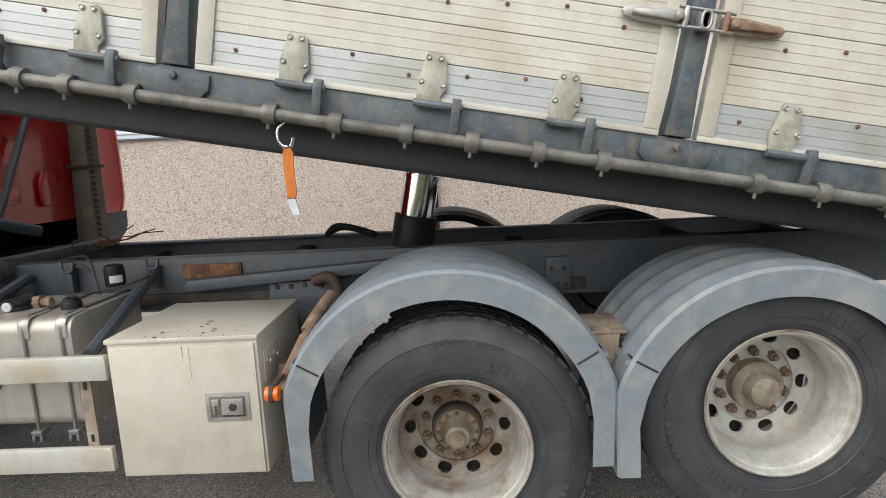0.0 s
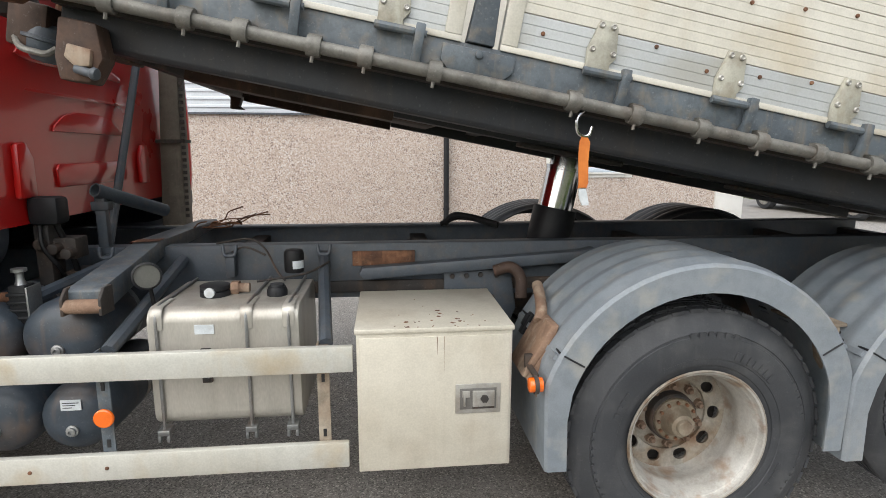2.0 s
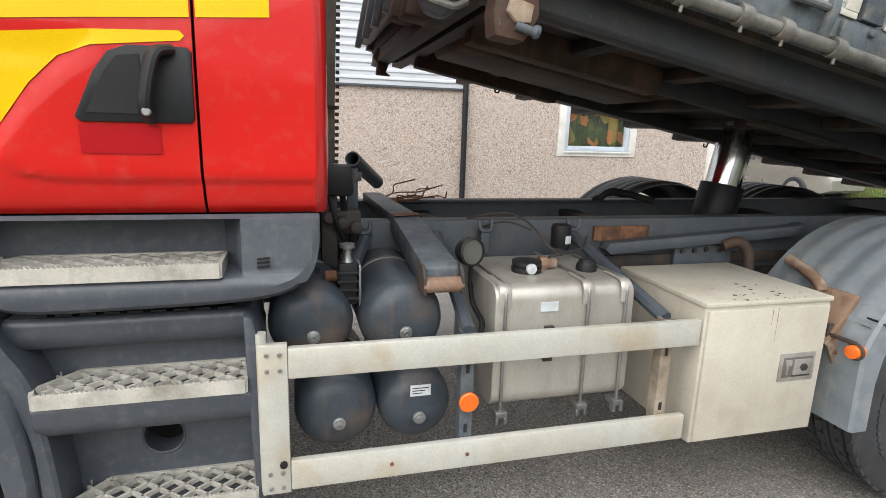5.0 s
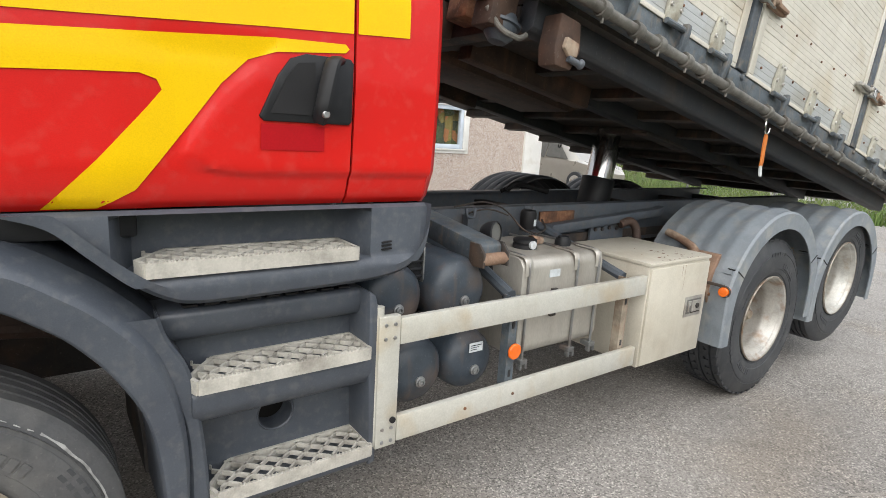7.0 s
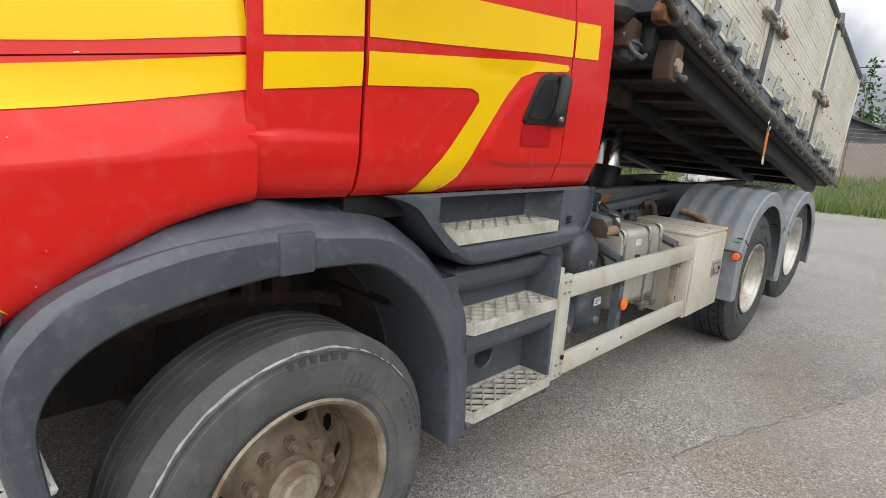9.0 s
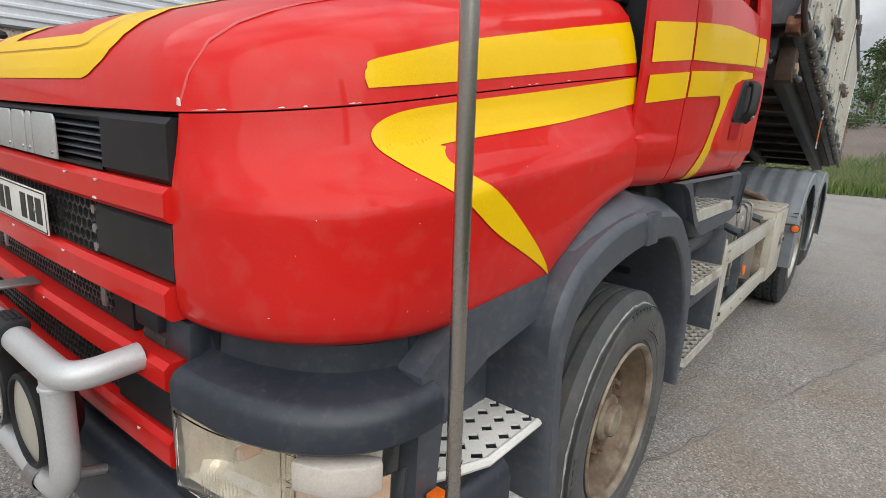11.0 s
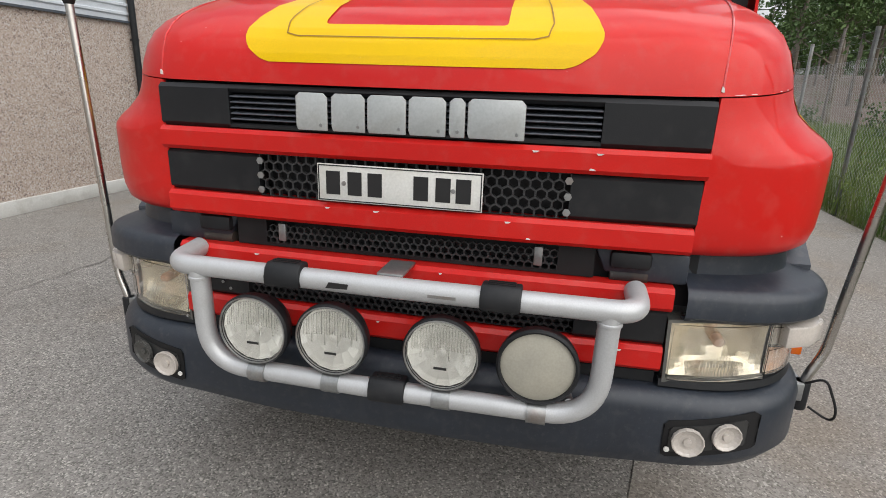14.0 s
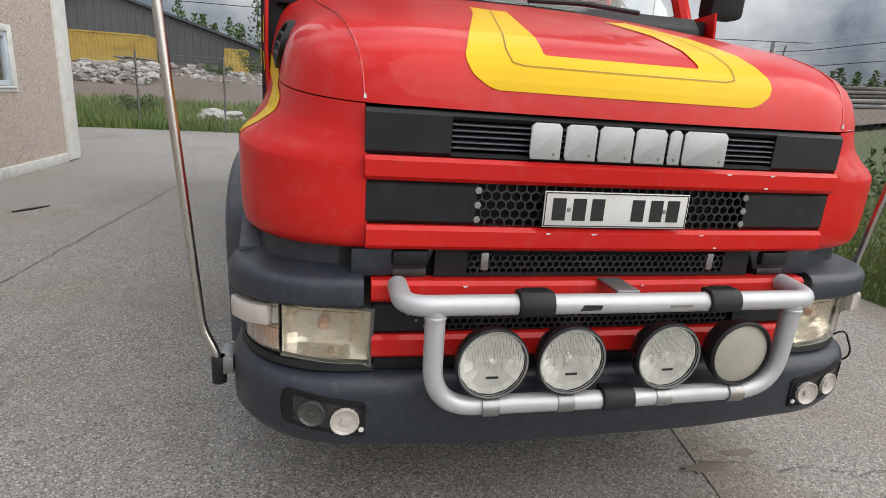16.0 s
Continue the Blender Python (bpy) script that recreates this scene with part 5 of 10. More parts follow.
# stone chips scattered over the front of the wings and the bonnet
rng = random.Random(23)
for sd in (1, -1):
    bm = B()
    for k in range(24):
        x, z = rng.uniform(-0.93, -0.1), rng.uniform(1.13, 1.49)
        zb, zs = wing_heights(x)
        if z < zb + 0.02 or z > seam(x) - 0.01:
            continue
        e = rng.uniform(0.0006, 0.0013)
        p = [on_wing(x + e * math.cos(a), z + e * math.sin(a)) for a in (0, 1.3, 2.5, 3.9, 5.1)]
        bm.faces.new([bm.verts.new(q if sd > 0 else mirror([q])[0]) for q in p])
    for k in range(12):
        d, y = rng.uniform(0.004, 0.10), rng.uniform(0.45, 1.25)
        e = rng.uniform(0.0008, 0.0018)
        p = [on_hood_top(max(0.001, d + 0.15 * e * math.cos(a)), y + e * math.sin(a)) for a in (0, 1.3, 2.5, 3.9, 5.1)]
        bm.faces.new([bm.verts.new(q if sd > 0 else mirror([q])[0]) for q in p])
    c = part("stone_chip", bm, M_WHITE, truck, "tiny pale stone chips in the red paint")
    c["kind"] = "stuff"


# ---- dump body, raised on its ram ----
TILT = 10.7
BODY = Matrix.Translation((5.96, -0.065, 1.413)) @ Matrix.Rotation(radians(TILT), 4, "Y")
U0, U1, P1, P2 = -3.70, 1.02, -2.37, -0.675
WB, WT = 0.117, 1.13
dump = B()
box(dump, U0 + 0.02, U1, 0.06, 2.50, -0.02, 0.10)
dump = part("dump_body", dump, M_UNDER, truck, "raised dump body with cream aluminium side boards", xf=BODY)


def bpart(name, bm, material, label="", bevel=0.0, angle=35):
    return part(name, bm, material, dump, label, bevel=bevel, angle=angle, xf=BODY)


bm = B()
prism(bm, [(0.0, WB - 0.004), (0.0, 0.018), (0.02, 0.0), (0.09, 0.0), (0.09, WB - 0.004)], lambda a, b: Vector((U0 - 0.02, a, b)), (U1 - U0 + 0.04, 0, 0))
bpart("side_rail", bm, M_BODYRAIL, "scuffed blue-grey side rail", 0.004)
bm = B()
prism(bm, [(2.56, WB - 0.004), (2.56, 0.0), (2.47, 0.0), (2.47, WB - 0.004)], lambda a, b: Vector((U0 - 0.02, a, b)), (U1 - U0 + 0.04, 0, 0))
bpart("side_rail", bm, M_BODYRAIL, "scuffed blue-grey side rail", 0.004)
# side boards, plank by plank
SPANS = ((U0, P1 - 0.065), (P1 + 0.065, P2 - 0.065), (P2 + 0.065, U1 - 0.05))
for a, b in SPANS:
    w = WB
    n = 8
    h = (WT - WB) / n
    for k in range(n):
        bm = B()
        z0, z1 = WB + k * h + 0.0011, WB + (k + 1) * h - 0.0011
        prof = [(0.035, z0), (0.0015, z0), (0.0, z0 + 0.002)]
        for g in (1, 2, 3):
            zg = lerp(z0, z1, g / 4)
            prof += [(0.0, zg - 0.0012), (0.0020, zg), (0.0, zg + 0.0012)]
        prof += [(0.0, z1 - 0.002), (0.0015, z1), (0.035, z1)]
        prism(bm, prof, lambda p, q: Vector((a, p, q)), (b - a, 0, 0))
        part("plank", bm, M_ALUGREY if k == 0 else M_ALU, dump, "bare grey bottom plank" if k == 0 else "", xf=BODY, angle=4)
    bm = B()
    box(bm, a, b, -0.008, 0.0, WB - 0.006, WB + 0.014)
    bpart("edge_strip", bm, M_ALU, bevel=0.002)
    for s0, s1 in ((a, a + 0.055), (b - 0.055, b)):
        bm = B()
        box(bm, s0, s1, -0.010, -0.0005, WB + 0.014, WT)
        bpart("end_strip", bm, M_ALU, "cream end strip", 0.003)
# far side board, headboard, tailgate, top rail
bm = B()
box(bm, U0, U1, 2.50, 2.54, WB, WT)
bpart("far_side_board", bm, M_ALU, "cream far side board")
bm = B()
box(bm, U0 - 0.06, U0 - 0.004, 0.004, 2.536, 0.03, WT + 0.1)
bpart("headboard", bm, M_NAVY, "dark grey steel headboard", 0.006)
for i in range(6):
    y = 0.25 + i * 0.42
    bm = B()
    box(bm, U0 - 0.10, U0 - 0.061, y + 0.12, y + 0.19, 0.0, WT + 0.1)
    bpart("headboard_rib", bm, M_NAVY, "", 0.006)
bm = B()
box(bm, U1 - 0.05, U1, 0.0, 2.54, 0.02, WT)
bpart("tailgate", bm, M_ALU, "cream tailgate", 0.006)
bm = B()
tube(bm, [(U0 - 0.2, 0.01, WT + 0.025), (U1, 0.01, WT + 0.025)], 0.035, 10)
bpart("top_rail", bm, M_BODYRAIL, "grey top rail")
# posts
for u in (P1, P2):
    bm = B()
    prism(bm, [(u - 0.045, WB + 0.0), (u + 0.045, WB + 0.0), (u + 0.036, WB + 0.16), (u + 0.036, WT + 0.04), (u - 0.036, WT + 0.04), (u - 0.036, WB + 0.16)], XZ(-0.012), (0, 0.07, 0))
    bpart("post", bm, M_BODYRAIL, "dark grey post between the side boards", 0.004)
    bm = B()
    prism(bm, [(u - 0.12, WB - 0.02), (u + 0.12, WB - 0.02), (u + 0.12, WB - 0.07), (u + 0.085, WB - 0.105), (u - 0.085, WB - 0.105), (u - 0.12, WB - 0.07)], XZ(-0.016), (0, 0.015, 0))
    cyl(bm, (u, -0.03, WB - 0.035), (u, -0.01, WB - 0.035), 0.014, seg=10)
    bpart("post_socket", bm, M_BODYRAIL, "grey post socket plate", 0.003)
# hinge rod with its clamps, and the hinges
bm = B()
tube(bm, [(U0 - 0.05, -0.024, 0.0), (U1, -0.024, 0.0)], 0.021, 12)
bpart("hinge_rod", bm, M_ROD, "dull steel hinge rod")
HINGES = [-3.42, -3.04, -2.66, -1.975, -1.515, -1.07, -0.33, 0.12, 0.57]
first = None
for u in HINGES:
    bm = B()
    prism(bm, [(u - 0.045, WB - 0.014), (u + 0.040, WB - 0.014), (u + 0.036, WB + 0.02), (u + 0.054, WB + 0.045), (u + 0.040, WB + 0.140), (u + 0.022, WB + 0.155), (u - 0.022, WB + 0.155), (u - 0.048, WB + 0.06), (u - 0.044, WB + 0.02)], XZ(-0.02), (0, 0.018, 0))
    hp = bpart("hinge", bm, M_HINGE, "cream painted hinge plate with rivets", 0.003)
    for du, dw in ((-0.018, 0.138), (0.022, 0.138), (-0.034, 0.060), (0.040, 0.056)):
        bm = B()
        lathe(bm, [(0.010, 0), (0.010, 0.004), (0.007, 0.008), (0.004, 0.006), (0, 0.006)], (u + du, -0.02, WB + dw), (0, -1, 0), 10)
        part("rivet", bm, M_LATCH, dump, xf=BODY)
    bm = B()
    tube(bm, smooth_path([(u - 0.05, -0.024, WB - 0.012), (u + 0.075, -0.032, WB - 0.012)], 0.02), 0.013, 10)
    cyl(bm, (u + 0.075, -0.032, WB - 0.012), (u + 0.115, -0.032, WB - 0.012), 0.011, seg=10)
    part("hinge_pin", bm, M_BODYRAIL, dump, xf=BODY)
    bm = B()
    prism(bm, [(-0.047, WB + 0.016), (-0.020, WB + 0.016), (-0.018, WB - 0.02), (-0.022, 0.045), (-0.006, 0.028), (-0.010, 0.012), (-0.034, 0.016), (-0.040, 0.045), (-0.050, WB - 0.02)], lambda a, b: Vector((u + 0.078, a, b)), (0.030, 0, 0))
    part("hinge_hook", bm, M_BODYRAIL, dump, bevel=0.003, xf=BODY)
    for du in (-0.06, 0.16):
        bm = B()
        lathe(bm, [(0.022, -0.022), (0.031, -0.022), (0.033, -0.012), (0.033, 0.012), (0.031, 0.022), (0.022, 0.022)], (u + du, -0.024, 0), (1, 0, 0), 12)
        box(bm, u + du - 0.02, u + du + 0.02, -0.03, 0.002, 0.012, 0.036)
        cyl(bm, (u + du, -0.03, -0.03), (u + du, -0.03, -0.05), 0.006, seg=6)
        part("rod_clamp", bm, M_ROD, dump, xf=BODY)
# latches beside the posts
for u in (P1, P2):
    for sd, m in ((-1, M_LATCH), (1, M_PALERUST)):
        bm = B()
        c = u + sd * 0.15
        w = WB + 0.365
        prism(bm, [(c - sd * 0.09, w - 0.026), (c + sd * 0.05, w - 0.024), (c + sd * 0.105, w - 0.015), (c + sd * 0.115, w + 0.004), (c + sd * 0.10, w + 0.016), (c - sd * 0.02, w + 0.026), (c - sd * 0.09, w + 0.022)], XZ(-0.032), (0, 0.02, 0))
        prism(bm, [(c - sd * 0.07, w - 0.014), (c + sd * 0.085, w - 0.010), (c + sd * 0.085, w + 0.006), (c - sd * 0.07, w + 0.014)], XZ(-0.052), (0, 0.02, 0))
        cyl(bm, (c - sd * 0.06, -0.066, w), (c - sd * 0.06, -0.02, w), 0.014, seg=10)
        cyl(bm, (c - sd * 0.085, -0.045, w - 0.034), (c - sd * 0.085, -0.045, w + 0.034), 0.010, seg=10)
        box(bm, min(c - sd * 0.13, c - sd * 0.16), max(c - sd * 0.13, c - sd * 0.16), -0.045, -0.012, w - 0.03, w + 0.03)
        lt = bpart("latch", bm, m, "rusty overcentre latch" if sd > 0 else "galvanised overcentre latch", 0.004)
        bm = B()
        tube(bm, smooth_path([(c - sd * 0.06, -0.045, w + 0.03), (c - sd * 0.165, -0.05, w + 0.028), (c - sd * 0.165, -0.05, w - 0.028), (c - sd * 0.06, -0.045, w - 0.03)], 0.02), 0.006, 8)
        part("latch_loop", bm, M_STEEL, dump, xf=BODY)
# small bolts scattered along the boards
bm = B()
first = None
for a, b in SPANS:
    for i in range(7):
        for row in (0, 1):
            u = lerp(a + 0.13, b - 0.08, (i + 0.5 * row) / 7)
            w = WB + 0.075 + row * 0.245 + 0.02 * ((i * 7) % 3)
            p = BODY @ Vector((u, -0.001, w))
            if first is None:
                bm = B()
                lathe(bm, [(0.0075, 0), (0.0065, 0.005), (0, 0.006)], p, (0, -1, 0), 8)
                first, p0 = part("board_bolt", bm, M_RUST, dump, "rusty bolt head"), p
            else:
                again(first, p - p0, dump)
# long beams and cross-bearers below the floor
for y0 in (0.70, 1.72):
    bm = B()
    box(bm, U0 + 1.10, U1 - 0.35, y0, y0 + 0.10, -0.115, -0.021)
    bpart("long_beam", bm, M_EDGE, "dark steel long beam", 0.004)
    bm = B()
    box(bm, U0 + 0.20, U0 + 1.099, y0, y0 + 0.10, -0.135, -0.021)
    bpart("beam_head", bm, M_BROWN, "rusty brown fore part of the long beam", 0.004)
bm = B()
prism(bm, [(0.115, 0.02), (0.115, -0.115), (0.13, -0.13), (0.20, -0.13), (0.20, 0.02)], lambda a, b: Vector((U0 + 0.02, a, b)), (U1 - U0 - 0.3, 0, 0))
bpart("edge_beam", bm, M_EDGE, "dark folded edge beam", 0.004)
for i in range(10):
    u = U0 + 0.2 + i * 0.47
    bm = B()
    box(bm, u - 0.035, u + 0.035, 0.201, 2.44, -0.075, -0.021)
    bpart("cross_bearer", bm, M_UNDER, bevel=0.003)
bm = B()
prism(bm, [(U0 + 0.2, -0.03), (U0 + 1.45, -0.03), (U0 + 1.30, -0.105), (U0 + 0.25, -0.105)], XZ(1.02), (0, 0.46, 0))
bpart("ram_box", bm, M_BROWN, "rusty brown ram housing", 0.008)
for u in (-2.0, -0.9):
    bm = B()
    prism(bm, [(u, -0.115), (u + 0.5, -0.115), (u + 0.5, -0.135), (u, -0.135)], XZ(0.69), (0, 0.12, 0))
    bpart("wear_pad", bm, M_UNDER, bevel=0.004)
# ram
ram_foot, ram_top = Vector((4.28, YC, 1.02)), BODY @ Vector((-1.57, 1.315, -0.04))
bm = B()
d = (ram_top - ram_foot)
L = d.length
cyl(bm, ram_foot, ram_foot + d * (0.29 / L), 0.126, seg=32)
ram = part("ram_housing", bm, M_BLACK, truck, "black base of the tipping ram", bevel=0.005)
for f0, f1, r in ((0.28, 0.53, 0.103), (0.53, L, 0.089)):
    bm = B()
    lathe(bm, [(0, 0), (r, 0), (r, f1 - f0 - 0.02), (r + 0.004, f1 - f0 - 0.018), (r + 0.004, f1 - f0), (0, f1 - f0)], ram_foot + d * (f0 / L), d, 40)
    part("ram_stage", bm, M_CHROME, truck, "shiny chromed ram stage", angle=30)

# corner lock and guide fork under the front of the body
bm = B()
prism(bm, [(U0 + 0.06, -0.06), (U0 + 0.17, -0.06), (U0 + 0.20, -0.16), (U0 + 0.17, -0.24), (U0 + 0.08, -0.245), (U0 + 0.06, -0.18)], XZ(0.02), (0, 0.09, 0))
bpart("corner_lock", bm, M_BROWN, "grimy corner lock of the dump body", 0.01)
bm = B()
prism(bm, [(U0 + 0.10, -0.135), (U0 + 0.17, -0.14), (U0 + 0.172, -0.19), (U0 + 0.13, -0.20), (U0 + 0.095, -0.175)], XZ(0.004), (0, 0.03, 0))
bpart("lock_plate", bm, M_PALERUST, "pale rusty lock plate", 0.006)
bm = B()
cyl(bm, (U0 + 0.13, 0.012, -0.205), (U0 + 0.19, 0.0, -0.212), 0.013, seg=12)
lathe(bm, [(0, 0), (0.014, 0.003), (0.02, 0.014), (0.017, 0.024), (0, 0.03)], (U0 + 0.175, 0.002, -0.210), (1, -0.2, 0), 14)
bpart("lock_knob", bm, M_FRAME, "grey knob", 0.0)
# the far corner's lock hangs lower, with a notched tail
bm = B()
prism(bm, [(U0 + 0.0, -0.03), (U0 + 0.16, -0.03), (U0 + 0.15, -0.085), (U0 + 0.095, -0.10), (U0 + 0.085, -0.165), (U0 + 0.12, -0.178), (U0 + 0.03, -0.19), (U0 + 0.025, -0.12), (U0 - 0.01, -0.09)], XZ(2.08), (0, 0.07, 0))
bpart("far_corner_lock", bm, M_UNDER, "grimy lock hanging from the far corner", 0.006)
# rope hooks along the far lower edge
for u in (-3.47, -2.71, -1.96, -0.77, 0.42):
    bm = B()
    tube(bm, smooth_path([(u + 0.018, 2.53, 0.02), (u + 0.018, 2.53, -0.02), (u + 0.012, 2.53, -0.052), (u - 0.016, 2.53, -0.055), (u - 0.022, 2.53, -0.03)], 0.014), 0.0065, 6)
    bpart("rope_hook", bm, M_RUBBER, "black rope hook")
bm = B()
box(bm, U0 + 0.02, U0 + 0.10, 0.21, 2.40, -0.11, -0.025)
bpart("front_bearer", bm, M_UNDER, "", 0.004)
# rusty fittings along the front edge: rod eye, locking lever, air pot, pipes
bm = B()
lathe(bm, [(0.022, -0.03), (0.04, -0.03), (0.044, -0.015), (0.044, 0.015), (0.04, 0.03), (0.022, 0.03)], (U0 - 0.05, -0.02, 0.0), (0, 1, 0), 20, close=True)
bpart("rod_eye", bm, M_ROD, "grimy eye at the end of the rod")
bm = B()
tube(bm, [(U0 - 0.14, 0.02, 0.03), (U0 - 0.12, 0.015, 0.06), (U0 - 0.08, -0.012, 0.30), (U0 - 0.045, -0.016, 0.37)], [0.022, 0.02, 0.015, 0.013], 8)
bpart("locking_lever", bm, M_ROD, "grimy locking lever")
bm = B()
prism(bm, [(U0 - 0.16, -0.01), (U0 - 0.12, 0.05), (U0 - 0.07, 0.04), (U0 - 0.03, -0.02), (U0 - 0.06, -0.045), (U0 - 0.14, -0.05)], XZ(0.0), (0, 0.07, 0))
bpart("lever_bracket", bm, M_RUST, "rusty lever bracket", 0.006)
bm = B()
lathe(bm, [(0, -0.07), (0.035, -0.066), (0.058, -0.04), (0.062, -0.004), (0.075, -0.002), (0.075, 0.008), (0.062, 0.010), (0.05, 0.04), (0.02, 0.055), (0, 0.056)], (U0 - 0.06, 0.20, -0.13), (0.1, 0, 1), 24)
bpart("air_pot", bm, M_FRAME, "dark air pot under the headboard")
bm = B()
tube(bm, smooth_path([(U0 - 0.16, 0.18, -0.10), (U0 - 0.11, 0.14, -0.17), (U0 - 0.02, 0.13, -0.175), (U0 + 0.01, 0.13, -0.15)], 0.03), 0.011, 8)
bpart("pot_hoop", bm, M_ROD)
for y0, z0 in ((0.40, -0.08), (0.62, -0.12), (0.95, -0.07)):
    bm = B()
    box(bm, U0 - 0.09, U0 + 0.02, y0, y0 + 0.14, z0, 0.028)
    bpart("front_bracket", bm, M_RUST if y0 < 0.5 else M_BROWN, "rusty bracket under the headboard", 0.01)
bm = B()
tube(bm, smooth_path([(U0 - 0.085, 0.30, -0.02), (U0 - 0.09, 0.32, 0.25), (U0 - 0.08, 0.34, 0.6), (U0 - 0.085, 0.33, 1.0)], 0.1), 0.014, 8)
bpart("front_pipe", bm, M_RUST, "rusty pipe on the headboard")
# catches at the top corners of the posts and the tail
for u in (P1, P2, U1 - 0.03):
    bm = B()
    prism(bm, [(u - 0.07, WT - 0.04), (u + 0.06, WT - 0.05), (u + 0.075, WT + 0.03), (u + 0.02, WT + 0.085), (u - 0.05, WT + 0.06)], XZ(-0.035), (0, 0.05, 0))
    tube(bm, [(u + 0.03, -0.04, WT), (u + 0.075, -0.045, WT - 0.10)], 0.012, 8)
    bpart("top_catch", bm, M_ROD, "grimy catch at the top of the board", 0.004)
bm = B()
p = BODY @ Vector((U1 + 0.02, -0.02, 0.55))
for k in range(14):
    q = p + Vector((0.003 * k, 0, -0.042 * k))
    tube(bm, [q + Vector((0, -0.008, 0.012)), q + Vector((0, 0.008, 0.012)), q + Vector((0, 0.008, -0.022)), q + Vector((0, -0.008, -0.022)), q + Vector((0, -0.008, 0.012))] if k % 2 else [q + Vector((-0.008, 0, 0.012)), q + Vector((0.008, 0, 0.012)), q + Vector((0.008, 0, -0.022)), q + Vector((-0.008, 0, -0.022)), q + Vector((-0.008, 0, 0.012))], 0.004, 6)
part("tail_chain", bm, M_RUST, truck, "rusty chain hanging at the tail")
bm = B()
cyl(bm, (6.40, -0.03, 0.74), (6.40, 0.03, 0.74), 0.032, seg=20)
tl = part("tail_marker", bm, M_ORANGE, truck, "round orange marker behind the rear mudguard", bevel=0.006)
bm = B()
box(bm, 6.33, 6.39, 0.0, 0.03, 0.725, 0.755)
part("marker_arm", bm, M_UNDER, tl)


# ---- the truck's face ----
def bow(y):
    return -0.978 - 0.02 * (1 - min(1.0, abs(y - YC) / 0.8) ** 2)


def bowed(bm, y0, y1, z0, z1, out, deep, n=10, round_top=0.0):
    """A bar across the front that follows its slight bow."""
    rows = []
    for i in range(n + 1):
        y = lerp(y0, y1, i / n)
        x = bow(y)
        rows.append([Vector((x + deep, y, z0)), Vector((x - out + 0.012, y, z0)), Vector((x - out, y, z0 + 0.012)), Vector((x - out, y, z1 - 0.012 - round_top)), Vector((x - out + 0.012 + round_top, y, z1)), Vector((x + deep, y, z1))])
    vr = [[bm.verts.new(p) for p in r] for r in rows]
    for a, b in zip(vr, vr[1:]):
        for k in range(6):
            j = (k + 1) % 6
            bm.faces.new((a[k], a[j], b[j], b[k]))
    bm.faces.new(vr[0])
    bm.faces.new(vr[-1][::-1])
    return bm


def hexmesh(bm, y0, y1, z0, z1, r, x_of, wall=0.0030, depth=0.014):
    """A sheet of hexagonal holes with thin walls."""
    w = r * math.sqrt(3)
    j = 0
    z = z0 + r * 0.6
    while z < z1 - r * 0.3:
        y = y0 + (w / 2 if j % 2 else 0) + w / 2
        while y < y1 - w * 0.3:
            x = x_of(y)
            o, i = [], []
            for k in range(6):
                a = radians(60 * k + 30)
                oy, oz = y + r * math.cos(a), z + r * math.sin(a)
                iy, iz = y + (r - wall) * math.cos(a), z + (r - wall) * math.sin(a)
                o.append(bm.verts.new((x, min(max(oy, y0), y1), min(max(oz, z0), z1))))
                i.append(bm.verts.new((x, min(max(iy, y0), y1), min(max(iz, z0), z1))))
            ib = [bm.verts.new(v.co + Vector((depth, 0, 0))) for v in i]
            for k in range(6):
                m = (k + 1) % 6
                bm.faces.new((o[k], o[m], i[m], i[k]))
                bm.faces.new((i[k], i[m], ib[m], ib[k]))
            y += w
        z += r * 1.5
        j += 1
    return bm


grille = B()
box(grille, -0.90, -0.80, 0.42, 2.08, 0.935, 1.50)
box(grille, -0.90, -0.80, 0.50, 1.97, 0.74, 0.935)
grille = part("grille", grille, M_BLACK, truck, "black grille with red slats and a hexagonal mesh")
for z0, z1, y0, y1, ot in ((1.302, 1.370, 0.450, 2.018, 0.004), (1.104, 1.174, 0.462, 2.010, 0.006), (0.940, 1.007, 0.485, 1.990, 0.004), (0.758, 0.832, 0.492, 1.985, 0.0)):
    part("red_slat", bowed(B(), y0, y1, z0, z1, ot, 0.06, 12, 0.0), M_RED, grille, "red painted grille slat with chips", angle=25)
# chipped edges of the slats
rng = random.Random(17)
for k in range(13):
    z = rng.choice((1.370, 1.302, 1.174, 1.104, 1.007, 0.832))
    y, w = rng.uniform(0.5, 2.0), rng.uniform(0.004, 0.022)
    bm = B()
    sgn = 1 if z in (1.302, 1.104) else -1
    prism(bm, [(y, z + sgn * 0.012), (y + w, z + sgn * 0.012), (y + w * 0.8, z + sgn * 0.017), (y + w * 0.3, z + sgn * 0.016)], lambda a, b: Vector((bow(a) - 0.0075, a, b)), (0.003, 0, 0))
    part("paint_chip", bm, M_WHITE, grille, "bare chip on a slat")
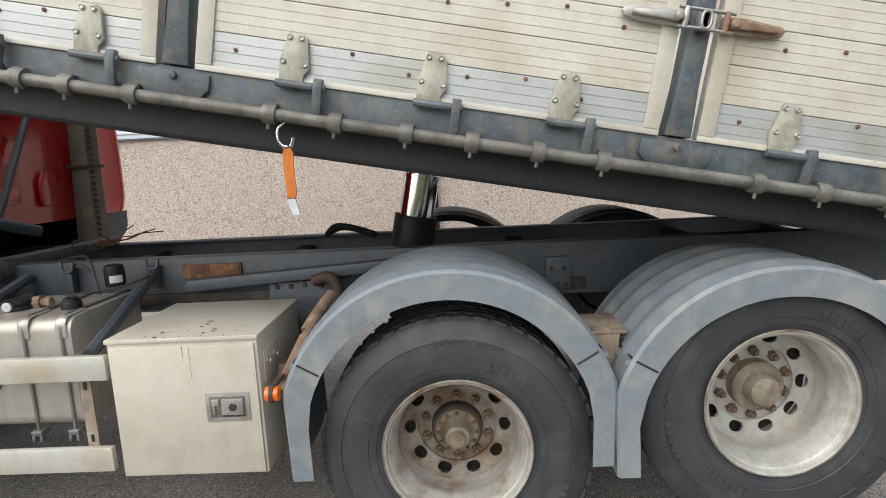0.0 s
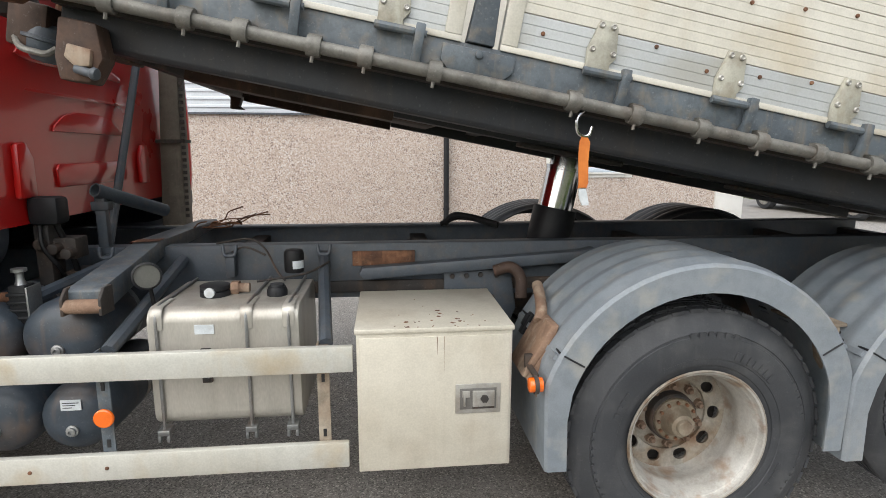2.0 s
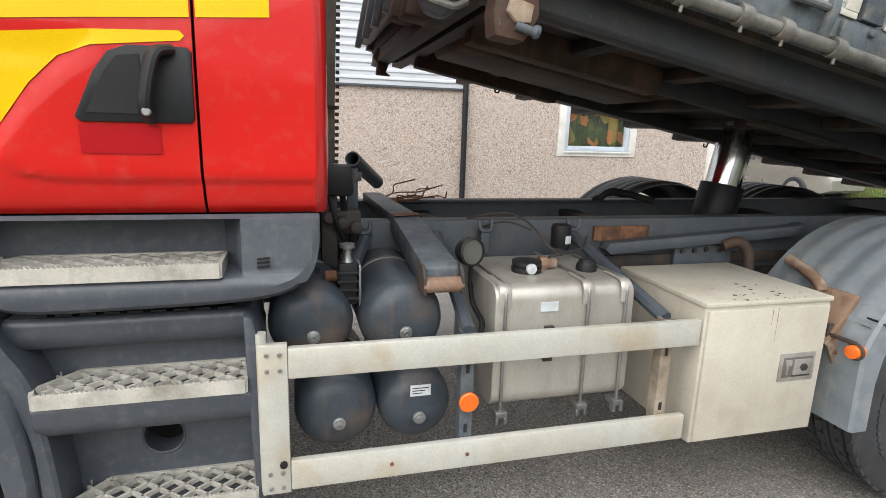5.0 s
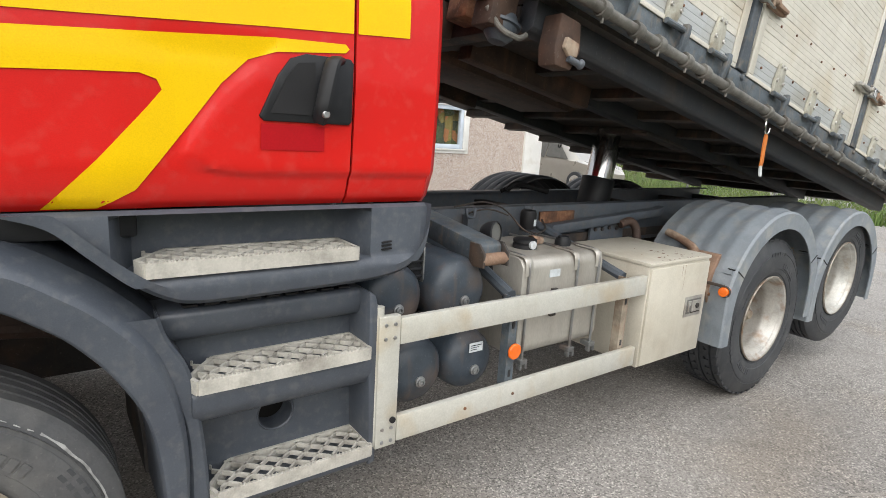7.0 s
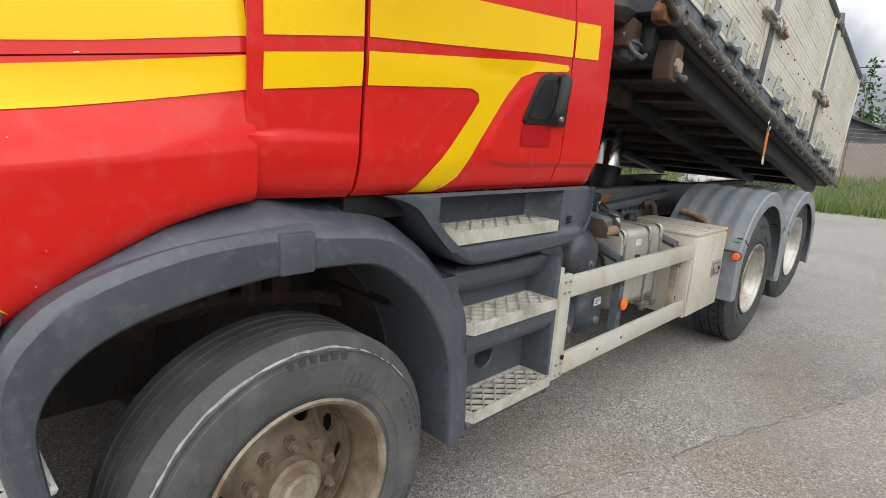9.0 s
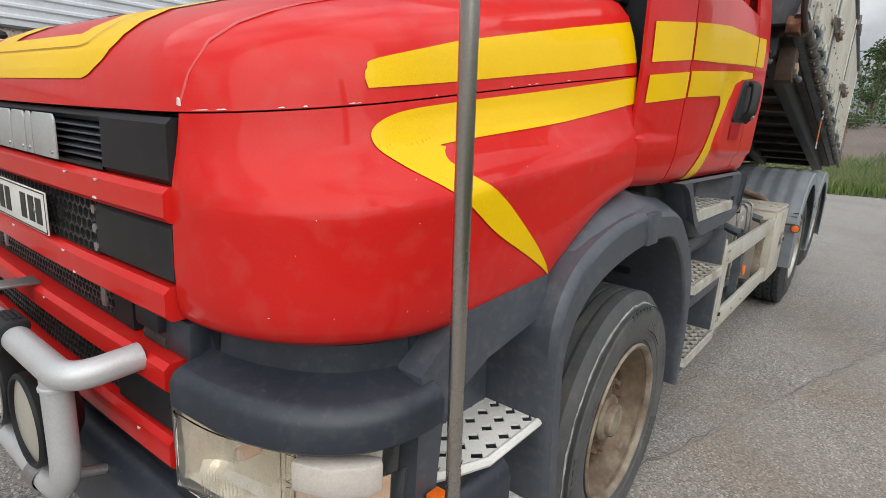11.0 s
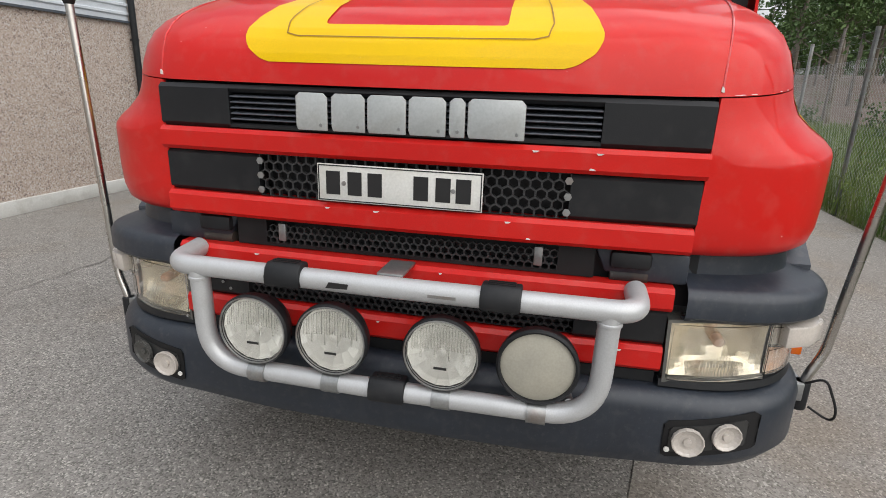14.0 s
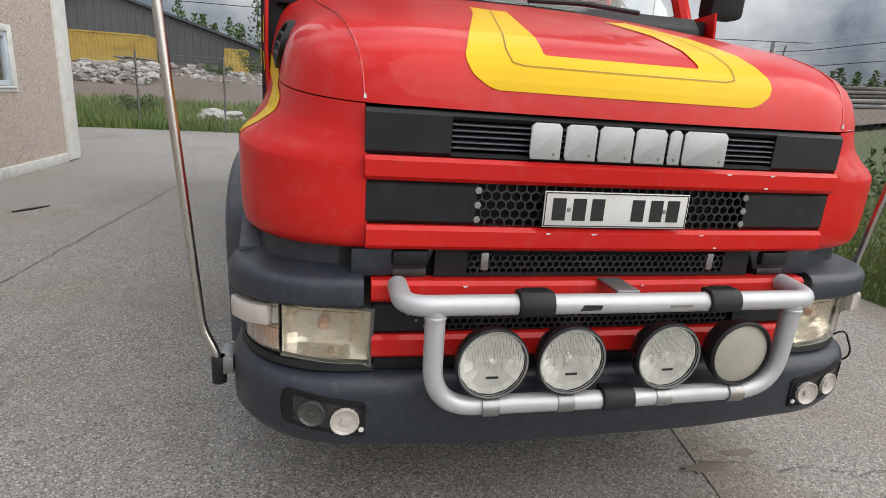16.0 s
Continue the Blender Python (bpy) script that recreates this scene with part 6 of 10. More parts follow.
# upper panel with its opening and thin slats
for y0, y1, z0, z1 in ((0.452, 0.72, 1.371, 1.496), (1.78, 2.018, 1.371, 1.496), (0.72, 1.78, 1.474, 1.496), (0.72, 1.78, 1.371, 1.387)):
    part("grille_panel", bowed(B(), y0, y1, z0, z1, -0.010, 0.06, 6), M_BLACK, grille, "black plastic panel")
for k in range(5):
    z = 1.398 + k * 0.016
    bm = B()
    loft(bm, [[Vector((bow(y) + dx, y, z + dz)) for dx, dz in ((0.014, -0.002), (0.0125, 0.0), (0.014, 0.0022), (0.05, 0.008), (0.05, -0.002))] for y in [lerp(0.722, 1.778, i / 8) for i in range(9)]], wrap=True)
    part("thin_slat", bm, M_PLASTIC, grille)
for y0, y1 in ((0.456, 0.785), (1.695, 2.012)):
    part("grille_panel", bowed(B(), y0, y1, 1.175, 1.301, -0.012, 0.06, 6), M_BLACK, grille, "black plastic panel")
h = part("hexagon_mesh", hexmesh(B(), 0.785, 1.695, 1.176, 1.300, 0.0175, lambda y: bow(y) + 0.016), M_MESH, grille, "black hexagonal mesh")
h["kind"] = "stuff"
for y in (0.79, 1.69):
    for k in range(3):
        bm = B()
        lathe(bm, [(0.011, 0), (0.011, 0.005), (0, 0.006)], (bow(y) + 0.014, y, 1.195 + k * 0.043), (-1, 0, 0), 6)
        part("cut_edge", bm, M_STEEL, grille)
# recessed middle: mesh panel, hinges, black cheeks
bm = B()
for y0, y1, z0, z1 in ((0.70, 0.80, 1.010, 1.100), (1.70, 1.80, 1.010, 1.100), (0.80, 1.70, 1.010, 1.020), (0.80, 1.70, 1.092, 1.100)):
    box(bm, -0.950, -0.905, y0, y1, z0, z1)
part("mesh_frame", bm, M_RUBBER, grille)
h = part("hexagon_mesh", hexmesh(B(), 0.80, 1.70, 1.020, 1.092, 0.0135, lambda y: -0.951), M_MESH, grille, "black hexagonal mesh")
h["kind"] = "stuff"
for y in (0.855, 1.645):
    bm = B()
    box(bm, -0.955, -0.94, y - 0.012, y + 0.012, 1.03, 1.085)
    part("clip", bm, M_STEEL, grille, bevel=0.002)
for y in (0.605, 1.875):
    bm = B()
    box(bm, -0.965, -0.88, y - 0.055, y + 0.055, 1.045, 1.095)
    part("bonnet_hinge", bm, M_BLACK, grille, "black bonnet hinge", bevel=0.012)
    bm = B()
    cyl(bm, (-0.93, y - 0.05, 1.02), (-0.93, y + 0.05, 1.02), 0.02, seg=12)
    part("hinge_pin", bm, M_UNDER, grille)
# lower mesh and its black cheeks
h = part("hexagon_mesh", hexmesh(B(), 0.74, 1.76, 0.838, 0.936, 0.0135, lambda y: bow(y) + 0.03), M_MESH, grille, "black hexagonal mesh")
h["kind"] = "stuff"
for y0, y1 in ((0.492, 0.74), (1.76, 1.978)):
    part("grille_panel", bowed(B(), y0, y1, 0.833, 0.939, -0.014, 0.05, 4), M_BLACK, grille, "black plastic panel")
    for k in range(4):
        bm = B()
        lathe(bm, [(0.005, 0), (0.005, 0.002), (0, 0.002)], (bow(y0) + 0.013, lerp(y0, y1, 0.3 + 0.12 * k), 0.86 + 0.02 * k), (-1, 0, 0), 8)
        part("panel_bolt", bm, M_STEEL, grille)
bm = B()
bowed(bm, 0.50, 1.975, 0.700, 0.757, -0.03, 0.06, 8)
part("lower_lip", bm, M_BLACK, grille, "black lip under the grille")
# maker's badge: six plain silver plates
for y0, y1 in ((1.462, 1.556), (1.352, 1.450), (1.235, 1.345), (1.125, 1.228), (1.073, 1.116), (0.915, 1.066)):
    bm = B()
    s = 0.012
    prism(bm, [(y0, 1.380), (y1 - s * 0.4, 1.380), (y1, 1.392), (y1, 1.472), (y1 - s, 1.482), (y0 + s, 1.482), (y0, 1.470)], lambda a, b: Vector((bow(YC) - 0.006, a, b)), (0.006, 0, 0))
    bp = part("badge_plate", bm, M_ALUGREY, truck, "plain silver badge plate", bevel=0.002)
    bm = B()
    lathe(bm, [(0.005, 0), (0.004, 0.003), (0, 0.003)], (bow(YC) - 0.006, y0 + 0.02, 1.395), (-1, 0, 0), 8)
    part("screw", bm, M_STEEL, bp)
# number plate, its characters as plain bars
px = bow(YC) - 0.010
bm = B()
box(bm, px, px + 0.004, 1.015, 1.495, 1.182, 1.290)
plate = part("number_plate", bm, M_WHITE, truck, "white number plate with dark bars", bevel=0.0015)
bm = B()
for y0, y1, z0, z1 in ((1.018, 1.492, 1.185, 1.188), (1.018, 1.492, 1.284, 1.287), (1.018, 1.021, 1.188, 1.284), (1.489, 1.492, 1.188, 1.284)):
    box(bm, px - 0.0012, px + 0.001, y0, y1, z0, z1)
part("plate_border", bm, M_INK, plate)
for yc in (1.447, 1.382, 1.322, 1.188, 1.125, 1.068):
    bm = B()
    box(bm, px - 0.0015, px + 0.001, yc - 0.021, yc + 0.021, 1.203, 1.270)
    part("bar", bm, M_INK, plate, "dark bar")
for yc in (1.415, 1.097):
    bm = B()
    lathe(bm, [(0.007, 0), (0.006, 0.003), (0, 0.004)], (px, yc, 1.236), (-1, 0, 0), 10)
    part("screw", bm, M_STEEL, plate)


# plastic round the lamps: eyebrow, bumper
def band(section, yl, xf, a0, b0, xr, y_end, sd, name, material, label, ns=6, nc=16, thick=0.006, angle=40):
    """A moulded strip that follows the outline from the side round to y_end at the front."""
    rows = []
    for d, z in section:
        row = []
        for x, y in plan(d, yl, xf, a0, b0, xr, ns, nc, 9):
            if y <= y_end + 1e-6:
                row.append(Vector((x, y, z)))
            else:
                row.append(Vector((ring_x(y_end, d, yl, xf, a0, b0), y_end, z)))
                break
        rows.append(row)
    m = min(len(r) for r in rows)
    rows = [r[:m - 1] + [r[-1]] for r in rows]
    if sd < 0:
        rows = [mirror(r) for r in rows]
    bm = B()
    loft(bm, rows)
    return part(name, thicken(bm, thick) if thick else bm, material, truck, label, angle=angle)


for sd in (1, -1):
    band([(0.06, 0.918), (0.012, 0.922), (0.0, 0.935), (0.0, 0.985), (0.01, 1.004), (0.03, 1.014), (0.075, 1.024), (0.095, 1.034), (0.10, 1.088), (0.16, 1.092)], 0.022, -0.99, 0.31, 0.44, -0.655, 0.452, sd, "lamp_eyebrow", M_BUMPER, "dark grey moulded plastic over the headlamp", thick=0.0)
    bm = B()
    y0, y1 = (0.452, 0.70) if sd > 0 else (2.048, 1.80)
    prism(bm, [(y0, 1.01), (y0, 1.095), (y1, 1.095), (y1 - sd * 0.03, 1.03), (y0 + sd * 0.10, 1.01)], YZ(-0.945), (0.05, 0, 0))
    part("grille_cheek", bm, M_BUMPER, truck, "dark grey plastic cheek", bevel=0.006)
    # lower lamp surround strip
    band([(0.05, 0.735), (0.02, 0.735), (0.015, 0.715), (0.03, 0.70)], 0.03, -0.985, 0.42, 0.43, -0.5, 0.49, sd, "lamp_strip", M_BLACK, "black strip below the headlamp")
# bumper, whole width
bm = B()
sec = [(0.12, 0.450), (0.05, 0.452), (0.022, 0.462), (0.006, 0.490), (0.0, 0.53), (0.0, 0.655), (0.008, 0.680), (0.025, 0.698), (0.055, 0.708), (0.14, 0.712)]
rows = []
for d, z in sec:
    row = []
    for x, y in plan(d, 0.02, -1.015, 0.42, 0.44, -0.36, 6, 16, 10):
        row.append(Vector((x, y, z + 0.035 * min(1, max(0, (abs(y - YC) - 0.45) / 0.8)) * (1 if z < 0.5 else 0))))
    rows.append(row + mirror(row[:-1])[::-1])
loft(bm, rows)
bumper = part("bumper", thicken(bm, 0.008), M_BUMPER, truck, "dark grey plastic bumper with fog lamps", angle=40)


def on_bumper(y, z, off):
    return Vector((ring_x(y, 0.0, 0.02, -1.015, 0.42, 0.44) - off, y, z))


for sd in (1, -1):
    my = (lambda y: y) if sd > 0 else (lambda y: far(y))
    bm = B()
    sheet(bm, [(0.207, 0.572), (0.219, 0.556), (0.450, 0.518), (0.464, 0.526), (0.467, 0.620), (0.455, 0.634), (0.226, 0.674), (0.210, 0.664)], lambda a, b: Vector((on_bumper(a, b, 0.003).x, my(a), b)), 0.03)
    fr = part("fog_lamp", thicken(bm, 0.004), M_RUBBER, bumper, "fog lamp pair in a black recess")
    bm = B()
    sheet(bm, [(0.240, 0.578), (0.246, 0.570), (0.440, 0.538), (0.448, 0.545), (0.450, 0.608), (0.440, 0.617), (0.250, 0.652), (0.241, 0.645)], lambda a, b: Vector((on_bumper(a, b, 0.006).x, my(a), b)), 0.03)
    part("fog_housing", thicken(bm, 0.003), M_FOGDARK, bumper, "grey lamp recess")
    # far outer lens: the dimness of its angle is painted in as grey
    for yc, zc, r, mt, lab in ((0.400, 0.580, 0.044, M_MARKER, "hazed round fog lamp"), (0.300, 0.604, 0.041, M_MARKER if sd > 0 else M_FOG, "hazed round fog lamp" if sd > 0 else "round fog lamp with its dimness painted grey")):
        p = on_bumper(yc, zc, 0.009)
        axf = (-1, 0 if yc > 0.35 else -0.25 * sd, 0)
        bm = B()
        lathe(bm, [(r, 0.001), (r, 0.012), (r * 0.93, 0.013), (r * 0.80, 0.008), (r * 0.55, 0.004), (r * 0.28, 0.003), (r * 0.26, 0.010), (0, 0.011)], (p.x, my(yc), zc), axf, 14)
        part("fog_lens", bm, mt, bumper, lab, angle=6)
    for yc, zc in ((0.452, 0.548),):
        p = on_bumper(yc, zc, 0.010)
        bm = B()
        lathe(bm, [(0.008, 0), (0.008, 0.004), (0, 0.006)], (p.x, my(yc), zc), (-1, 0, 0), 12)
        part("adjuster", bm, M_WHITE, bumper, "small white adjuster")
# headlamps
LAMP = dict(yl=0.055, xf=-0.968, a0=0.40, b0=0.42)


def lamp_pt(y, z, off, sd):
    x = ring_x(y, 0.0, **LAMP) - off
    return Vector((x, y if sd > 0 else far(y), z))


for sd in (1, -1):
    # housing tray, curved reflector, fluted lens, rim
    bm = B()
    rows = []
    for k in range(13):
        z = lerp(0.745, 0.912, k / 12)
        row = []
        for i in range(19):
            y = lerp(0.206, 0.478, i / 18)
            e = max(0.0, 1 - ((y - 0.335) / 0.135) ** 2) * max(0.0, 1 - ((z - 0.828) / 0.085) ** 2)
            row.append(lamp_pt(y, z, -0.012 - 0.072 * e ** 0.6 + 0.004 * math.sin(9 * e), sd))
        rows.append(row)
    loft(bm, rows)
    hl = part("headlamp", thicken(bm, 0.004), M_LAMPWARM, truck, "clear rectangular headlamp with a bright curved reflector", angle=3)
    bm = B()
    prism(bm, [(0.20, 0.740), (0.482, 0.726), (0.489, 0.917), (0.20, 0.921), (0.20, 0.911), (0.479, 0.908), (0.474, 0.737), (0.20, 0.750)], lambda a, b: lamp_pt(a, b, 0.004, sd), (0.06, 0, 0))
    part("lamp_rim", bm, M_SMOKE, hl, "dull clear rim")
    bm = B()
    sheet(bm, [(0.206, 0.750), (0.47, 0.738), (0.478, 0.906), (0.206, 0.910)], lambda a, b: lamp_pt(a, b, 0.006, sd), 0.025)
    ln = part("lens", thicken(bm, 0.004), M_LENS, hl, "clear fluted lens")
    ln.visible_shadow = False
    for k in range(13):
        y = 0.285 + 0.0085 * k
        bm = B()
        tube(bm, [lamp_pt(y, 0.752, 0.001, sd), lamp_pt(y, 0.822 - 0.0009 * abs(k - 6) ** 1.8, 0.001, sd)], 0.0013, 6)
        fl_ = part("flute", bm, M_LENS, hl)
        fl_.visible_shadow = False
    # bulb and its shield
    bm = B()
    p = lamp_pt(0.335, 0.842, -0.05, sd)
    lathe(bm, [(0.016, -0.03), (0.016, 0.004), (0.012, 0.012), (0, 0.014)], p, (-1, 0, 0), 16)
    part("bulb", bm, M_AMBERCLEAR, hl, "amber tinted bulb shield", angle=50)
    # position lamp block that stands out past the corner
    bm = B()
    prism(bm, [(-0.915, 0.165), (-0.885, 0.095), (-0.830, 0.048), (-0.802, 0.040), (-0.790, 0.060), (-0.830, 0.115), (-0.880, 0.175)], lambda a, b: Vector((a, b if sd > 0 else far(b), 0.846)), (0, 0, 0.062))
    part("position_lamp", bm, M_MARKER, hl, "hazy white position lamp block", bevel=0.006)
    # corner lamps
    for nm, z0, z1, mt, out in (("marker_lens", 0.838, 0.905, M_MARKER, 0.032), ("indicator_lens", 0.750, 0.834, M_AMBERCLEAR, 0.006)):
        bm = B()
        rows = []
        for z in (z0 + 0.003, (z0 + z1) / 2, z1 - 0.003):
            rows.append([lamp_pt(lerp(0.194, 0.082, i / 20), z, out * min(1.0, i / 10) - 0.012 + 0.0022 * (i % 2), sd) for i in range(21)])
        loft(bm, rows)
        part(nm, bm, mt, hl, "ribbed pale position lamp" if mt is M_MARKER else "ribbed amber indicator", angle=10)
        bm = B()
        rows = []
        for z, o in ((z0, -0.008), (z0 + 0.003, 0.006), (z1 - 0.004, 0.006), (z1, -0.008)):
            rows.append([lamp_pt(lerp(0.198, 0.074, i / 10), z, o + out * min(1.0, i / 5), sd) for i in range(11)] + [lamp_pt(0.072, z, out - 0.02, sd)])
        loft(bm, rows)
        cv = part("lamp_cover", thicken(bm, 0.0025), M_LENS, hl, "clear lamp cover", angle=50)
        cv.visible_shadow = False
    bm = B()
    sheet(bm, [(0.075, 0.908), (0.198, 0.908), (0.198, 0.926), (0.075, 0.926)], lambda a, b: lamp_pt(a, b, 0.002, sd), 0.02)
    part("lamp_ledge", bm, M_SMOKE, hl, "clear ledge over the corner lamp")
    # side repeater behind the lamp
    if sd > 0:
        bm = B()
        box(bm, -0.665, -0.625, 0.012, 0.05, 0.722, 0.762)
        part("side_repeater", bm, M_ORANGE, truck, "small orange side repeater", bevel=0.006)
    # upright plastic between the lamp and the wheel arch
    y0, y1 = (0.055, 0.20) if sd > 0 else (2.253, 2.391)
    bm = B()
    prism(bm, [(-0.69, 0.70), (-0.69, 1.03), (-0.56, 1.13), (-0.20, 1.15), (-0.22, 1.04), (-0.45, 1.00), (-0.61, 0.93), (-0.625, 0.70)], XZ(y0), (0, y1 - y0, 0))
    part("lamp_cheek", bm, M_PLASTIC, truck, "dark grey plastic cheek behind the headlamp")

# bull bar
TB = 0.030
BX = -1.122
bm = B()
tube(bm, smooth_path([(-0.985, 1.915, 0.996), (BX, 1.915, 0.984), (BX - 0.008, 1.25, 0.984), (BX, 0.588, 0.984), (-0.985, 0.588, 0.996)], 0.115, 10), TB, 20)
bar = part("bull_bar", bm, M_SATIN, truck, "satin aluminium tube bull bar with black pads", angle=60)
bm = B()
tube(bm, smooth_path([(BX, 1.826, 0.976), (BX + 0.004, 1.822, 0.668), (BX - 0.006, 1.25, 0.668), (BX + 0.004, 0.664, 0.668), (BX, 0.658, 0.976)], 0.135, 10), TB - 0.001, 20)
part("lower_hoop", bm, M_SATIN, bar, angle=60)
for y in (1.826, 0.658):
    bm = B()
    lathe(bm, [(TB - 0.002, -0.006), (TB + 0.0022, -0.003), (TB + 0.0022, 0.003), (TB - 0.002, 0.006)], (BX, y, 0.950), (0, 0, 1), 20)
    part("weld", bm, M_SATIN, bar)
for y, z in ((1.542, 0.984), (0.935, 0.984), (1.241, 0.668)):
    bm = B()
    prism(bm, [(0.034, 0.020), (0.030, 0.040), (-0.014, 0.043), (-0.030, 0.030), (-0.039, 0.006), (-0.039, -0.010), (-0.034, -0.024), (0.0, -0.02)], lambda a, b: Vector((BX - 0.006 + a, y - 0.053, z + b)), (0, 0.106, 0))
    pad = part("pad", bm, M_BLACK, bar, "black rubber pad", bevel=0.007)
    for k in range(3):
        bm = B()
        box(bm, BX - 0.016 + 0.012 * k, BX - 0.011 + 0.012 * k, y - 0.036, y + 0.036, z + 0.040, z + 0.045)
        part("rib", bm, M_RUBBER, pad)
for y in (1.649, 1.413, 1.084, 0.820):
    bm = B()
    lathe(bm, [(TB - 0.002, -0.026), (TB + 0.0025, -0.026), (TB + 0.0025, 0.026), (TB - 0.002, 0.026)], (BX - 0.003, y, 0.668), (0, 1, 0), 20)
    part("clamp", bm, M_STEEL, bar, "bright clamp")
bm = B()
prism(bm, [(1.412, 0.974), (1.350, 0.976), (1.345, 0.990), (1.402, 0.991)], YZ(BX - 0.0385), (0.004, 0, 0))
part("maker_mark", bm, M_INK, bar)
bm = B()
prism(bm, [(1.125, 0.979), (1.050, 0.979), (1.050, 0.987), (1.125, 0.987)], YZ(BX - 0.0385), (0.004, 0, 0))
part("maker_mark", bm, M_STEEL, bar)
bm = B()
prism(bm, [(-1.115, 1.018), (-0.985, 1.016), (-0.985, 1.008), (-1.115, 1.010)], XZ(1.205), (0, 0.075, 0))
part("stay_plate", bm, M_STEEL, bar, "bright stay plate", bevel=0.002)
for y in (0.735, 1.765):
    bm = B()
    cyl(bm, (-1.11, y, 0.70), (-0.93, y, 0.64), 0.012, seg=10)
    part("stay", bm, M_STEEL, bar)
# driving lamps
for i, y in enumerate((1.653, 1.409, 1.088, 0.827)):
    bm = B()
    at = (-1.096, y, 0.808)
    lathe(bm, [(0, -0.06), (0.05, -0.055), (0.085, -0.03), (0.106, 0.01), (0.110, 0.03), (0.110, 0.045), (0.104, 0.052), (0.099, 0.05), (0.098, 0.035)], at, (-1, 0, 0), 40)
    dl = part("driving_lamp", bm, M_BLACK, truck, "round driving lamp with a hazed cover" if i == 3 else "round black driving lamp with a clear fluted lens", angle=40)
    if i < 3:
        bm = B()
        lathe(bm, [(0.098, 0.036), (0.08, 0.012), (0.05, -0.014), (0.02, -0.028), (0.012, -0.028), (0.012, 0.0), (0, 0.002)], at, (-1, 0, 0), 15, turn=0.3 * i)
        part("reflector", bm, M_REFLECT, dl, "bright reflector", angle=4)
        bm = B()
        lathe(bm, [(0.099, 0.040), (0.07, 0.047), (0.03, 0.051), (0, 0.052), (0, 0.048), (0.07, 0.043), (0.098, 0.036)], at, (-1, 0, 0), 40)
        le = part("lens", bm, M_LENS, dl, "clear lens", angle=60)
        le.visible_shadow = False
        bm = B()
        lathe(bm, [(0.0985, 0.036), (0.0985, 0.046), (0.101, 0.0535), (0.1045, 0.053), (0.105, 0.046)], at, (-1, 0, 0), 40)
        part("lens_rim", bm, M_STEEL, dl, "thin bright rim", angle=60)
        for k in range(21):
            w = -0.08 + 0.008 * k
            h = (0.093 ** 2 - w ** 2) ** 0.5
            bm = B()
            tube(bm, [(-1.1385 + 0.11 * w * w, y + w, 0.808 + h * 0.95), (-1.1415 + 0.11 * w * w, y + w, 0.808 + h * (0.20 - 0.35 * (k % 5 == 2)))], 0.0030, 6)
            fl_ = part("flute", bm, M_LENS, dl)
            fl_.visible_shadow = False
        bm = B()
        box(bm, -1.1475, -1.144, y - 0.018, y + 0.018, 0.766, 0.773)
        part("maker_mark", bm, M_INK, dl)
    else:
        bm = B()
        lathe(bm, [(0.099, 0.040), (0.07, 0.048), (0.03, 0.052), (0, 0.053), (0, 0.03), (0.098, 0.03)], at, (-1, 0, 0), 40)
        part("cover", bm, M_FROST, dl, "hazed grey cover", angle=60)
    bm = B()
    cyl(bm, (-1.10, y, 0.72), (-1.12, y, 0.69), 0.012, seg=10)
    part("foot", bm, M_STEEL, dl)
# marker poles at the bumper's corners
for sd in (1, -1):
    m = (lambda x, y, z: (x, y, z)) if sd > 0 else (lambda x, y, z: (x - 0.01, 2.475 - y, z))
    low, tip = Vector(m(-0.694, -0.041, 0.80)), Vector((-0.797, -0.081, 1.77) if sd > 0 else (-0.665, 2.595, 1.75))
    lerp3 = lambda t: low.lerp(tip, t)
    bm = B()
    tube(bm, smooth_path([m(-0.712, 0.012, 0.58), m(-0.712, 0.010, 0.66), m(-0.697, -0.036, 0.755), m(-0.695, -0.042, 0.82), lerp3(0.56), lerp3(1.0)], 0.05, 6), 0.0145, 14)
    pole = part("marker_pole", bm, M_STAINLESS, truck, "bent stainless corner marker pole")
    bm = B()
    lathe(bm, [(0, -0.022), (0.016, -0.016), (0.023, 0), (0.016, 0.016), (0, 0.022)], tip + Vector((0, 0, 0.015)), (0, 0, 1), 20)
    part("ball", bm, M_RUBBER, pole, "black ball tip")
    bm = B()
    cyl(bm, m(-0.712, 0.012, 0.565), m(-0.712, 0.012, 0.66), 0.024, seg=16)
    part("socket", bm, M_BLACK, pole, "black socket", bevel=0.003)
    bm = B()
    y0, y1 = sorted((m(0, 0.014, 0)[1], m(0, 0.06, 0)[1]))
    box(bm, -0.74, -0.62, y0, y1, 0.60, 0.66)
    part("bracket", bm, M_STEEL, pole, bevel=0.004)
bm = B()
tube(bm, smooth_path([(-0.73, 0.01, 0.66), (-0.76, -0.03, 0.70), (-0.78, -0.07, 0.60), (-0.74, -0.08, 0.54), (-0.71, -0.02, 0.57)], 0.04), 0.004, 6)
part("loose_cable", bm, M_RUBBER, truck, "loose black cable loop")


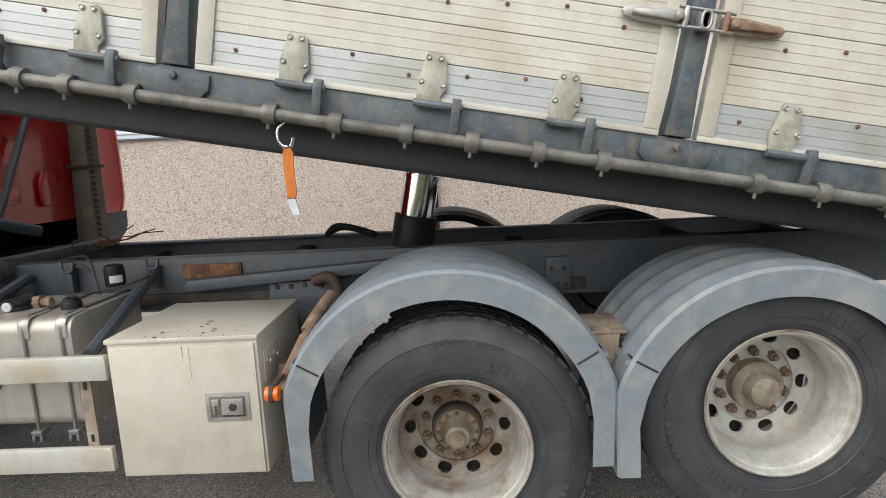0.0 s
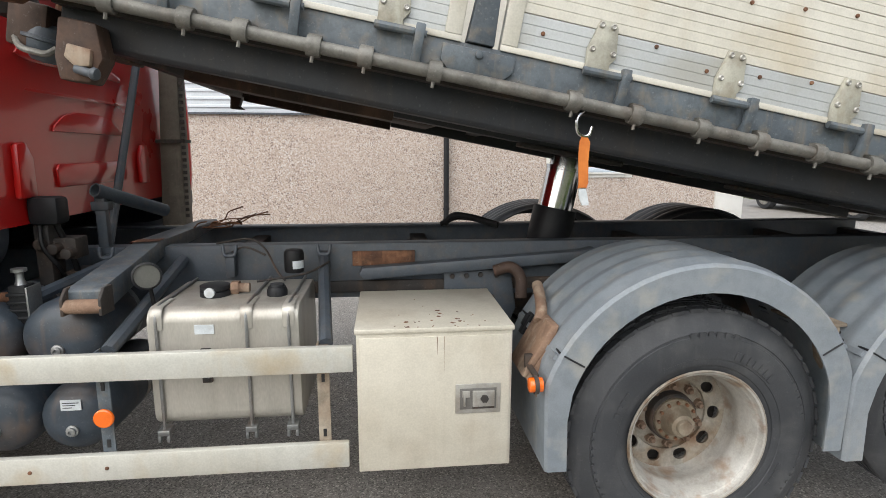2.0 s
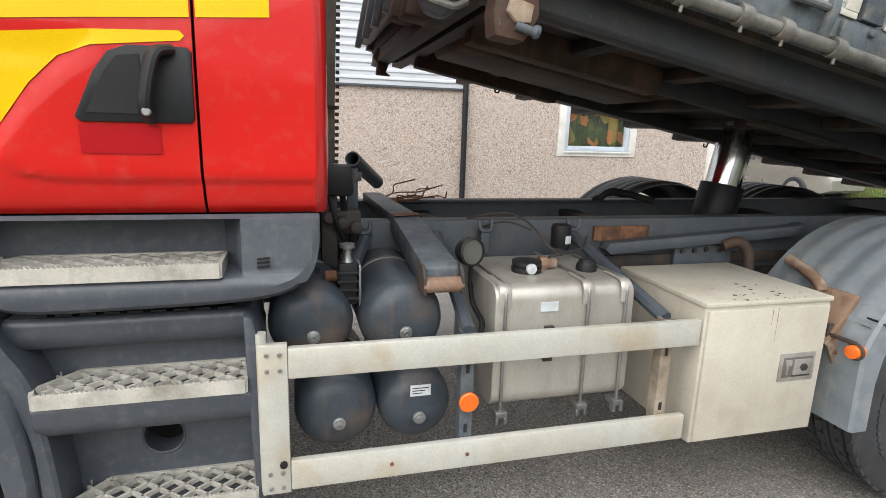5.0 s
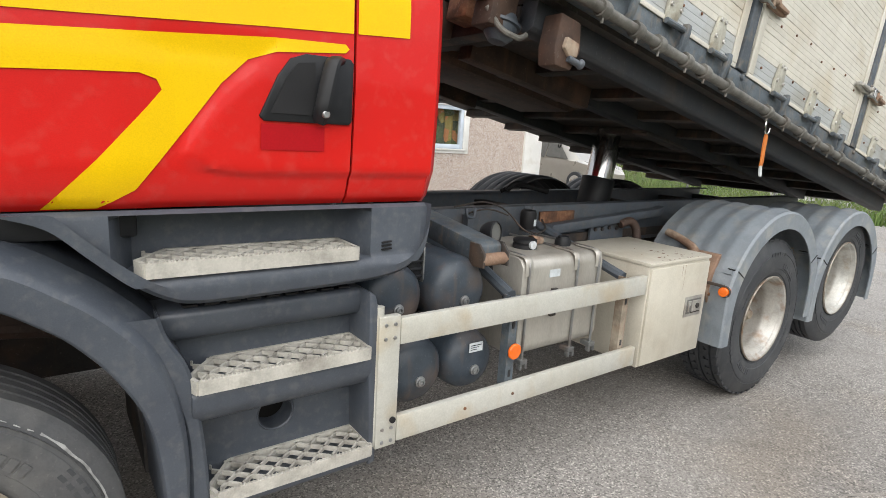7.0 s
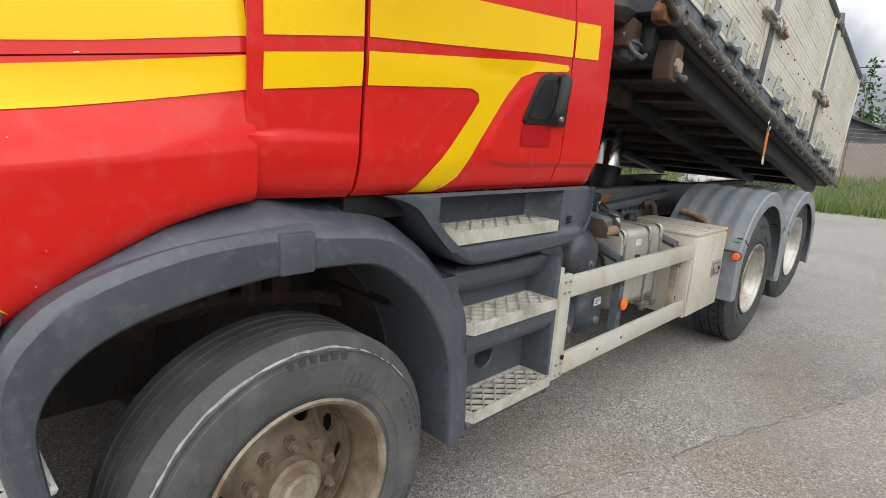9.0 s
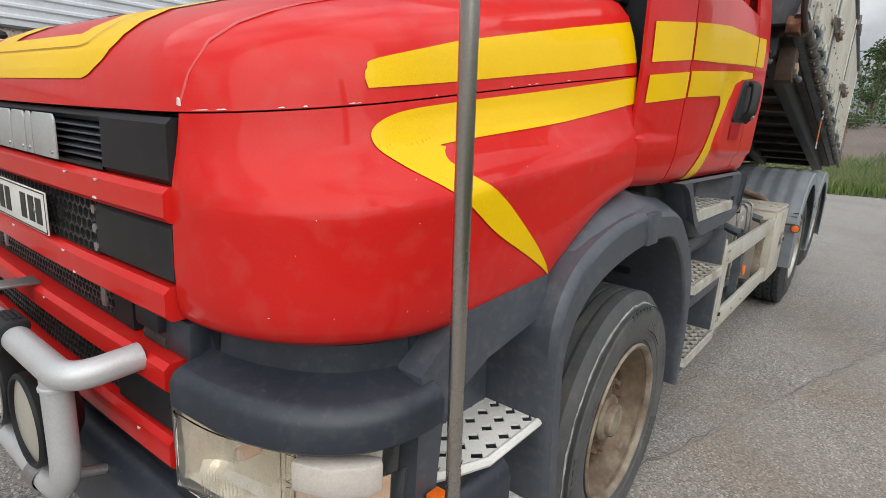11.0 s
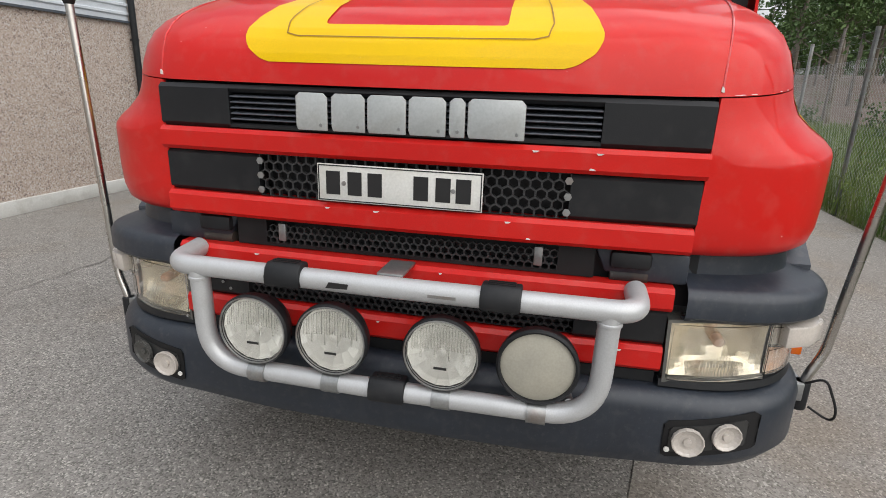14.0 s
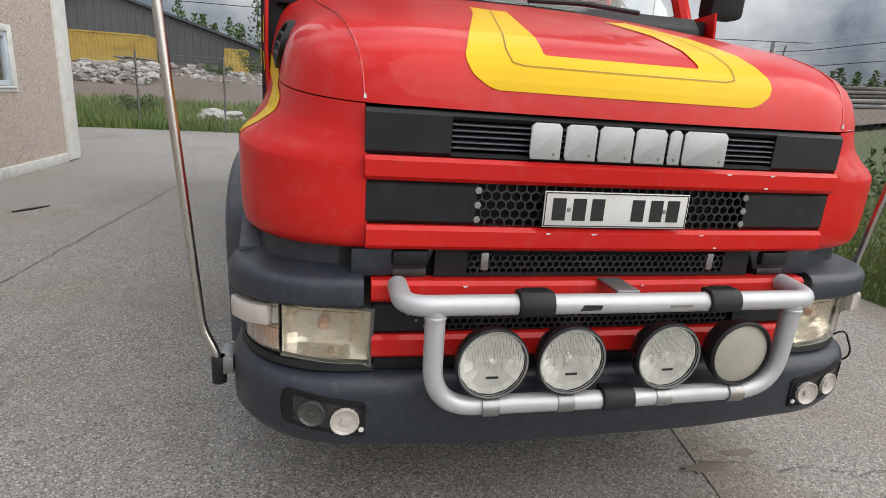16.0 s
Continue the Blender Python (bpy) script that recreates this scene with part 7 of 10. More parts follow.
# perforated step plates between bumper and wheel arch
def perforated(bm, nx, ny, lift, hole=0.34):
    for i in range(nx):
        for j in range(ny):
            c = [(i, j), (i + 1, j), (i + 1, j + 1), (i, j + 1)]
            mid = (i + 0.5, j + 0.5)
            dia = [(mid[0], mid[1] - hole), (mid[0] + hole, mid[1]), (mid[0], mid[1] + hole), (mid[0] - hole, mid[1])]
            cv = [bm.verts.new(lift(*p)) for p in c]
            dv = [bm.verts.new(lift(*p)) for p in dia]
            for k in range(4):
                bm.faces.new((cv[k], cv[(k + 1) % 4], dv[k]))
                bm.faces.new((cv[(k + 1) % 4], dv[(k + 1) % 4], dv[k]))
    bmesh.ops.remove_doubles(bm, verts=bm.verts, dist=1e-5)
    return bm


for sd in (1, -1):
    for z, x0, x1 in ((0.752, -0.61, -0.15), (0.47, -0.58, -0.18)):
        bm = B()

        def lift(a, b):
            x, t = lerp(x0, x1, a / 8), b / 4
            y = lerp(0.03 + 0.06 * max(0, (x0 + 0.14 - x) / 0.14) + 0.03 * max(0, (x - x1 + 0.06) / 0.06), 0.24, t)
            return Vector((x, y if sd > 0 else far(y), z))
        perforated(bm, 8, 4, lift)
        st = part("step_plate", thicken(bm, 0.006), M_WHITE, truck, "pale perforated step plate")
        bm = B()
        pts = [lift(0, 4), lift(0, 0), lift(1, 0), lift(2.6, 0), lift(7, 0), lift(8, 0), lift(8, 4)]
        tube(bm, [p - Vector((0, 0, 0.008)) for p in pts], 0.012, 8)
        part("step_lip", bm, M_WHITE, st)
    bm = B()
    y0, y1 = (0.20, 0.27) if sd > 0 else (2.186, 2.253)
    prism(bm, [(-0.62, 0.46), (-0.12, 0.46), (-0.20, 1.08), (-0.55, 1.08)], XZ(y0), (0, y1 - y0, 0))
    part("wing_inner", bm, M_PLASTIC, truck, "dark grey inner panel", bevel=0.01)


# ---- front wheel arches ----
ARCH_O = [(-0.185, 0.46), (-0.225, 0.80), (-0.24, 0.96), (-0.215, 1.08), (-0.11, 1.18), (0.10, 1.248), (0.35, 1.268), (0.50, 1.256), (0.70, 1.228), (0.83, 1.150), (0.917, 1.077), (1.01, 0.965), (1.07, 0.80), (1.09, 0.60), (1.08, 0.39)]
ARCH_I = [(-0.12, 0.46), (-0.165, 0.80), (-0.17, 0.93), (-0.12, 1.02), (-0.02, 1.085), (0.14, 1.128), (0.33, 1.153), (0.50, 1.156), (0.66, 1.138), (0.78, 1.063), (0.85, 0.998), (0.925, 0.898), (0.99, 0.76), (1.018, 0.58), (1.025, 0.41)]
ARCH_O, ARCH_I = spline(ARCH_O, 4), spline(ARCH_I, 4)
for sd in (1, -1):
    my = (lambda y: y) if sd > 0 else (lambda y: 2 * YC - y)
    rows = []
    for t, y in ((0.0, 0.34), (-0.03, 0.016), (0.0, 0.003), (0.06, -0.004), (0.2, -0.008), (0.80, -0.006), (0.90, 0.0), (1.0, 0.014), (1.25, 0.05), (1.42, 0.085), (1.40, 0.095), (1.40, 0.10), (1.52, 0.13), (1.58, 0.18), (1.58, 0.34)):
        row = []
        for i, o in zip(ARCH_I, ARCH_O):
            broad = min(1.0, max(0.0, (o[0] - 0.25) / 0.2)) * min(1.0, max(0.0, (o[1] - 0.70) / 0.25))
            q = t if t <= 1.0 else 1.0 + (t - 1.0) * lerp(0.05, 1.0, broad)
            row.append(Vector((lerp(i[0], o[0], q), my(y), lerp(i[1], o[1], q))))
        rows.append(row)
    bm = B()
    loft(bm, rows)
    arch = part("wheel_arch", thicken(bm, 0.006), M_PLASTIC, truck, "dark grey plastic front wheel arch", angle=24)
    bm = B()
    loft(bm, [[Vector((x, my(0.34), z)) for x, z in ARCH_I], [Vector((x, my(0.80), z)) for x, z in ARCH_I]])
    part("arch_liner", thicken(bm, 0.01), M_UNDER, arch)
    bm = B()
    box(bm, 0.335, 0.435, my(-0.016) if sd > 0 else my(0.03), my(0.03) if sd > 0 else my(-0.016), 1.155, 1.262)
    part("arch_joint", bm, M_PLASTIC, arch, bevel=0.006)
    bm = B()
    y0, y1 = sorted((my(0.10), my(0.6)))
    box(bm, 0.60, 1.0, y0, y1, 1.255, 1.335)
    part("arch_top_panel", bm, M_BLACK, truck, bevel=0.01)
    rows = []
    for x, z in [(-0.18, 1.12), (-0.08, 1.19), (0.10, 1.246), (0.35, 1.266), (0.50, 1.258), (0.62, 1.235)]:
        zt = max(z + 0.012, min(wing_heights(x)[0] + 0.012, bend(x, [(0.30, 1.345), (0.42, 1.32), (0.62, 1.27)])))
        rows.append([Vector((x, my(q), w)) for q, w in ((0.02, z - 0.006), (0.035, lerp(z, zt, 0.35)), (0.075, lerp(z, zt, 0.8)), (0.11, zt), (0.40, zt + 0.01))])
    bm = B()
    loft(bm, rows)
    part("arch_upper_panel", thicken(bm, 0.006), M_PLASTIC, truck, "dark grey plastic panel between arch and wing", angle=40)
for sd in (1, -1):
    y0, y1 = (0.80, 0.82) if sd > 0 else (1.68, 1.70)
    bm = B()
    box(bm, -0.25, 1.0, y0, y1, 0.86, 1.30)
    part("splash_shield", bm, M_UNDER, truck, bevel=0.004)
    bm = B()
    y0, y1 = (0.22, 0.60) if sd > 0 else (1.90, 2.28)
    box(bm, 0.90, 1.20, y0, y1, 0.90, 1.30)
    part("inner_filler", bm, M_RUBBER, truck, bevel=0.01)
bm = B()
box(bm, 0.32, 1.62, 0.98, 1.52, 0.52, 1.02)
part("gearbox", bm, M_UNDER, truck, "dark grimy gearbox under the cab", bevel=0.05)
# engine block and steering gear, dark behind the wheels
bm = B()
box(bm, -0.7, 0.3, 0.75, 1.75, 0.55, 1.45)
part("engine", bm, M_UNDER, truck, "dark engine under the bonnet", bevel=0.03)
for i in range(6):
    bm = B()
    box(bm, 0.05 + 0.12 * i, 0.13 + 0.12 * i, 0.60, 0.70, 0.85 + 0.02 * (i % 3), 1.0 + 0.03 * (i % 2))
    part("spring_leaf", bm, M_BROWN, truck, bevel=0.008)
bm = B()
tube(bm, smooth_path([(-0.15, 0.62, 0.80), (0.2, 0.62, 0.88), (0.5, 0.62, 0.89), (0.8, 0.62, 0.86), (1.0, 0.62, 0.80)], 0.1), 0.03, 8)
part("leaf_spring", bm, M_BROWN, truck, "rusty leaf spring")


# ---- cab steps ----
def tread(x0, x1, y0, y1, z, skew=0.0):
    """A step grating: rim and crossed bars."""
    bm = B()
    cut = 0.09
    outline = [(x0 + cut, y1), (x0, y0 + 0.045), (x0 + 0.015, y0), (x1, y0), (x1, y1)]
    for (ax, ay), (bx, by) in zip(outline, outline[1:] + outline[:1]):
        d = Vector((bx - ax, by - ay)).normalized() * 0.004
        nn = Vector((-d.y, d.x)) * 1.5
        vs = [(ax - nn.x, ay - nn.y), (bx - nn.x, by - nn.y), (bx + nn.x, by + nn.y), (ax + nn.x, ay + nn.y)]
        prism(bm, vs, XY(z - 0.042), (0, 0, 0.042))
    g = part("step_tread", bm, M_GRIP, truck, "worn aluminium step grating")
    n = int((x1 - x0) / 0.074)
    bm = B()
    for i in range(-3, n + 1):
        for s in (1, -1):
            xa, xb = x0 + i * 0.074, x0 + i * 0.074 + (y1 - y0) * 1.15
            if s < 0:
                xa, xb = xb, xa
            ya, yb = y0, y1
            # clip to the outline's length
            for lim in (x0 + 0.03, x1):
                if xa < x0 + 0.03 and xb < x0 + 0.03 or xa > x1 and xb > x1:
                    break
                if (xa - lim) * (xb - lim) < 0:
                    t = (lim - xa) / (xb - xa)
                    if (lim == x1) == (xa > lim):
                        xa, ya = lim, lerp(ya, yb, t)
                    else:
                        xb, yb = lim, lerp(ya, yb, t)
            else:
                d = Vector((xb - xa, yb - ya)).normalized() * 0.0034
                vs = [(xa - d.y, ya + d.x), (xb - d.y, yb + d.x), (xb + d.y, yb - d.x), (xa + d.y, ya - d.x)]
                prism(bm, vs, XY(z - 0.017), (0, 0, 0.015))
    b = part("grating", bm, M_GRIP, g, "crossed grating bars")
    b["kind"] = "stuff"
    bm = B()
    k = int((x1 - x0 - 0.03) / 0.012)
    for i in range(k):
        x = x0 + 0.02 + i * 0.012
        prism(bm, [(x, z - 0.002), (x + 0.008, z - 0.002), (x + 0.004, z + 0.006)], XZ(y0 - 0.004), (0, 0.007, 0))
    t = part("teeth", bm, M_GRIP, g)
    t["kind"] = "stuff"
    return g


for sd in (1, -1):
    def lift_xz(y):
        return XZ(y if sd > 0 else 2 * YC - y)
    dy = Vector((0, sd, 0))
    # upper moulding: a bowl with a recess for the tread, a rounded lower lip and a full tail
    low = spline([(0.70, 1.335), (0.80, 1.300), (0.88, 1.225), (0.96, 1.150), (1.04, 1.095), (1.13, 1.070), (1.35, 1.070), (1.60, 1.076), (1.72, 1.086), (1.80, 1.110), (1.85, 1.165), (1.872, 1.24), (1.875, 1.335)], 5)
    rows = []
    for x, zb in low:
        r = min(1.0, max(0.0, (x - 0.93) / 0.06)) * min(1.0, max(0.0, (1.655 - x) / 0.03))
        sec = [(0.045, 1.336), (0.03, 1.325), (0.028 + 0.15 * r, 1.312), (0.028 + 0.15 * r, 1.180), (0.024 + 0.14 * r, 1.166), (0.022, 1.162), (0.010, 1.154), (0.004, 1.140), (0.002, zb + 0.045), (0.008, zb + 0.020), (0.024, zb + 0.006), (0.05, zb), (0.25, zb + 0.004), (0.40, zb + 0.06)]
        rows.append([lift_xz(y)(x, min(1.336, max(z, zb + 0.004 * (13 - k) / 13))) for k, (y, z) in enumerate(sec)])
    bm = B()
    loft(bm, rows)
    sk = part("step_moulding", bm, M_PLASTIC, truck, "dark grey plastic step moulding below the cab", angle=35)
    for k in range(3):
        bm = B()
        prism(bm, [(1.70, 1.183 + 0.012 * k), (1.735, 1.186 + 0.012 * k), (1.735, 1.190 + 0.012 * k), (1.70, 1.187 + 0.012 * k)], lift_xz(0.018), dy * 0.01)
        part("moulded_line", bm, M_RUBBER, sk)
    # lower step box
    bm = B()
    prism(bm, [(1.01, 1.04), (1.10, 0.86), (1.12, 0.702), (1.68, 0.702), (1.69, 0.99), (1.65, 1.045)], lift_xz(0.16), dy * 0.30)
    stp = part("step_box", bm, M_PLASTIC, truck, "dark grey plastic step box with a round hole", bevel=0.012)
    bm = B()
    prism(bm, [(1.12, 0.70), (1.135, 0.44), (1.68, 0.44), (1.68, 0.70)], lift_xz(0.36), dy * 0.1)
    part("box_back", bm, M_RUBBER, stp)
    bm = B()
    ring = []
    for k in range(32):
        q = 2 * math.pi * k / 32
        c, sn = math.cos(q), math.sin(q)
        out = min((0.29 if c > 0 else 0.27) / max(abs(c), 1e-6), (0.10 if sn > 0 else 0.18) / max(abs(sn), 1e-6))
        ring.append((c, sn, out))
    ring.append(ring[0])
    fz = lift_xz(0.16)
    fb = lift_xz(0.24)
    loft(bm, [[fz(1.39 + c * o, 0.60 + sn * o) for c, sn, o in ring], [fz(1.39 + c * 0.066, 0.615 + sn * 0.066) for c, sn, o in ring], [fz(1.39 + c * 0.061, 0.615 + sn * 0.061) - dy * 0.004 for c, sn, o in ring], [fz(1.39 + c * 0.057, 0.615 + sn * 0.057) for c, sn, o in ring], [fb(1.39 + c * 0.057, 0.615 + sn * 0.057) for c, sn, o in ring]])
    part("box_front", bm, M_PLASTIC, stp, "panel with a round hole", angle=30)
    for x0, x1, z0, z1, y in ((1.03, 1.665, 0.945, 1.042, 0.075), (1.10, 1.672, 0.712, 0.815, 0.010), (1.14, 1.676, 0.405, 0.452, 0.008)):
        bm = B()
        prism(bm, [(y + 0.03, z0), (0.22, z0), (0.22, z1), (y + 0.012, z1), (y, z1 - 0.012), (y, z0 + 0.05 if z1 - z0 > 0.06 else z0 + 0.02), (y + 0.012, z0 + 0.018 if z1 - z0 > 0.06 else z0 + 0.008)], (lambda a, b: Vector((x0, a if sd > 0 else 2 * YC - a, b))), (x1 - x0, 0, 0))
        part("ledge", bm, M_PLASTIC, stp, bevel=0.008)
    # front cheek hugs the wheel arch, rear cheek closes the box
    edge = spline([(0.905, 1.05), (0.955, 0.985), (1.02, 0.885), (1.075, 0.74), (1.09, 0.58), (1.088, 0.40)], 4)
    back = spline([(1.03, 1.05), (1.05, 0.985), (1.10, 0.885), (1.125, 0.74), (1.14, 0.58), (1.150, 0.40)], 4)
    rows = [[lift_xz(0.20)(x, z) for x, z in edge], [lift_xz(0.035)(x, z) for x, z in edge], [lift_xz(0.022)(x + 0.010, z) for x, z in edge], [lift_xz(0.020)(x - 0.010, z) for x, z in back], [lift_xz(0.03)(x, z) for x, z in back], [lift_xz(0.17)(x + 0.004, z) for x, z in back]]
    bm = B()
    loft(bm, rows)
    part("step_cheek", bm, M_PLASTIC, stp, "", angle=35)
    bm = B()
    prism(bm, [(1.672, 0.40), (1.70, 0.41), (1.702, 0.95), (1.68, 1.035), (1.655, 1.045), (1.66, 0.8)], lift_xz(0.012), dy * 0.3)
    part("step_cheek", bm, M_PLASTIC, stp, bevel=0.008)
    # ribbed rubber on the ledge under the upper step
    for k in range(9):
        bm = B()
        y = 0.10 + 0.012
        box(bm, 1.10 + 0.06 * k, 1.14 + 0.06 * k, 0.09 if sd > 0 else 2.27, 0.23 if sd > 0 else 2.41, 1.046, 1.052)
        part("rubber_rib", bm, M_RUBBER, stp)
    if sd > 0:
        tread(0.985, 1.602, 0.005, 0.165, 1.205)
        tread(1.10, 1.655, -0.002, 0.155, 0.858)
        tread(1.145, 1.672, -0.002, 0.155, 0.492)

# ---- side guard ----
for sd in (1, -1):
    yy = (lambda a, b: (a, b)) if sd > 0 else (lambda a, b: (2 * YC - b, 2 * YC - a))
    bm = B()
    box(bm, 1.69, 1.775, *yy(0.0, 0.028), 0.463, 0.955)
    guard = part("side_guard", bm, M_GUARD, truck, "pale aluminium side guard with two rails", bevel=0.004)
    bm = B()
    tube(bm, [(1.70, yy(0.022, 0.022)[0], 0.47), (1.70, yy(0.022, 0.022)[0], 0.988)], 0.017, 12)
    part("guard_tube", bm, M_GUARD, guard)
    for z0, z1, x1 in ((0.845, 0.942, 3.215), (0.473, 0.571, 3.193)):
        bm = B()
        box(bm, 1.776, x1, *yy(-0.002, 0.026), z0, z1)
        part("rail", bm, M_GUARD, guard, "pale aluminium guard rail with rust runs", bevel=0.004)
    first = None
    for x, z in ((1.715, 0.925), (1.752, 0.925), (1.715, 0.875), (1.752, 0.875), (1.715, 0.535), (1.752, 0.535), (1.715, 0.485), (1.752, 0.485), (2.345, 0.522), (2.09, 0.52)):
        bm = B()
        lathe(bm, [(0.007, 0), (0.006, 0.004), (0, 0.005)], (x, yy(-0.002, -0.002)[0], z), (0, -sd, 0), 10)
        part("rivet", bm, M_RUST if x > 2 else M_STEEL, guard)
    bm = B()
    lathe(bm, [(0.012, 0), (0.012, 0.008), (0, 0.01)], (1.755, yy(-0.001, -0.001)[0], 0.565), (0, -sd, 0), 8)
    part("guard_bolt", bm, M_RUBBER, guard)
    for x, m, z0 in ((2.345, M_BODYRAIL, 0.50), (3.105, M_BEIGE, 0.50)):
        bm = B()
        w = 0.022
        prism(bm, [(x - w, yy(0.03, 0)[0] if sd > 0 else 2.47), (x + w, yy(0.03, 0)[0] if sd > 0 else 2.47), (x + w, 0.036 if sd > 0 else 2.464), (x - w + 0.006, 0.036 if sd > 0 else 2.464), (x - w + 0.006, 0.075 if sd > 0 else 2.425), (x - w, 0.075 if sd > 0 else 2.425)], XY(z0), (0, 0, 0.44))
        part("guard_post", bm, m, guard, "dusty angle post with rust" if m is M_BEIGE else "grey slotted post")
        for zz in (0.585, 0.80):
            bm = B()
            box(bm, x - 0.006, x + 0.006, *yy(0.0275, 0.031), zz, zz + 0.03)
            part("slot", bm, M_INK, guard)
        bm = B()
        tube(bm, [(x + 0.01, yy(0.07, 0)[0] if sd > 0 else 2.43, 0.93), (x - 0.06 if x > 3 else x + 0.06, 0.72 if sd > 0 else 1.78, 1.13)], 0.026, 8)
        part("guard_strut", bm, M_FRAME, guard, "grey steel strut")
    bm = B()
    lathe(bm, [(0.034, 0), (0.034, 0.008), (0.03, 0.011), (0, 0.012)], (2.347, yy(0.014, 0.014)[0], 0.705), (0, -sd, 0), 24)
    part("side_reflector", bm, M_ORANGE, guard, "round orange reflector")

# ---- fuel tank ----
bm = B()
box(bm, 2.468, 3.012, 0.125, 0.62, 0.605, 1.062)
bmesh.ops.bevel(bm, geom=[e for e in bm.edges if abs((e.verts[0].co - e.verts[1].co).x) > 0.1], offset=0.055, segments=6, profile=0.5, affect="EDGES")
tank = part("fuel_tank", bm, M_TANK, truck, "brushed aluminium fuel tank with steel straps", bevel=0.006)
for x in (2.503, 2.822, 2.975):
    bm = B()
    tube(bm, smooth_path([(x, 0.60, 1.068), (x, 0.118, 1.068), (x, 0.118, 0.585)], 0.06, 6), 0.0065, 8)
    part("tank_strap", bm, M_STEEL, tank, "thin steel strap")
    bm = B()
    tube(bm, smooth_path([(x, 0.26, 1.066), (x, 0.121, 1.066), (x, 0.121, 0.985)], 0.06, 6), 0.022, 8, ratio=0.2)
    part("strap_saddle", bm, M_TANK, tank)
    bm = B()
    box(bm, x - 0.022, x + 0.022, 0.10, 0.16, 0.578, 0.60)
    box(bm, x - 0.022, x - 0.010, 0.10, 0.125, 0.552, 0.578)
    box(bm, x + 0.010, x + 0.022, 0.10, 0.125, 0.552, 0.578)
    part("strap_foot", bm, M_STEEL, tank, bevel=0.003)
bm = B()
lathe(bm, [(0.040, 0), (0.040, 0.02), (0.034, 0.035), (0.030, 0.036), (0.028, 0.045), (0, 0.046)], (2.905, 0.30, 1.062), (0, 0, 1), 24)
part("filler_cap", bm, M_BLACK, tank, "black filler cap")
bm = B()
lathe(bm, [(0.058, 0), (0.058, 0.02), (0.05, 0.022), (0.05, 0.026), (0.057, 0.028), (0.057, 0.042), (0.05, 0.045), (0, 0.05)], (2.66, 0.32, 1.062), (0, 0, 1), 24)
sender = part("level_sender", bm, M_BLACK, tank, "black ribbed level sender")
bm = B()
lathe(bm, [(0.020, 0), (0.020, 0.012), (0.016, 0.014), (0, 0.014)], (2.655, 0.268, 1.085), (0, -1, 0), 20)
part("dial", bm, M_PAPER, tank, "small white dial")
bm = B()
cyl(bm, (2.70, 0.34, 1.085), (2.79, 0.34, 1.085), 0.02, seg=12)
lathe(bm, [(0.03, 0), (0.03, 0.03)], (2.72, 0.34, 1.085), (1, 0, 0), 6)
part("brass_union", bm, M_PALERUST, tank, "rusty brass pipe union", bevel=0.002)
bm = B()
box(bm, 2.636, 2.705, 0.121, 0.124, 0.965, 1.0)
part("tank_sticker", bm, M_PAPER, tank, "peeling pale sticker")
for z in (0.80, 0.90):
    bm = B()
    box(bm, 2.655, 2.69, 0.108, 0.124, z - 0.02, z + 0.012)
    cyl(bm, (2.672, 0.10, z - 0.004), (2.672, 0.11, z - 0.004), 0.009, seg=8)
    part("tank_lug", bm, M_UNDER, tank, bevel=0.002)
bm = B()
lathe(bm, [(0, 0), (0.040, 0), (0.044, 0.01), (0.044, 0.085), (0.038, 0.10), (0.02, 0.104), (0, 0.104)], (2.93, 0.58, 1.095), (0, 0, 1), 24)
flt = part("oil_filter", bm, M_RUBBER, truck, "black oil filter canister with a white label")
bm = B()
lathe(bm, [(0.0447, 0.02), (0.0449, 0.02), (0.0449, 0.055), (0.0447, 0.055)], (2.93, 0.58, 1.095), (0, 0, 1), 24)
for f in [f for f in bm.faces if f.calc_center_median().y > 0.57 or f.calc_center_median().x < 2.93]:
    bm.faces.remove(f)
part("label", bm, M_PAPER, flt, "white label")
# thin wire curls over the tank
for pts in ([(2.55, 0.75, 1.20), (2.72, 0.70, 1.235), (2.80, 0.62, 1.20), (2.86, 0.55, 1.10), (2.90, 0.50, 1.075)], [(2.62, 0.74, 1.16), (2.70, 0.66, 1.205), (2.80, 0.60, 1.17)], [(2.80, 0.42, 1.09), (3.0, 0.50, 1.10), (3.08, 0.62, 1.13)]):
    bm = B()
    tube(bm, smooth_path(pts, 0.08, 5), 0.005, 6)
    part("loose_wire", bm, M_UNDER, truck, "loose thin wire")

# ---- air tanks ----
for x, z, y0, r in ((1.925, 0.662, 0.09, 0.137), (2.192, 0.657, 0.085, 0.128), (1.850, 0.945, 0.15, 0.140), (2.150, 0.948, 0.13, 0.144)):
    bm = B()
    L = 0.62
    lathe(bm, [(0, 0), (r * 0.5, 0.006), (r * 0.82, 0.022), (r * 0.96, 0.05), (r, 0.08), (r, L - 0.08), (r * 0.9, L - 0.03), (0, L)], (x, y0, z), (0, 1, 0), 40)
    at_ = part("air_tank", bm, M_AIRTANK, truck, "dark blue-grey steel air tank", angle=50)
    bm = B()
    lathe(bm, [(0.022, 0.01), (0.022, -0.006), (0.016, -0.008), (0.016, -0.016), (0.008, -0.018), (0.008, -0.010), (0, -0.010)], (x + 0.005, y0, z - 0.03), (0, 1, 0), 12)
    part("drain_plug", bm, M_STEEL, at_, "steel drain plug")
    bm = B()
    lathe(bm, [(r + 0.0005, 0.35), (r + 0.004, 0.35), (r + 0.004, 0.375), (r + 0.0005, 0.375)], (x, y0, z), (0, 1, 0), 40)
    part("tank_band", bm, M_STEEL, at_)
bm = B()
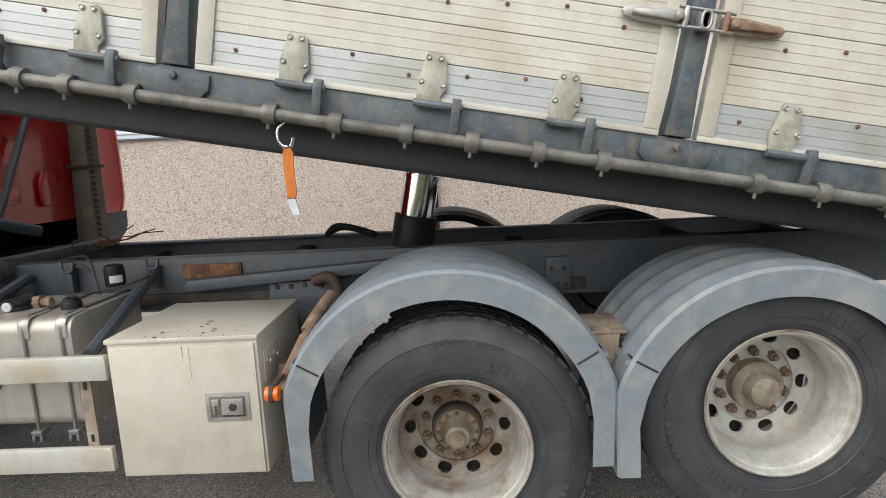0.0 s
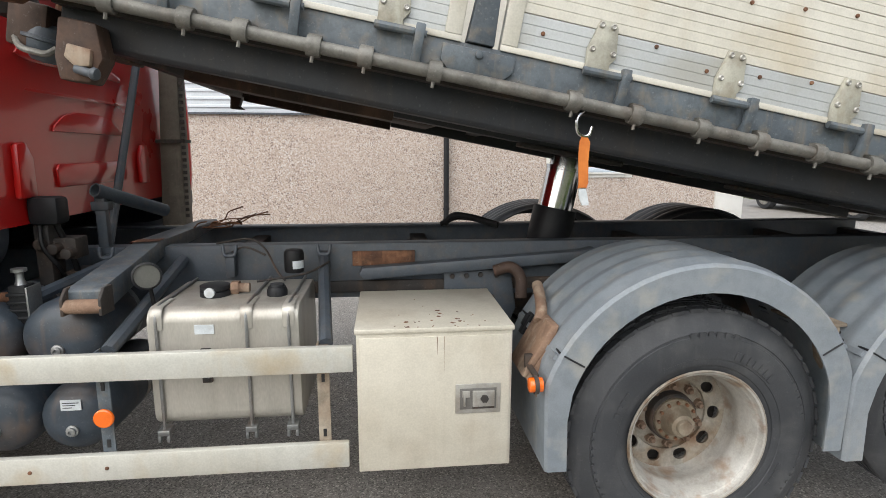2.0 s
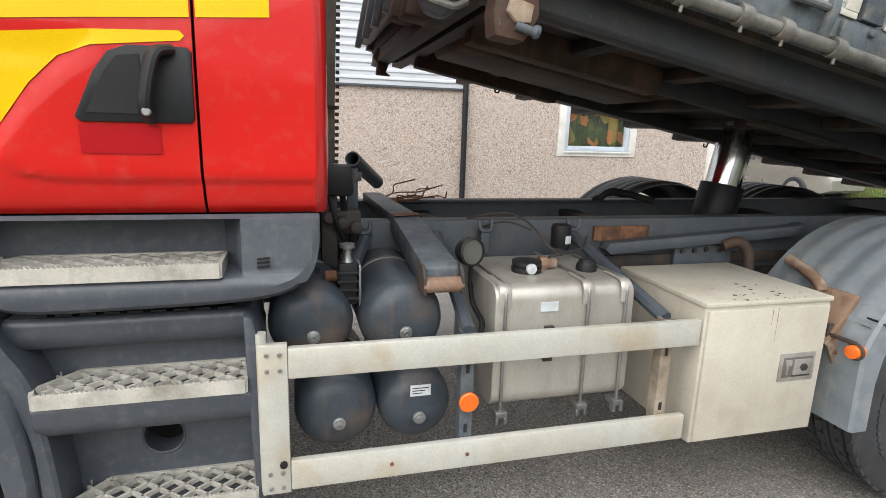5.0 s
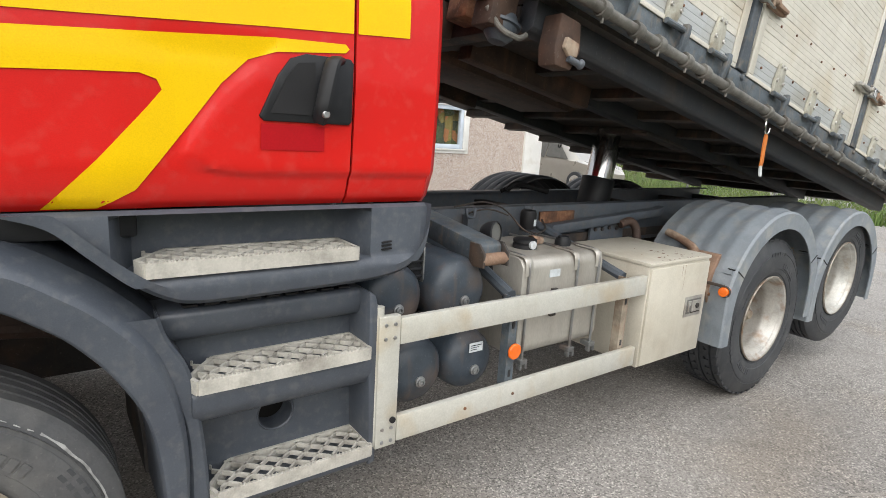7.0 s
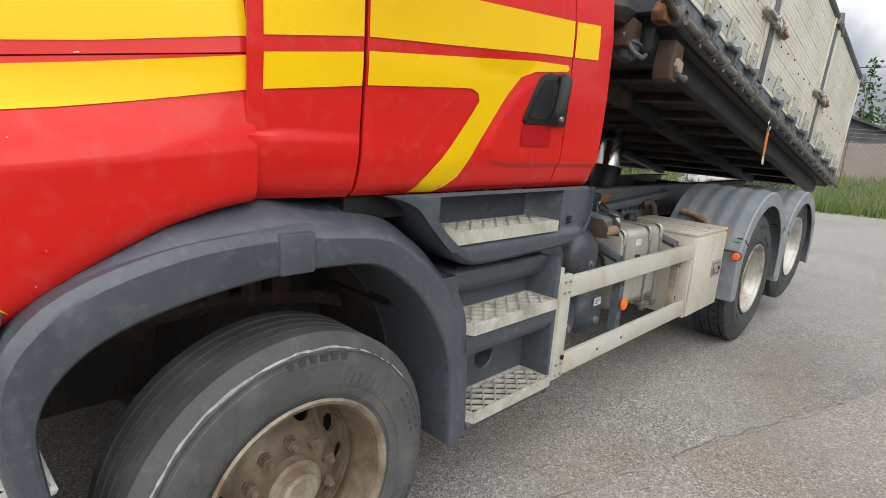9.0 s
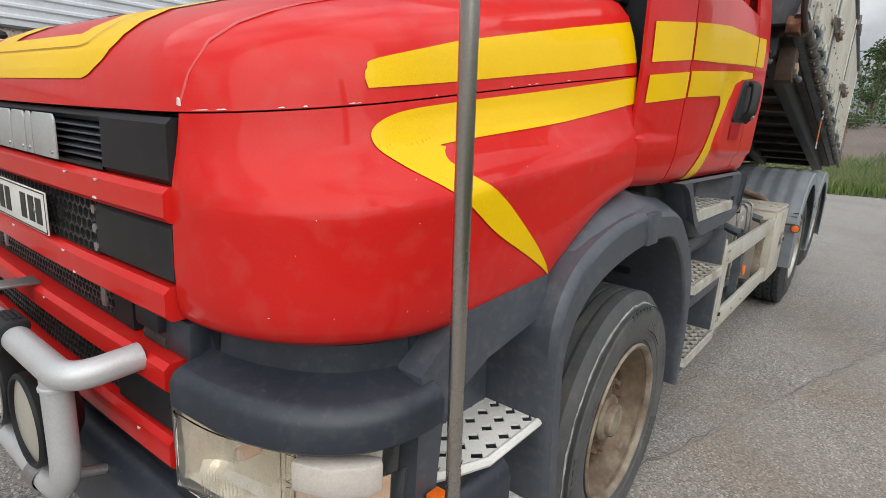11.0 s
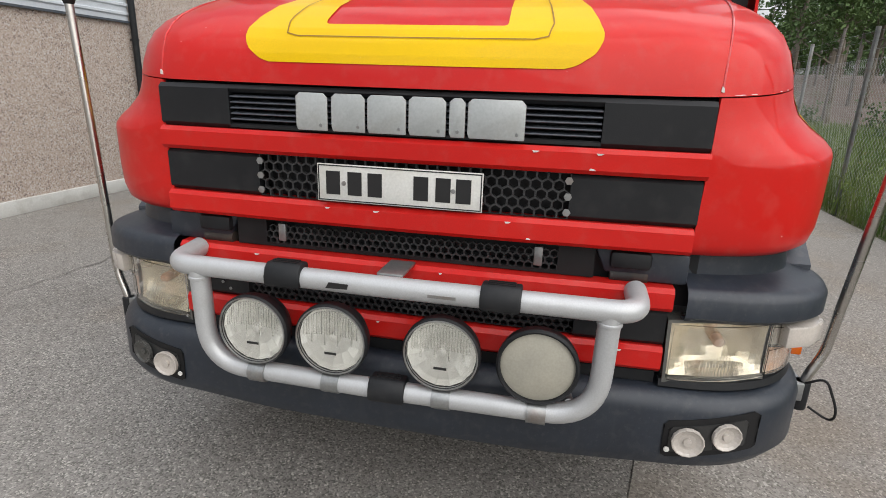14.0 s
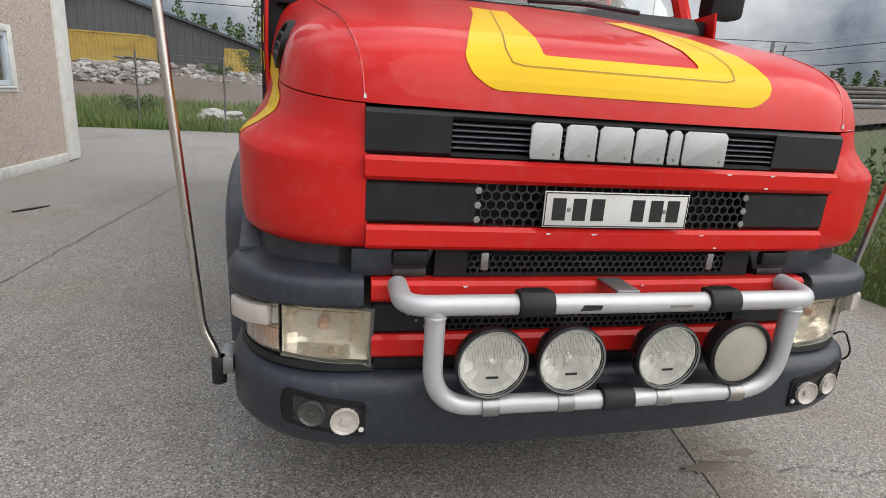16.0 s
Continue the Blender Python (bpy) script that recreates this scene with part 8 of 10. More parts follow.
box(bm, 2.165, 2.235, 0.0855, 0.0875, 0.705, 0.745)
part("tank_label", bm, M_PAPER, truck, "white type label with faint bars")
for k in range(3):
    bm = B()
    box(bm, 2.172, 2.228 - 0.012 * k, 0.0845, 0.0856, 0.732 - 0.009 * k, 0.735 - 0.009 * k)
    part("bar", bm, M_INK, truck)
# valve on a bracket over the air tanks
bm = B()
box(bm, 1.945, 2.005, 0.235, 0.30, 0.99, 1.135)
for k in range(4):
    box(bm, 1.938, 2.012, 0.228, 0.307, 1.005 + 0.03 * k, 1.018 + 0.03 * k)
valve = part("relay_valve", bm, M_BLACK, truck, "black air valve with a knob on top", bevel=0.004)
bm = B()
lathe(bm, [(0.02, 0), (0.014, 0.02), (0.014, 0.045), (0.026, 0.05), (0.026, 0.062), (0, 0.064)], (1.975, 0.265, 1.135), (0, 0, 1), 16)
part("knob", bm, M_STEEL, valve)
bm = B()
box(bm, 2.01, 2.018, 0.225, 0.31, 0.985, 1.13)
part("valve_plate", bm, M_STEEL, valve, bevel=0.002)
bm = B()
cyl(bm, (1.90, 0.27, 1.085), (1.945, 0.27, 1.085), 0.02, seg=12)
part("coupling", bm, M_RUST, valve)
bm = B()
tube(bm, smooth_path([(1.94, 0.23, 1.03), (1.90, 0.20, 1.03), (1.86, 0.25, 1.05), (1.88, 0.35, 1.09)], 0.03), 0.007, 8)
part("air_hose", bm, M_RUBBER, valve)
bm = B()
tube(bm, [(1.985, 0.31, 1.07), (2.10, 0.75, 1.13)], 0.026, 8)
part("valve_arm", bm, M_FRAME, truck)

# ---- swung arm and gauge ----
bm = B()
rows = []
for y, z, w, h in ((0.125, 1.105, 0.060, 0.055), (0.15, 1.115, 0.062, 0.06), (0.72, 1.195, 0.058, 0.05), (1.66, 1.19, 0.052, 0.03)):
    x = 2.272 - (y - 0.1) * 0.02
    rows.append([Vector((x - w, y, z - h)), Vector((x + w, y, z - h)), Vector((x + w, y, z + h * 0.6)), Vector((x - w, y, z + h * 0.6))])
loft(bm, rows, wrap=True)
bm.faces.new([v for v in bm.verts if v.index < 0][:0] or [bm.verts[:][i] for i in (0, 1, 2, 3)])
bm.faces.new([bm.verts[:][i] for i in (15, 14, 13, 12)])
arm = part("cross_arm", bm, M_BODYRAIL, truck, "scuffed grey cross arm with a rusty patch", bevel=0.006)
bm = B()
prism(bm, [(2.205, 0.66), (2.318, 0.68), (2.316, 0.76), (2.204, 0.74)], XY(1.2262), (0, 0, 0.001))
part("rust_band", bm, M_RUST, arm, "rusty patch across the arm")
bm = B()
cyl(bm, (2.203, 0.11, 1.085), (2.341, 0.11, 1.085), 0.026, seg=14)
part("arm_pin", bm, M_PALERUST, arm, "rusty pivot pin", bevel=0.003)
for x in (2.208, 2.336):
    bm = B()
    prism(bm, [(0.085, 1.055), (0.18, 1.05), (0.18, 1.15), (0.12, 1.15), (0.085, 1.115)], lambda a, b: Vector((x - 0.006, a, b)), (0.012, 0, 0))
    part("arm_cheek", bm, M_UNDER, arm, bevel=0.004)
bm = B()
lathe(bm, [(0, -0.07), (0.035, -0.065), (0.05, -0.04), (0.054, -0.01), (0.054, 0.0), (0.047, 0.004), (0.046, -0.002)], (2.425, 0.27, 1.155), (0.35, -1, 0.1), 28)
gauge = part("pressure_gauge", bm, M_BLACK, truck, "black pressure gauge with a pale dial")
bm = B()
lathe(bm, [(0.046, -0.003), (0, -0.003)], (2.425, 0.27, 1.155), (0.35, -1, 0.1), 28)
part("dial", bm, M_SMOKE, gauge, "smoky glass dial")
bm = B()
cyl(bm, (2.425, 0.29, 1.12), (2.43, 0.30, 1.03), 0.008, seg=8)
tube(bm, smooth_path([(2.43, 0.30, 1.03), (2.44, 0.30, 0.95), (2.46, 0.22, 0.90), (2.44, 0.20, 0.86)], 0.05), 0.010, 8)
part("hose", bm, M_RUBBER, gauge)

# ---- tool box ----
bm = B()
box(bm, 3.228, 3.800, 0.004, 0.545, 0.446, 0.985)
tb = part("tool_box", bm, M_BOX, truck, "cream steel tool box with a paddle latch", bevel=0.004)
bm = B()
box(bm, 3.222, 3.806, -0.004, 0.55, 0.985, 1.004)
part("lid", bm, M_BOX, tb, "dusty lid with rust flecks", bevel=0.004)
bm = B()
box(bm, 3.240, 3.790, -0.008, 0.004, 0.455, 0.972)
part("front_panel", bm, M_BOX, tb, bevel=0.003)
bm = B()
box(bm, 3.587, 3.756, -0.013, -0.008, 0.670, 0.786)
lock = part("latch_plate", bm, M_LATCH, tb, "steel paddle latch", bevel=0.003)
for x0, x1, z0, z1, y in ((3.603, 3.740, 0.687, 0.769, -0.0145), (3.612, 3.640, 0.735, 0.760, -0.020), (3.616, 3.624, 0.700, 0.745, -0.021), (3.650, 3.732, 0.698, 0.760, -0.021), (3.650, 3.732, 0.690, 0.697, -0.019)):
    bm = B()
    box(bm, x0, x1, y, -0.012, z0, z1)
    part("paddle", bm, M_UNDER if z1 - z0 < 0.02 else M_FOGGREY if y > -0.016 else M_LATCH, tb, bevel=0.002)
bm = B()
lathe(bm, [(0.016, 0), (0.015, 0.007), (0, 0.007)], (3.694, -0.021, 0.730), (0, -1, 0), 6)
part("lock_barrel", bm, M_UNDER, tb)
bm = B()
box(bm, 3.801, 3.806, 0.05, 0.22, 0.80, 0.92)
for k in range(4):
    cyl(bm, (3.806, 0.07 + 0.042 * k, 0.88 - 0.02 * (k % 2)), (3.812, 0.07 + 0.042 * k, 0.88 - 0.02 * (k % 2)), 0.009, seg=8)
part("side_hinge", bm, M_BOX, tb, bevel=0.002)
rng = random.Random(52)
for k in range(34):
    cx, cy = rng.gauss(3.55, 0.10), abs(rng.gauss(0.05, 0.12))
    if not 3.24 < cx < 3.78:
        continue
    e = rng.choice((0.002, 0.003, 0.004, 0.008))
    bm = B()
    prism(bm, [(cx + e * rng.uniform(0.5, 1.5) * math.cos(i * 0.9), cy + e * rng.uniform(0.5, 1.5) * math.sin(i * 0.9)) for i in range(7)], XY(1.004), (0, 0, 0.0008))
    part("rust_fleck", bm, M_RUST, tb)
# rust that has run down the front from the lid
for x, w, z0 in ((3.52, 0.0013, 0.90), (3.545, 0.001, 0.83)):
    bm = B()
    prism(bm, [(x - w, 0.971), (x + w, 0.971), (x + w * 0.4, z0), (x - w * 0.2, z0 + 0.01)], XZ(-0.0086), (0, 0.0004, 0))
    part("rust_run", bm, M_PALERUST, tb, "thin rust run")

# ---- rusty mudguard bracket, side lamp, exhaust elbow, links ----
bm = B()
tube(bm, smooth_path([(4.0, 0.40, 1.05), (3.985, 0.30, 1.03), (3.965, 0.20, 0.995), (3.945, 0.16, 0.96)], 0.05), 0.024, 12)
part("rusty_bracket_tube", bm, M_PALERUST, truck, "dusty mudguard support tube")
bm = B()
prism(bm, [(3.845, 0.79), (3.862, 0.78), (3.975, 0.945), (3.985, 0.985), (3.955, 0.985)], XZ(0.03), (0, 0.20, 0))
prism(bm, [(3.862, 0.78), (3.905, 0.70), (3.925, 0.70), (3.985, 0.90), (3.975, 0.945)], XZ(0.03), (0, 0.012, 0))
prism(bm, [(3.862, 0.78), (3.905, 0.70), (3.925, 0.70), (3.985, 0.90), (3.975, 0.945)], XZ(0.215), (0, 0.012, 0))
part("rusty_bracket", bm, M_PALERUST, truck, "rusty folded bracket at the mudguard", bevel=0.004)
for x, z in ((3.90, 0.755), (3.935, 0.82), (3.955, 0.88)):
    bm = B()
    lathe(bm, [(0.010, 0), (0.009, 0.008), (0, 0.009)], (x, 0.03, z), (0, -1, 0), 6)
    part("bolt", bm, M_RUST, truck)
bm = B()
box(bm, 5.04, 5.20, 0.06, 0.30, 0.93, 0.945)
prism(bm, [(5.05, 0.93), (5.17, 0.93), (5.16, 0.80), (5.12, 0.74), (5.08, 0.80)], XZ(0.06), (0, 0.02, 0))
part("rusty_bracket", bm, M_BEIGE, truck, "dusty beige bracket between the mudguards", bevel=0.004)
bm = B()
cyl(bm, (3.845, -0.075, 0.80), (3.895, -0.075, 0.80), 0.027, seg=20)
sl = part("side_lamp", bm, M_ORANGE, truck, "orange side marker lamp", bevel=0.004)
bm = B()
lathe(bm, [(0.03, -0.008), (0.034, -0.008), (0.034, 0.008), (0.03, 0.008)], (3.87, -0.075, 0.80), (1, 0, 0), 20)
box(bm, 3.865, 3.885, -0.065, 0.06, 0.82, 0.835)
box(bm, 3.86, 3.89, 0.04, 0.06, 0.80, 0.87)
part("lamp_arm", bm, M_UNDER, sl, bevel=0.003)
bm = B()
tube(bm, smooth_path([(3.86, 0.66, 1.06), (3.94, 0.64, 1.09), (3.985, 0.62, 1.04), (3.98, 0.60, 0.94)], 0.05), 0.028, 12)
part("elbow_pipe", bm, M_BROWN, truck, "rusty elbow pipe")
bm = B()
prism(bm, [(3.62, 1.05), (3.95, 1.06), (3.98, 0.86), (3.90, 0.68), (3.78, 0.68), (3.70, 0.84), (3.62, 0.86)], XZ(0.70), (0, 0.02, 0))
sp = part("spring_hanger", bm, M_FRAME, truck, "dark spring hanger plate with bolts", bevel=0.006)
for x, z in ((3.66, 1.03), (3.73, 1.03), (3.80, 1.035), (3.88, 1.03), (3.70, 0.95), (3.70, 0.90), (3.86, 0.92)):
    bm = B()
    lathe(bm, [(0.014, 0), (0.012, 0.012), (0, 0.013)], (x, 0.70, z), (0, -1, 0), 6)
    part("bolt", bm, M_UNDER, sp)
bm = B()
box(bm, 5.0, 5.12, 0.715, 0.744, 0.96, 1.12)
fp = part("frame_plate", bm, M_FRAME, truck, bevel=0.004)
for x, z in ((5.02, 0.98), (5.06, 0.98), (5.10, 0.98), (5.03, 1.06), (5.09, 1.06)):
    bm = B()
    lathe(bm, [(0.012, 0), (0.010, 0.010), (0, 0.011)], (x, 0.715, z), (0, -1, 0), 6)
    part("bolt", bm, M_UNDER, fp)
# frame brackets with hooks
for x in (2.08, 2.62, 3.05):
    bm = B()
    box(bm, x - 0.02, x + 0.02, 0.69, 0.744, 1.05, 1.16)
    tube(bm, smooth_path([(x - 0.03, 0.70, 1.20), (x - 0.025, 0.69, 1.15), (x + 0.025, 0.69, 1.15), (x + 0.03, 0.70, 1.20)], 0.02), 0.009, 8)
    part("frame_hook", bm, M_FRAME, truck, bevel=0.003)

# ---- behind the cab ----
bm = B()
rows = []
for z, x, w in ((1.15, 1.965, 0.075), (1.75, 1.985, 0.062), (2.6, 2.02, 0.05)):
    rows.append([Vector((x - w, 1.84, z)), Vector((x + w, 1.84, z)), Vector((x + w, 1.98, z)), Vector((x - w, 1.98, z))])
loft(bm, rows, wrap=True)
col = part("exhaust_column", bm, M_COLUMN, truck, "grey-brown exhaust column with a perforated edge", bevel=0.01)
for k in range(34):
    bm = B()
    z = 1.2 + k * 0.04
    x = lerp(1.965, 2.02, (z - 1.15) / 1.45) + lerp(0.075, 0.05, (z - 1.15) / 1.45)
    box(bm, x - 0.002, x + 0.02, 1.85, 1.86, z, z + 0.022)
    part("shield_tooth", bm, M_UNDER, col)
bm = B()
box(bm, 1.90, 2.06, 1.82, 2.0, 1.68, 1.70)
part("column_clamp", bm, M_UNDER, col)
bm = B()
tube(bm, [(1.968, 0.93, 1.10), (1.955, 1.18, 1.50), (1.93, 1.75, 2.45)], 0.021, 10)
part("stay_tube", bm, M_FRAME, truck, "dark grey stay tube behind the cab")
bm = B()
box(bm, 2.02, 2.065, 0.76, 0.80, 1.12, 1.43)
box(bm, 2.005, 2.08, 0.755, 0.81, 1.36, 1.40)
part("stay_post", bm, M_FRAME, truck, bevel=0.004)
bm = B()
lathe(bm, [(0.032, 0), (0.032, 0.42), (0.026, 0.42), (0.026, 0)], (2.04, 0.74, 1.455), (0.42, 1, -0.36), 16, close=True)
part("open_pipe", bm, M_FRAME, truck, "short open steel pipe")
bm = B()
box(bm, 1.90, 2.02, 0.47, 0.57, 1.33, 1.445)
lm = part("work_lamp", bm, M_BLACK, truck, "black work lamp behind the cab", bevel=0.02)
bm = B()
tube(bm, smooth_path([(1.98, 0.52, 1.34), (1.99, 0.55, 1.26), (2.02, 0.56, 1.16), (2.0, 0.62, 1.05)], 0.04), 0.012, 8)
tube(bm, smooth_path([(1.93, 0.50, 1.34), (1.95, 0.46, 1.24), (1.99, 0.50, 1.15), (1.96, 0.58, 1.08)], 0.04), 0.009, 8)
part("lamp_cable", bm, M_RUBBER, lm)
bm = B()
for k in range(3):
    cyl(bm, (1.93 + 0.05 * k, 0.47, 1.25 - 0.02 * k), (1.93 + 0.05 * k, 0.53, 1.25 - 0.02 * k), 0.024, seg=10)
box(bm, 1.90, 1.96, 0.50, 0.60, 1.04, 1.33)
box(bm, 1.96, 2.05, 0.52, 0.62, 1.18, 1.27)
box(bm, 1.97, 2.03, 0.56, 0.70, 1.02, 1.12)
part("cab_latch", bm, M_UNDER, truck, "grimy cab latch", bevel=0.008)
rng = random.Random(5)
for k in range(9):
    p = Vector((2.22 + rng.uniform(-0.05, 0.1), 1.45 + rng.uniform(-0.1, 0.1), 1.19))
    pts = [p]
    for j in range(4):
        p = p + Vector((rng.uniform(-0.02, 0.14), rng.uniform(-0.1, 0.1), rng.uniform(-0.02, 0.045)))
        pts.append(p)
    bm = B()
    tube(bm, smooth_path(pts, 0.05, 4), 0.004, 6)
    part("loose_wire", bm, M_RUST, truck, "loose rusty wire")
bm = B()
tube(bm, smooth_path([(3.72, 1.62, 1.17), (3.78, 1.60, 1.23), (3.90, 1.58, 1.21), (4.05, 1.50, 1.17)], 0.05), 0.022, 10)
tube(bm, smooth_path([(3.70, 1.66, 1.16), (3.80, 1.64, 1.21), (3.98, 1.60, 1.19)], 0.05), 0.016, 8)
part("hydraulic_hose", bm, M_RUBBER, truck, "black hydraulic hose")
# hanging strap with its hook, and underbody fittings
hook = BODY @ Vector((-1.98, -0.01, -0.02))
bm = B()
tube(bm, smooth_path([hook + Vector((0.0, 0, 0.01)), hook + Vector((-0.035, -0.01, -0.02)), hook + Vector((-0.03, -0.01, -0.075)), hook + Vector((0.01, -0.01, -0.085)), hook + Vector((0.02, -0.01, -0.05))], 0.02), 0.006, 8)
hk = part("strap_hook", bm, M_CHROME, truck, "shiny snap hook with an orange strap")
bm = B()
s0 = hook + Vector((-0.005, -0.01, -0.08))
rows = []
for k, (dx, dz, w) in enumerate(((0, 0, 0.008), (0.002, -0.02, 0.018), (0.0, -0.08, 0.017), (0.004, -0.155, 0.016), (0.0, -0.175, 0.014))):
    rows.append([s0 + Vector((dx - w, -0.003, dz)), s0 + Vector((dx + w, -0.003, dz)), s0 + Vector((dx + w, 0.004, dz)), s0 + Vector((dx - w, 0.004, dz))])
loft(bm, rows, wrap=True)
part("strap", bm, M_STRAP, hk, "orange webbing strap")
bm = B()
rows = []
for dx, dz, w in ((0.0, -0.172, 0.012), (0.006, -0.205, 0.015), (0.014, -0.232, 0.012)):
    rows.append([s0 + Vector((dx - w, -0.003, dz)), s0 + Vector((dx + w, -0.003, dz)), s0 + Vector((dx + w, 0.004, dz)), s0 + Vector((dx - w, 0.004, dz))])
loft(bm, rows, wrap=True)
part("frayed_end", bm, M_PAPER, hk, "pale frayed end")
bm = B()
box(bm, U0 - 0.16, U0 - 0.04, 0.15, 0.26, -0.16, -0.02)
cyl(bm, (U0 - 0.06, 0.20, -0.12), (U0 + 0.06, 0.20, -0.12), 0.025, seg=12)
bpart("catch", bm, M_BROWN, "rusty body catch", 0.01)
bm = B()
lathe(bm, [(0, -0.06), (0.05, -0.05), (0.085, -0.01), (0.09, 0.0), (0.085, 0.012), (0.06, 0.05), (0, 0.06)], (U0 - 0.2, 0.22, -0.02), (0, 0, 1), 24)
bpart("brake_chamber", bm, M_UNDER, "rusty round chamber")
bm = B()
tube(bm, smooth_path([(U0 - 0.24, 0.0, 0.30), (U0 - 0.27, -0.01, 0.12), (U0 - 0.20, -0.01, 0.02), (U0 - 0.08, -0.02, -0.02)], 0.05), 0.016, 8)
bpart("crank_lever", bm, M_BROWN, "rusty crank lever")


# ---- the yard's surroundings ----
def rise(x, y):
    """Height of the land beyond the fence."""
    d = max(0.0, x - 19.0)
    z = bend(d, [(0, 0.0), (3, 0.2), (6, 0.5), (9, 0.95), (11, 1.25), (14, 1.75), (18, 2.2), (24, 2.35), (40, 2.7), (80, 3.2), (400, 3.5)])
    z += 0.55 * min(1.0, max(0.0, (4 - y) / 6)) * bend(d, [(6, 0.0), (15, 1.0), (30, 1.0), (50, 0.0)])
    e = max(0.0, -y - 5.0)
    z = max(z, bend(e, [(0, 0.0), (6, 0.3), (25, 2.5), (30, 2.9), (45, 3.1), (60, 3.4), (300, 3.6)]))
    return z + 0.12 * min(1.0, d / 4 + e / 8) * noise.noise(Vector((x * 0.35, y * 0.35, 0)))


for v in ground.data.vertices:
    x, y = v.co.x + ground.location.x, v.co.y + ground.location.y
    v.co.z = rise(x, y) - (0.3 if 18 < x < 120 and abs(y) < 70 else 0.01) if (x > 18 or y < -5) else -0.03
bm = B()
xs = [18.6, 19.2, 19.8, 20.4, 21, 22, 23, 24, 25, 26, 27, 28, 29, 30, 31, 32, 34, 36, 39, 43, 48, 54, 62, 75, 95, 120]
ys = [-70, -55, -42, -32, -25, -20, -16, -13, -10, -8, -6, -4, -2, 0, 2, 4, 6, 8, 10, 12, 14, 17, 20, 25, 32, 42, 55, 70]
loft(bm, [[Vector((x, y, rise(x, y) + 0.02)) for y in ys] for x in xs])
tagged(part("bank", bm, M_BANK), "brown heathery bank behind the fence", "bank", kind="structure")


def blades(name, label, count, spots, h0, h1, material, seed):
    """Grass as many thin blades in one mesh."""
    r = random.Random(seed)
    vs, fs = [], []
    for _ in range(count):
        x, y = spots(r)
        z = rise(x, y) - 0.02
        h = r.uniform(h0, h1)
        a = r.uniform(0, 2 * math.pi)
        w = r.uniform(0.003, 0.008) * (1.0 if x < 8 else 4.0)
        lx, ly = r.uniform(-0.4, 0.4) * h, r.uniform(-0.4, 0.4) * h
        i = len(vs)
        vs += [(x - w * math.cos(a), y - w * math.sin(a), z), (x + w * math.cos(a), y + w * math.sin(a), z), (x + lx * 0.4 + w * 0.7 * math.cos(a), y + ly * 0.4 + w * 0.7 * math.sin(a), z + h * 0.6), (x + lx * 0.4 - w * 0.7 * math.cos(a), y + ly * 0.4 - w * 0.7 * math.sin(a), z + h * 0.6), (x + lx, y + ly, z + h)]
        fs += [(i, i + 1, i + 2, i + 3), (i + 3, i + 2, i + 4)]
    me = bpy.data.meshes.new(name)
    me.from_pydata(vs, [], fs)
    me.materials.append(material)
    return tagged(new(name, me), label, "grass", kind="stuff")


blades("grass", "tall green grass behind the far fence", 30000, lambda r: (lambda y: (bend(y, [(-9, 20.6), (-3.9, 20.3), (0.3, 18.2), (2, 17.4), (6, 16.9), (9.6, 16.4), (12, 16.1), (20, 16.0)]) + 8.5 * r.random() ** 1.3, y))(r.uniform(-9, 20)), 0.15, 0.5, M_GRASS, 3)
blades("grass", "tall green weeds along the near fence", 16000, lambda r: ((lambda x: (x, -2.82 - 0.115 * max(0, x - 6) - 4.5 * r.random() ** 1.6))(r.uniform(-4, 17))), 0.2, 0.9, M_GRASS, 4)


def fence(name, label, pts, height, gap, thick, post_step):
    """Chain-link fence: posts, top wire and crossed wires."""
    f = thing(name, (pts[0][0], pts[0][1], 0), label, "fence")
    vs, fs = [], []

    def wire(a, b):
        d = (b - a).normalized()
        u, v = frame_of(d)
        i = len(vs)
        for p in (a, b):
            for k in range(3):
                vs.append(tuple(p + (u * math.cos(2.094 * k) + v * math.sin(2.094 * k)) * thick))
        for k in range(3):
            j = (k + 1) % 3
            fs.append((i + k, i + j, i + 3 + j, i + 3 + k))
    first = None
    for (x0, y0), (x1, y1) in zip(pts, pts[1:]):
        a, b = Vector((x0, y0, 0)), Vector((x1, y1, 0))
        L = (b - a).length
        d = (b - a) / L
        s = -height
        while s < L:
            for up in (1, -1):
                s0, s1 = (s, s + height) if up > 0 else (s + height, s)
                c0, c1 = max(0.0, s), min(L, s + height)
                if c1 <= c0:
                    continue
                w0, w1 = (0.05 + height * (q - s0) / (s1 - s0) for q in (c0, c1))
                wire(a + d * c0 + Vector((0, 0, w0)), a + d * c1 + Vector((0, 0, w1)))
            s += gap
        for lift in (0.05, 0.17, 0.28, 0.39):
            wire(a + Vector((0, 0, lift + height)), b + Vector((0, 0, lift + height)))
        n = max(1, int(L / post_step))
        for k in range(n + 1):
            p = a + d * (L * k / n)
            if first is None:
                bm = B()
                cyl(bm, p + Vector((0, 0, -0.1)), p + Vector((0, 0, height + 0.44)), 0.03, seg=10)
                first, p0 = part("post", bm, M_STEEL, f, "galvanised fence post"), p
            else:
                again(first, p - p0, f)
    me = bpy.data.meshes.new("mesh_wire")
    me.from_pydata([tuple(Vector(v) - Vector((pts[0][0], pts[0][1], 0))) for v in vs], [], fs)
    me.materials.append(M_WIRE)
    o = new("mesh_wire", me)
    o.parent = f
    o["kind"] = "stuff"
    return f


